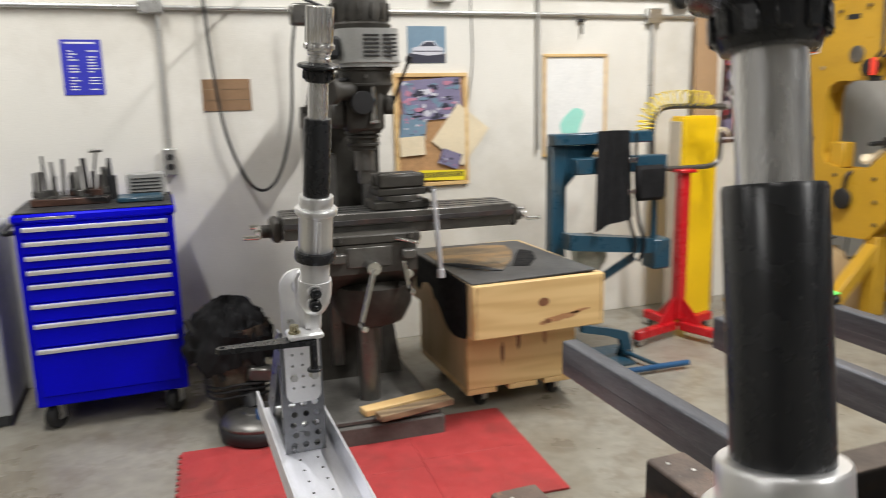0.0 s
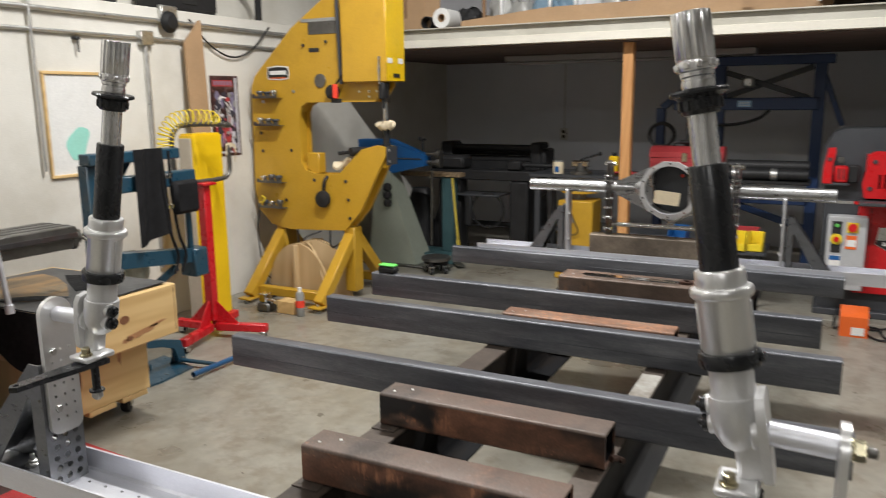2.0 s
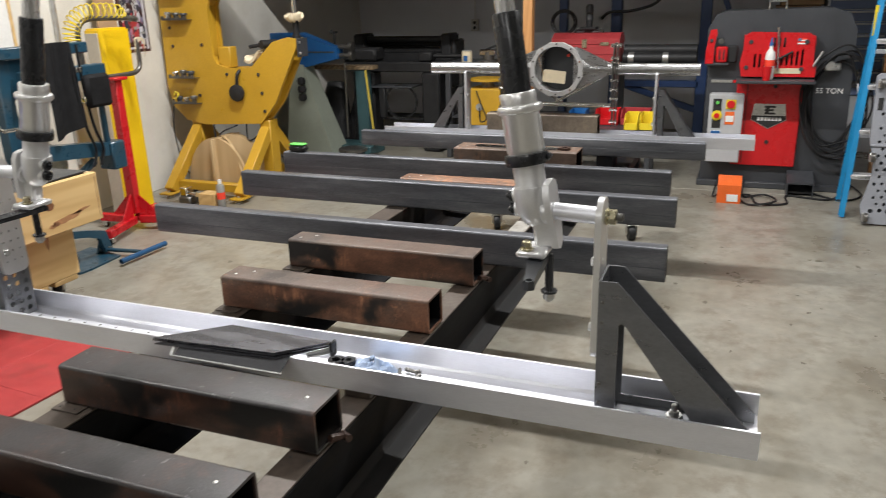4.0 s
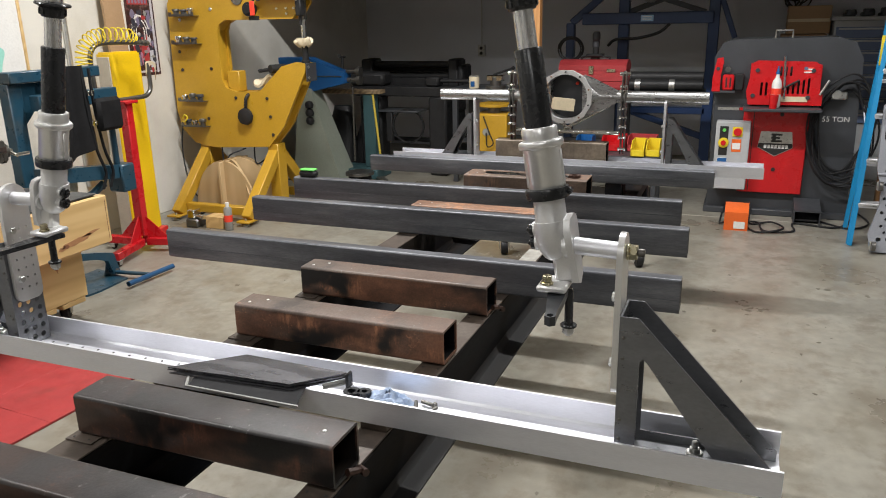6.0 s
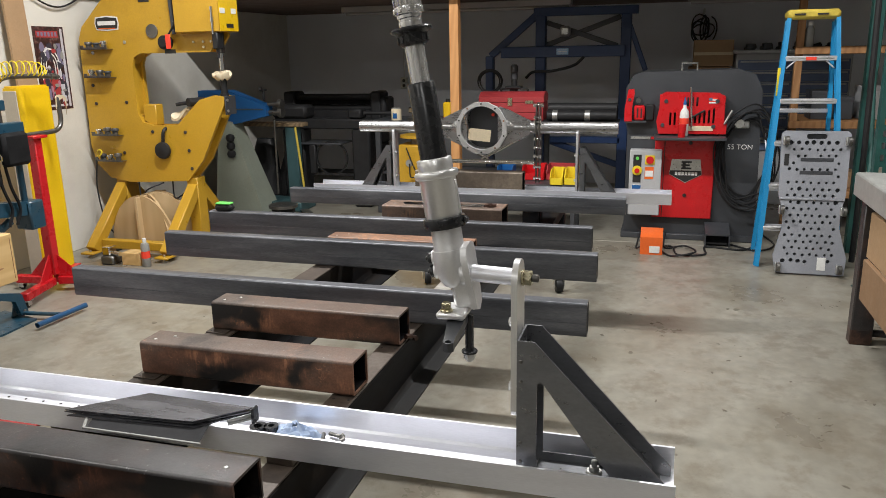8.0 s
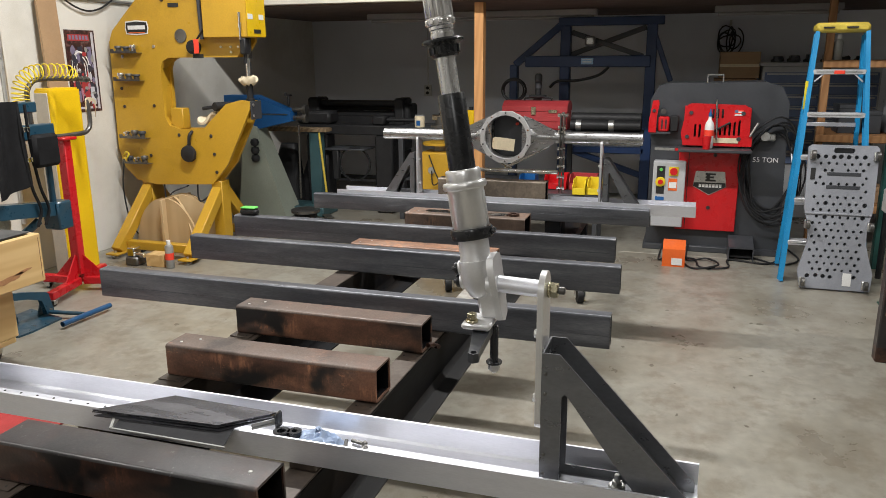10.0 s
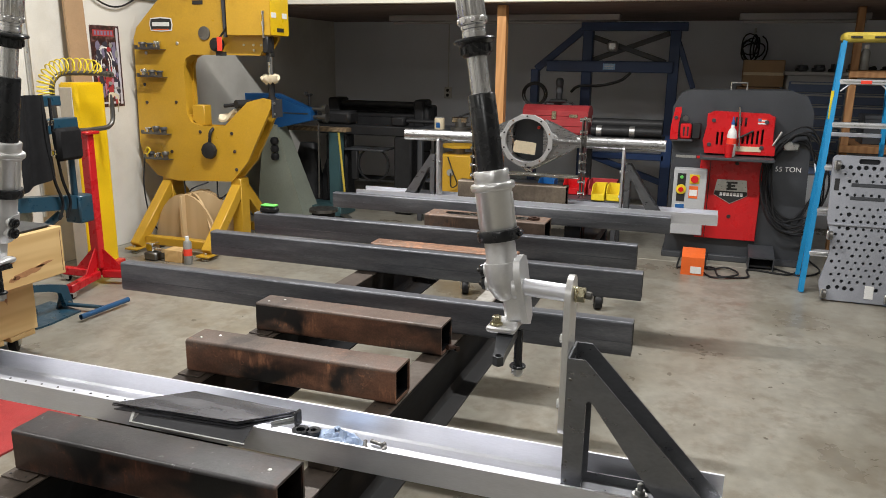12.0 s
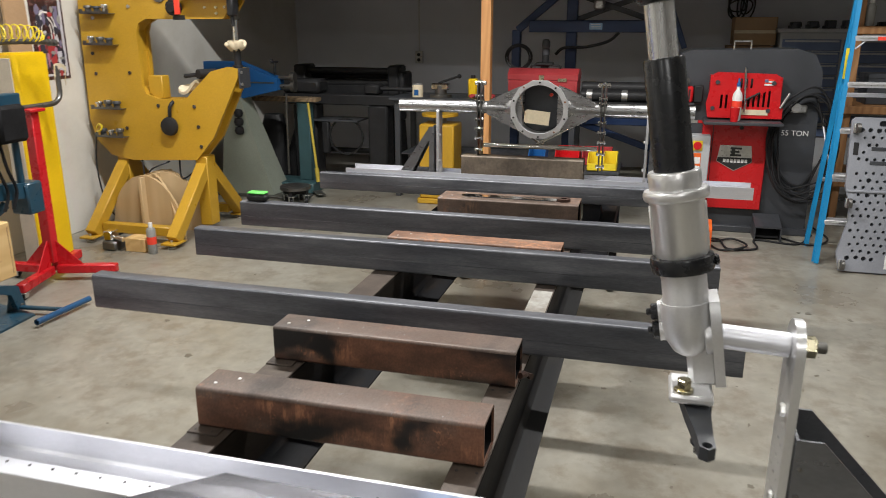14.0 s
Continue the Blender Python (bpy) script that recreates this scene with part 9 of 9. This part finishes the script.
# timber shelving, drawers and boxes behind the ladder
ws = thing("timber_shelving", (6.25, -1.4, 0), "open shelving of sawn timber posts and rails", "shelving")
for y in (-1.1, -1.68, -2.3):
    part("post", Geo().box(6.16, 6.22, y - 0.029, y + 0.029, 0, MZ - 0.022, 0.004), M["dullpine"], ws)
for z in (0.33, 0.92, 1.53):
    part("rail", Geo().box(6.12, 6.158, -2.32, -1.06, z - 0.03, z + 0.03, 0.004), M["dullpine"], ws)
    part("board", Geo().box(6.16, 6.9, -2.3, -1.16, z + 0.012, z + 0.03, 0.003), M["dullpine"], ws)
t = thing("spray_bottle", (6.2, -1.17, 1.561), "pale spray can on the shelf", "spray can")
part("body", Geo().lathe([(0.033, 0), (0.036, 0.005), (0.036, 0.14), (0.02, 0.17)], Matrix.Translation((6.2, -1.17, 1.561)), 20), M["mill_light"], t)
part("cap", Geo().cyl((6.2, -1.17, 1.731), (6.2, -1.17, 1.76), 0.02), M["paper"], t)
rs = random.Random(12)
for z in (0.95, 0.36):
    y = -1.25
    while y > -2.2:
        w, h = rs.uniform(0.12, 0.25), rs.uniform(0.12, 0.3)
        mn = rs.choice(("cardboard", "grey_box", "charcoal", "beige", "grey_box"))
        b = thing("shelf_box", (6.45, y - w / 2, z), {"cardboard": "brown cardboard box on the timber shelf", "grey_box": "grey box on the timber shelf", "beige": "beige box on the timber shelf", "charcoal": "black box on the timber shelf"}[mn], "box", "boxes on the timber shelf")
        part("body", Geo().box(6.3, 6.6, y - w, y, z + 0.001, z + h, 0.005), M[mn], b)
        part("lid", Geo().box(6.295, 6.605, y - w - 0.003, y + 0.003, z + h - 0.03, z + h + 0.004, 0.003), M[mn], b)
        y -= w + rs.uniform(0.02, 0.08)
dc = thing("drawer_cabinet", (7.5, -0.96, 0), "grey cabinet of many dark blue drawers", "drawer cabinet")
part("shell", Geo().box(7.32, 7.75, -1.75, -0.7, 0.0, 1.5, 0.006), M["grey_box"], dc)
part("top", Geo().box(7.28, 7.78, -1.78, -0.67, 1.5, 1.535, 0.005), M["grey_box"], dc)
for z in (0.55, 0.68, 0.79, 0.9, 1.01, 1.12, 1.23, 1.34):
    for y0, y1 in ((-1.22, -0.72), (-1.73, -1.24)):
        d = part("drawer", Geo().box(7.3, 7.319, y0, y1, z, z + 0.1, 0.004), M["navy"], dc)
        h = obj("drawer_pull", Geo().box(7.285, 7.3, y0 + 0.02, y1 - 0.02, z + 0.075, z + 0.092, 0.003), M["grey_box"])
        h.data.transform(top_matrix(dc).inverted())
        h.parent = d
bx = thing("cardboard_box", (7.6, -0.5, 0), "brown cardboard carton on a stack of cartons", "box")
part("carton", Geo().box(7.45, 7.8, -0.68, -0.3, 1.38, 1.64, 0.005), M["cardboard"], bx)
part("carton_below", Geo().box(7.42, 7.85, -0.66, -0.26, 0.7, 1.375, 0.006), M["card_dark"], bx)
part("carton_base", Geo().box(7.42, 7.85, -0.66, -0.26, 0.0, 0.695, 0.006), M["card_dark"], bx)
part("tape", Geo().box(7.447, 7.4495, -0.68, -0.3, 1.49, 1.52, 0.0005), M["cream"], bx)
jt = thing("hose_coil", (8.2, -0.4, 1.5), "tangled coil of dark hose on a hook on the grey wall", "hose coil")
part("hook", Geo().sweep([(8.31, -0.4, 1.93), (8.1, -0.4, 1.93), (8.08, -0.4, 1.97)], 0.012, 8), M["zinc"], jt)
rs = random.Random(21)
pts = []
for k in range(6 * 16):
    a = 2 * math.pi * k / 16
    pts.append((8.14 + 0.02 * k / 16 + 0.01 * math.sin(a * 1.3), -0.4 + 0.05 * math.sin(a * 0.31) + (0.075 + 0.035 * math.sin(a * 0.37)) * math.sin(a), 1.76 + (0.11 + 0.05 * math.sin(a * 0.23)) * math.cos(a)))
part("hose", Geo().sweep(pts, 0.008, 6), M["black"], jt)
rs = random.Random(31)
for k in range(6):
    y = -0.78 - 0.15 * k
    single("metal_part", Geo().cyl((7.45, y, 1.54), (7.45 + rs.uniform(-0.05, 0.1), y - 0.1, 1.57), rs.uniform(0.02, 0.03)).box(7.4, 7.55, y - 0.1, y - 0.02, 1.536, 1.58 + rs.uniform(0, 0.04), 0.006), M[rs.choice(("black", "ways", "charcoal"))], "dark machine part on the drawer cabinet", "machine part", "parts on the drawer cabinet")
# rack upright with slots
gr = thing("pallet_rack_upright", (4.45, -1.42, 0), "dark green slotted pallet rack upright", "rack upright")
slots = [rounded(-1.385, -1.365, 0.1 + 0.076 * k, 0.14 + 0.076 * k, 0.006, 3) for k in range(38)]
part("upright", Geo().prism([[(-1.41, 0), (-1.335, 0), (-1.335, 3.0), (-1.41, 3.0)]] + slots, 4.4, 4.403, "x"), M["dark_green"], gr)
for y in (-1.41, -1.338):
    part("flange", Geo().box(4.4031, 4.47, y, y + 0.003, 0, 3.0, 0.0005), M["dark_green"], gr)
part("foot", Geo().box(4.36, 4.5, -1.44, -1.31, 0, 0.008, 0.001), M["dark_green"], gr)
part("brace", Geo().cyl((4.45, -1.36, 0.3), (5.4, -1.5, 1.4), 0.018), M["dark_green"], gr)
part("rear_upright", Geo().box(5.4, 5.48, -1.53, -1.45, 0, 3.0, 0.004), M["dark_green"], gr)
single("dangling_hose", Geo().sweep(smooth_path([(4.9, -1.36, 2.0), (4.88, -1.37, 1.4), (4.9, -1.385, 0.8), (4.95, -1.4, 0.05)], 6), 0.02, 8), M["black"], "dark hose hanging by the green rack", "hose")

# work bench at the edge of the shop
wb = thing("work_bench", (2.6, -1.6, 0), "heavy bench with a grey top, steel legs and wood panels", "work bench")
part("tabletop", Geo().box(1.0, 3.55, -1.95, -1.045, 0.79, 0.915, 0.008), M["mill_light"], wb, "thick worn grey top")
for x in (3.36, 1.05):
    for y in (-1.18, -1.9):
        part("leg", Geo().box(x, x + 0.08, y, y + 0.11, 0, 0.79, 0.006), M["rust_dark"], wb)
part("front_panel", Geo().box(2.2, 3.34, -1.12, -1.095, 0.5, 0.74, 0.004), M["cardboard"], wb)
part("lower_panel", Geo().box(2.1, 3.3, -1.10, -1.075, 0.28, 0.5, 0.004), M["card_dark"], wb)
part("low_stretcher", Geo().cyl((3.4, -1.18, 0.06), (3.4, -1.9, 0.06), 0.02), M["rust_dark"], wb)

# ---- on the mezzanine ----
DZ = MZ + 0.156
pr = thing("paper_roll", (5.72, 3.34, DZ), "white paper roll lying on the mezzanine edge", "paper roll")
part("roll", Geo().pipe((5.5, 3.36, DZ + 0.085), (6.1, 3.34, DZ + 0.085), 0.085, 0.05, 28), M["paper"], pr)
part("core", Geo().pipe((5.498, 3.36, DZ + 0.085), (6.1, 3.34, DZ + 0.085), 0.036, 0.005, 20), M["cardboard"], pr)
single("pipe_piece", Geo().pipe((5.52, 3.52, DZ + 0.055), (5.95, 3.5, DZ + 0.055), 0.055, 0.006), M["black"], "short dark pipe beside the paper roll", "pipe")
for y0, y1, h, mn, a in ((3.6, 3.92, 0.5, "cardboard", 3), (3.78, 4.1, 0.62, "card_dark", -6), (3.45, 3.62, 0.4, "cardboard", 8)):
    single("cardboard_flat", Geo().box(-0.006, 0.006, y0, y1, 0, h, 0.002, Matrix.Translation((5.62 + 0.1 * (y0 - 3.4), 0, DZ)) @ pose(0, 0, 0, 0, a, 0)), M[mn], "flat cardboard sheet leaning on the mezzanine", "cardboard", "cardboard flats")
single("mint_bag", Geo().grid(lambda u, v: (5.6 + 0.04 * math.sin(u * 5), 3.72 + 0.16 * u, DZ + 0.52 - 0.14 * v * (0.4 + u * (1 - u) * 3)), 12, 8, 0.004), M["mint"], "mint green plastic hanging over cardboard", "plastic bag")
lb = thing("long_carton", (5.66, 2.3, DZ), "long open brown carton on the mezzanine edge", "carton")
part("front", Geo().prism([[(0.9, DZ), (3.18, DZ), (3.18, DZ + 0.05), (2.4, DZ + 0.12), (0.9, DZ + 0.13)]], 5.52, 5.526, "x"), M["cardboard"], lb)
part("base", Geo().box(5.526, 6.0, 0.9, 3.18, DZ, DZ + 0.008, 0.002), M["cardboard"], lb)
part("back", Geo().box(6.0, 6.006, 0.9, 3.18, DZ, DZ + 0.14, 0.002), M["cardboard"], lb)
def lump(cx, cy, w, h, seed, z0):
    """A soft bag: round, creased, drawn in at the top."""
    def fn(u, v):
        a = u * 2 * math.pi
        r = w * (0.35 + 0.65 * math.sin(math.pi * (0.18 + 0.72 * v))) * (1 + 0.35 * noise.noise(Vector((math.cos(a) * 2, math.sin(a) * 2, v * 3 + seed))))
        return (cx + r * math.cos(a) * 0.7, cy + r * math.sin(a), z0 + h * v * (1 + 0.2 * noise.noise(Vector((math.cos(a) * 1.5, math.sin(a) * 1.5, seed)))))
    return Geo().grid(fn, 28, 10, 0.003)
rs = random.Random(6)
for k in range(8):
    y = 1.5 + 0.2 * k + rs.uniform(-0.04, 0.04)
    mn = rs.choice(("mill_light", "print_pale", "red_tool", "grey_box", "print_sky"))
    single("packed_bag", lump(5.74, y, rs.uniform(0.08, 0.13), rs.uniform(0.14, 0.3), 3.1 * k, DZ + 0.0095), M[mn], {"red_tool": "red-brown plastic bag packed in the long carton", "grey_box": "grey plastic bag packed in the long carton"}.get(mn, "pale crumpled plastic bag packed in the long carton"), "plastic bag", "packed bags")
for y, h in ((3.02, 0.7), (2.86, 0.8), (2.42, 0.75), (2.2, 0.8), (1.85, 0.7)):
    single("chrome_rod", Geo().cyl((5.66, y, DZ + 0.009), (5.67, y + 0.012, DZ + h), 0.017), M[rs.choice(("turned", "card_dark", "turned"))], "upright rod standing in the long carton", "rod", "upright rods")
single("black_bag", lump(5.78, 3.2, 0.13, 0.17, 9.0, DZ + 0.01), M["black"], "small black bag beside the paper roll", "bag")
db = thing("dark_crate", (5.9, 0.6, DZ), "dark flat crate with a wooden top on the mezzanine", "crate")
part("body", Geo().box(5.65, 6.2, 0.2, 1.3, DZ + 0.14, DZ + 0.26, 0.01), M["navy"], db)
part("top", Geo().box(5.63, 6.22, 0.18, 1.32, DZ + 0.26, DZ + 0.29, 0.004), M["pine"], db)
part("support_block", Geo().box(5.66, 5.8, 0.3, 1.2, DZ, DZ + 0.14, 0.006), M["cardboard"], db)
def sheetfn(u, v):
    return (5.47 + 0.5 * v, -1.6 + 2.0 * u, DZ + 0.01 + 0.05 * (0.5 + 0.5 * noise.noise(Vector((u * 9, v * 4, 1)))) + 0.03 * math.sin(v * 3))
single("plastic_sheet", Geo().grid(sheetfn, 40, 10, 0.003), M["paper"], "crumpled white plastic sheeting on the mezzanine edge", "plastic sheet")
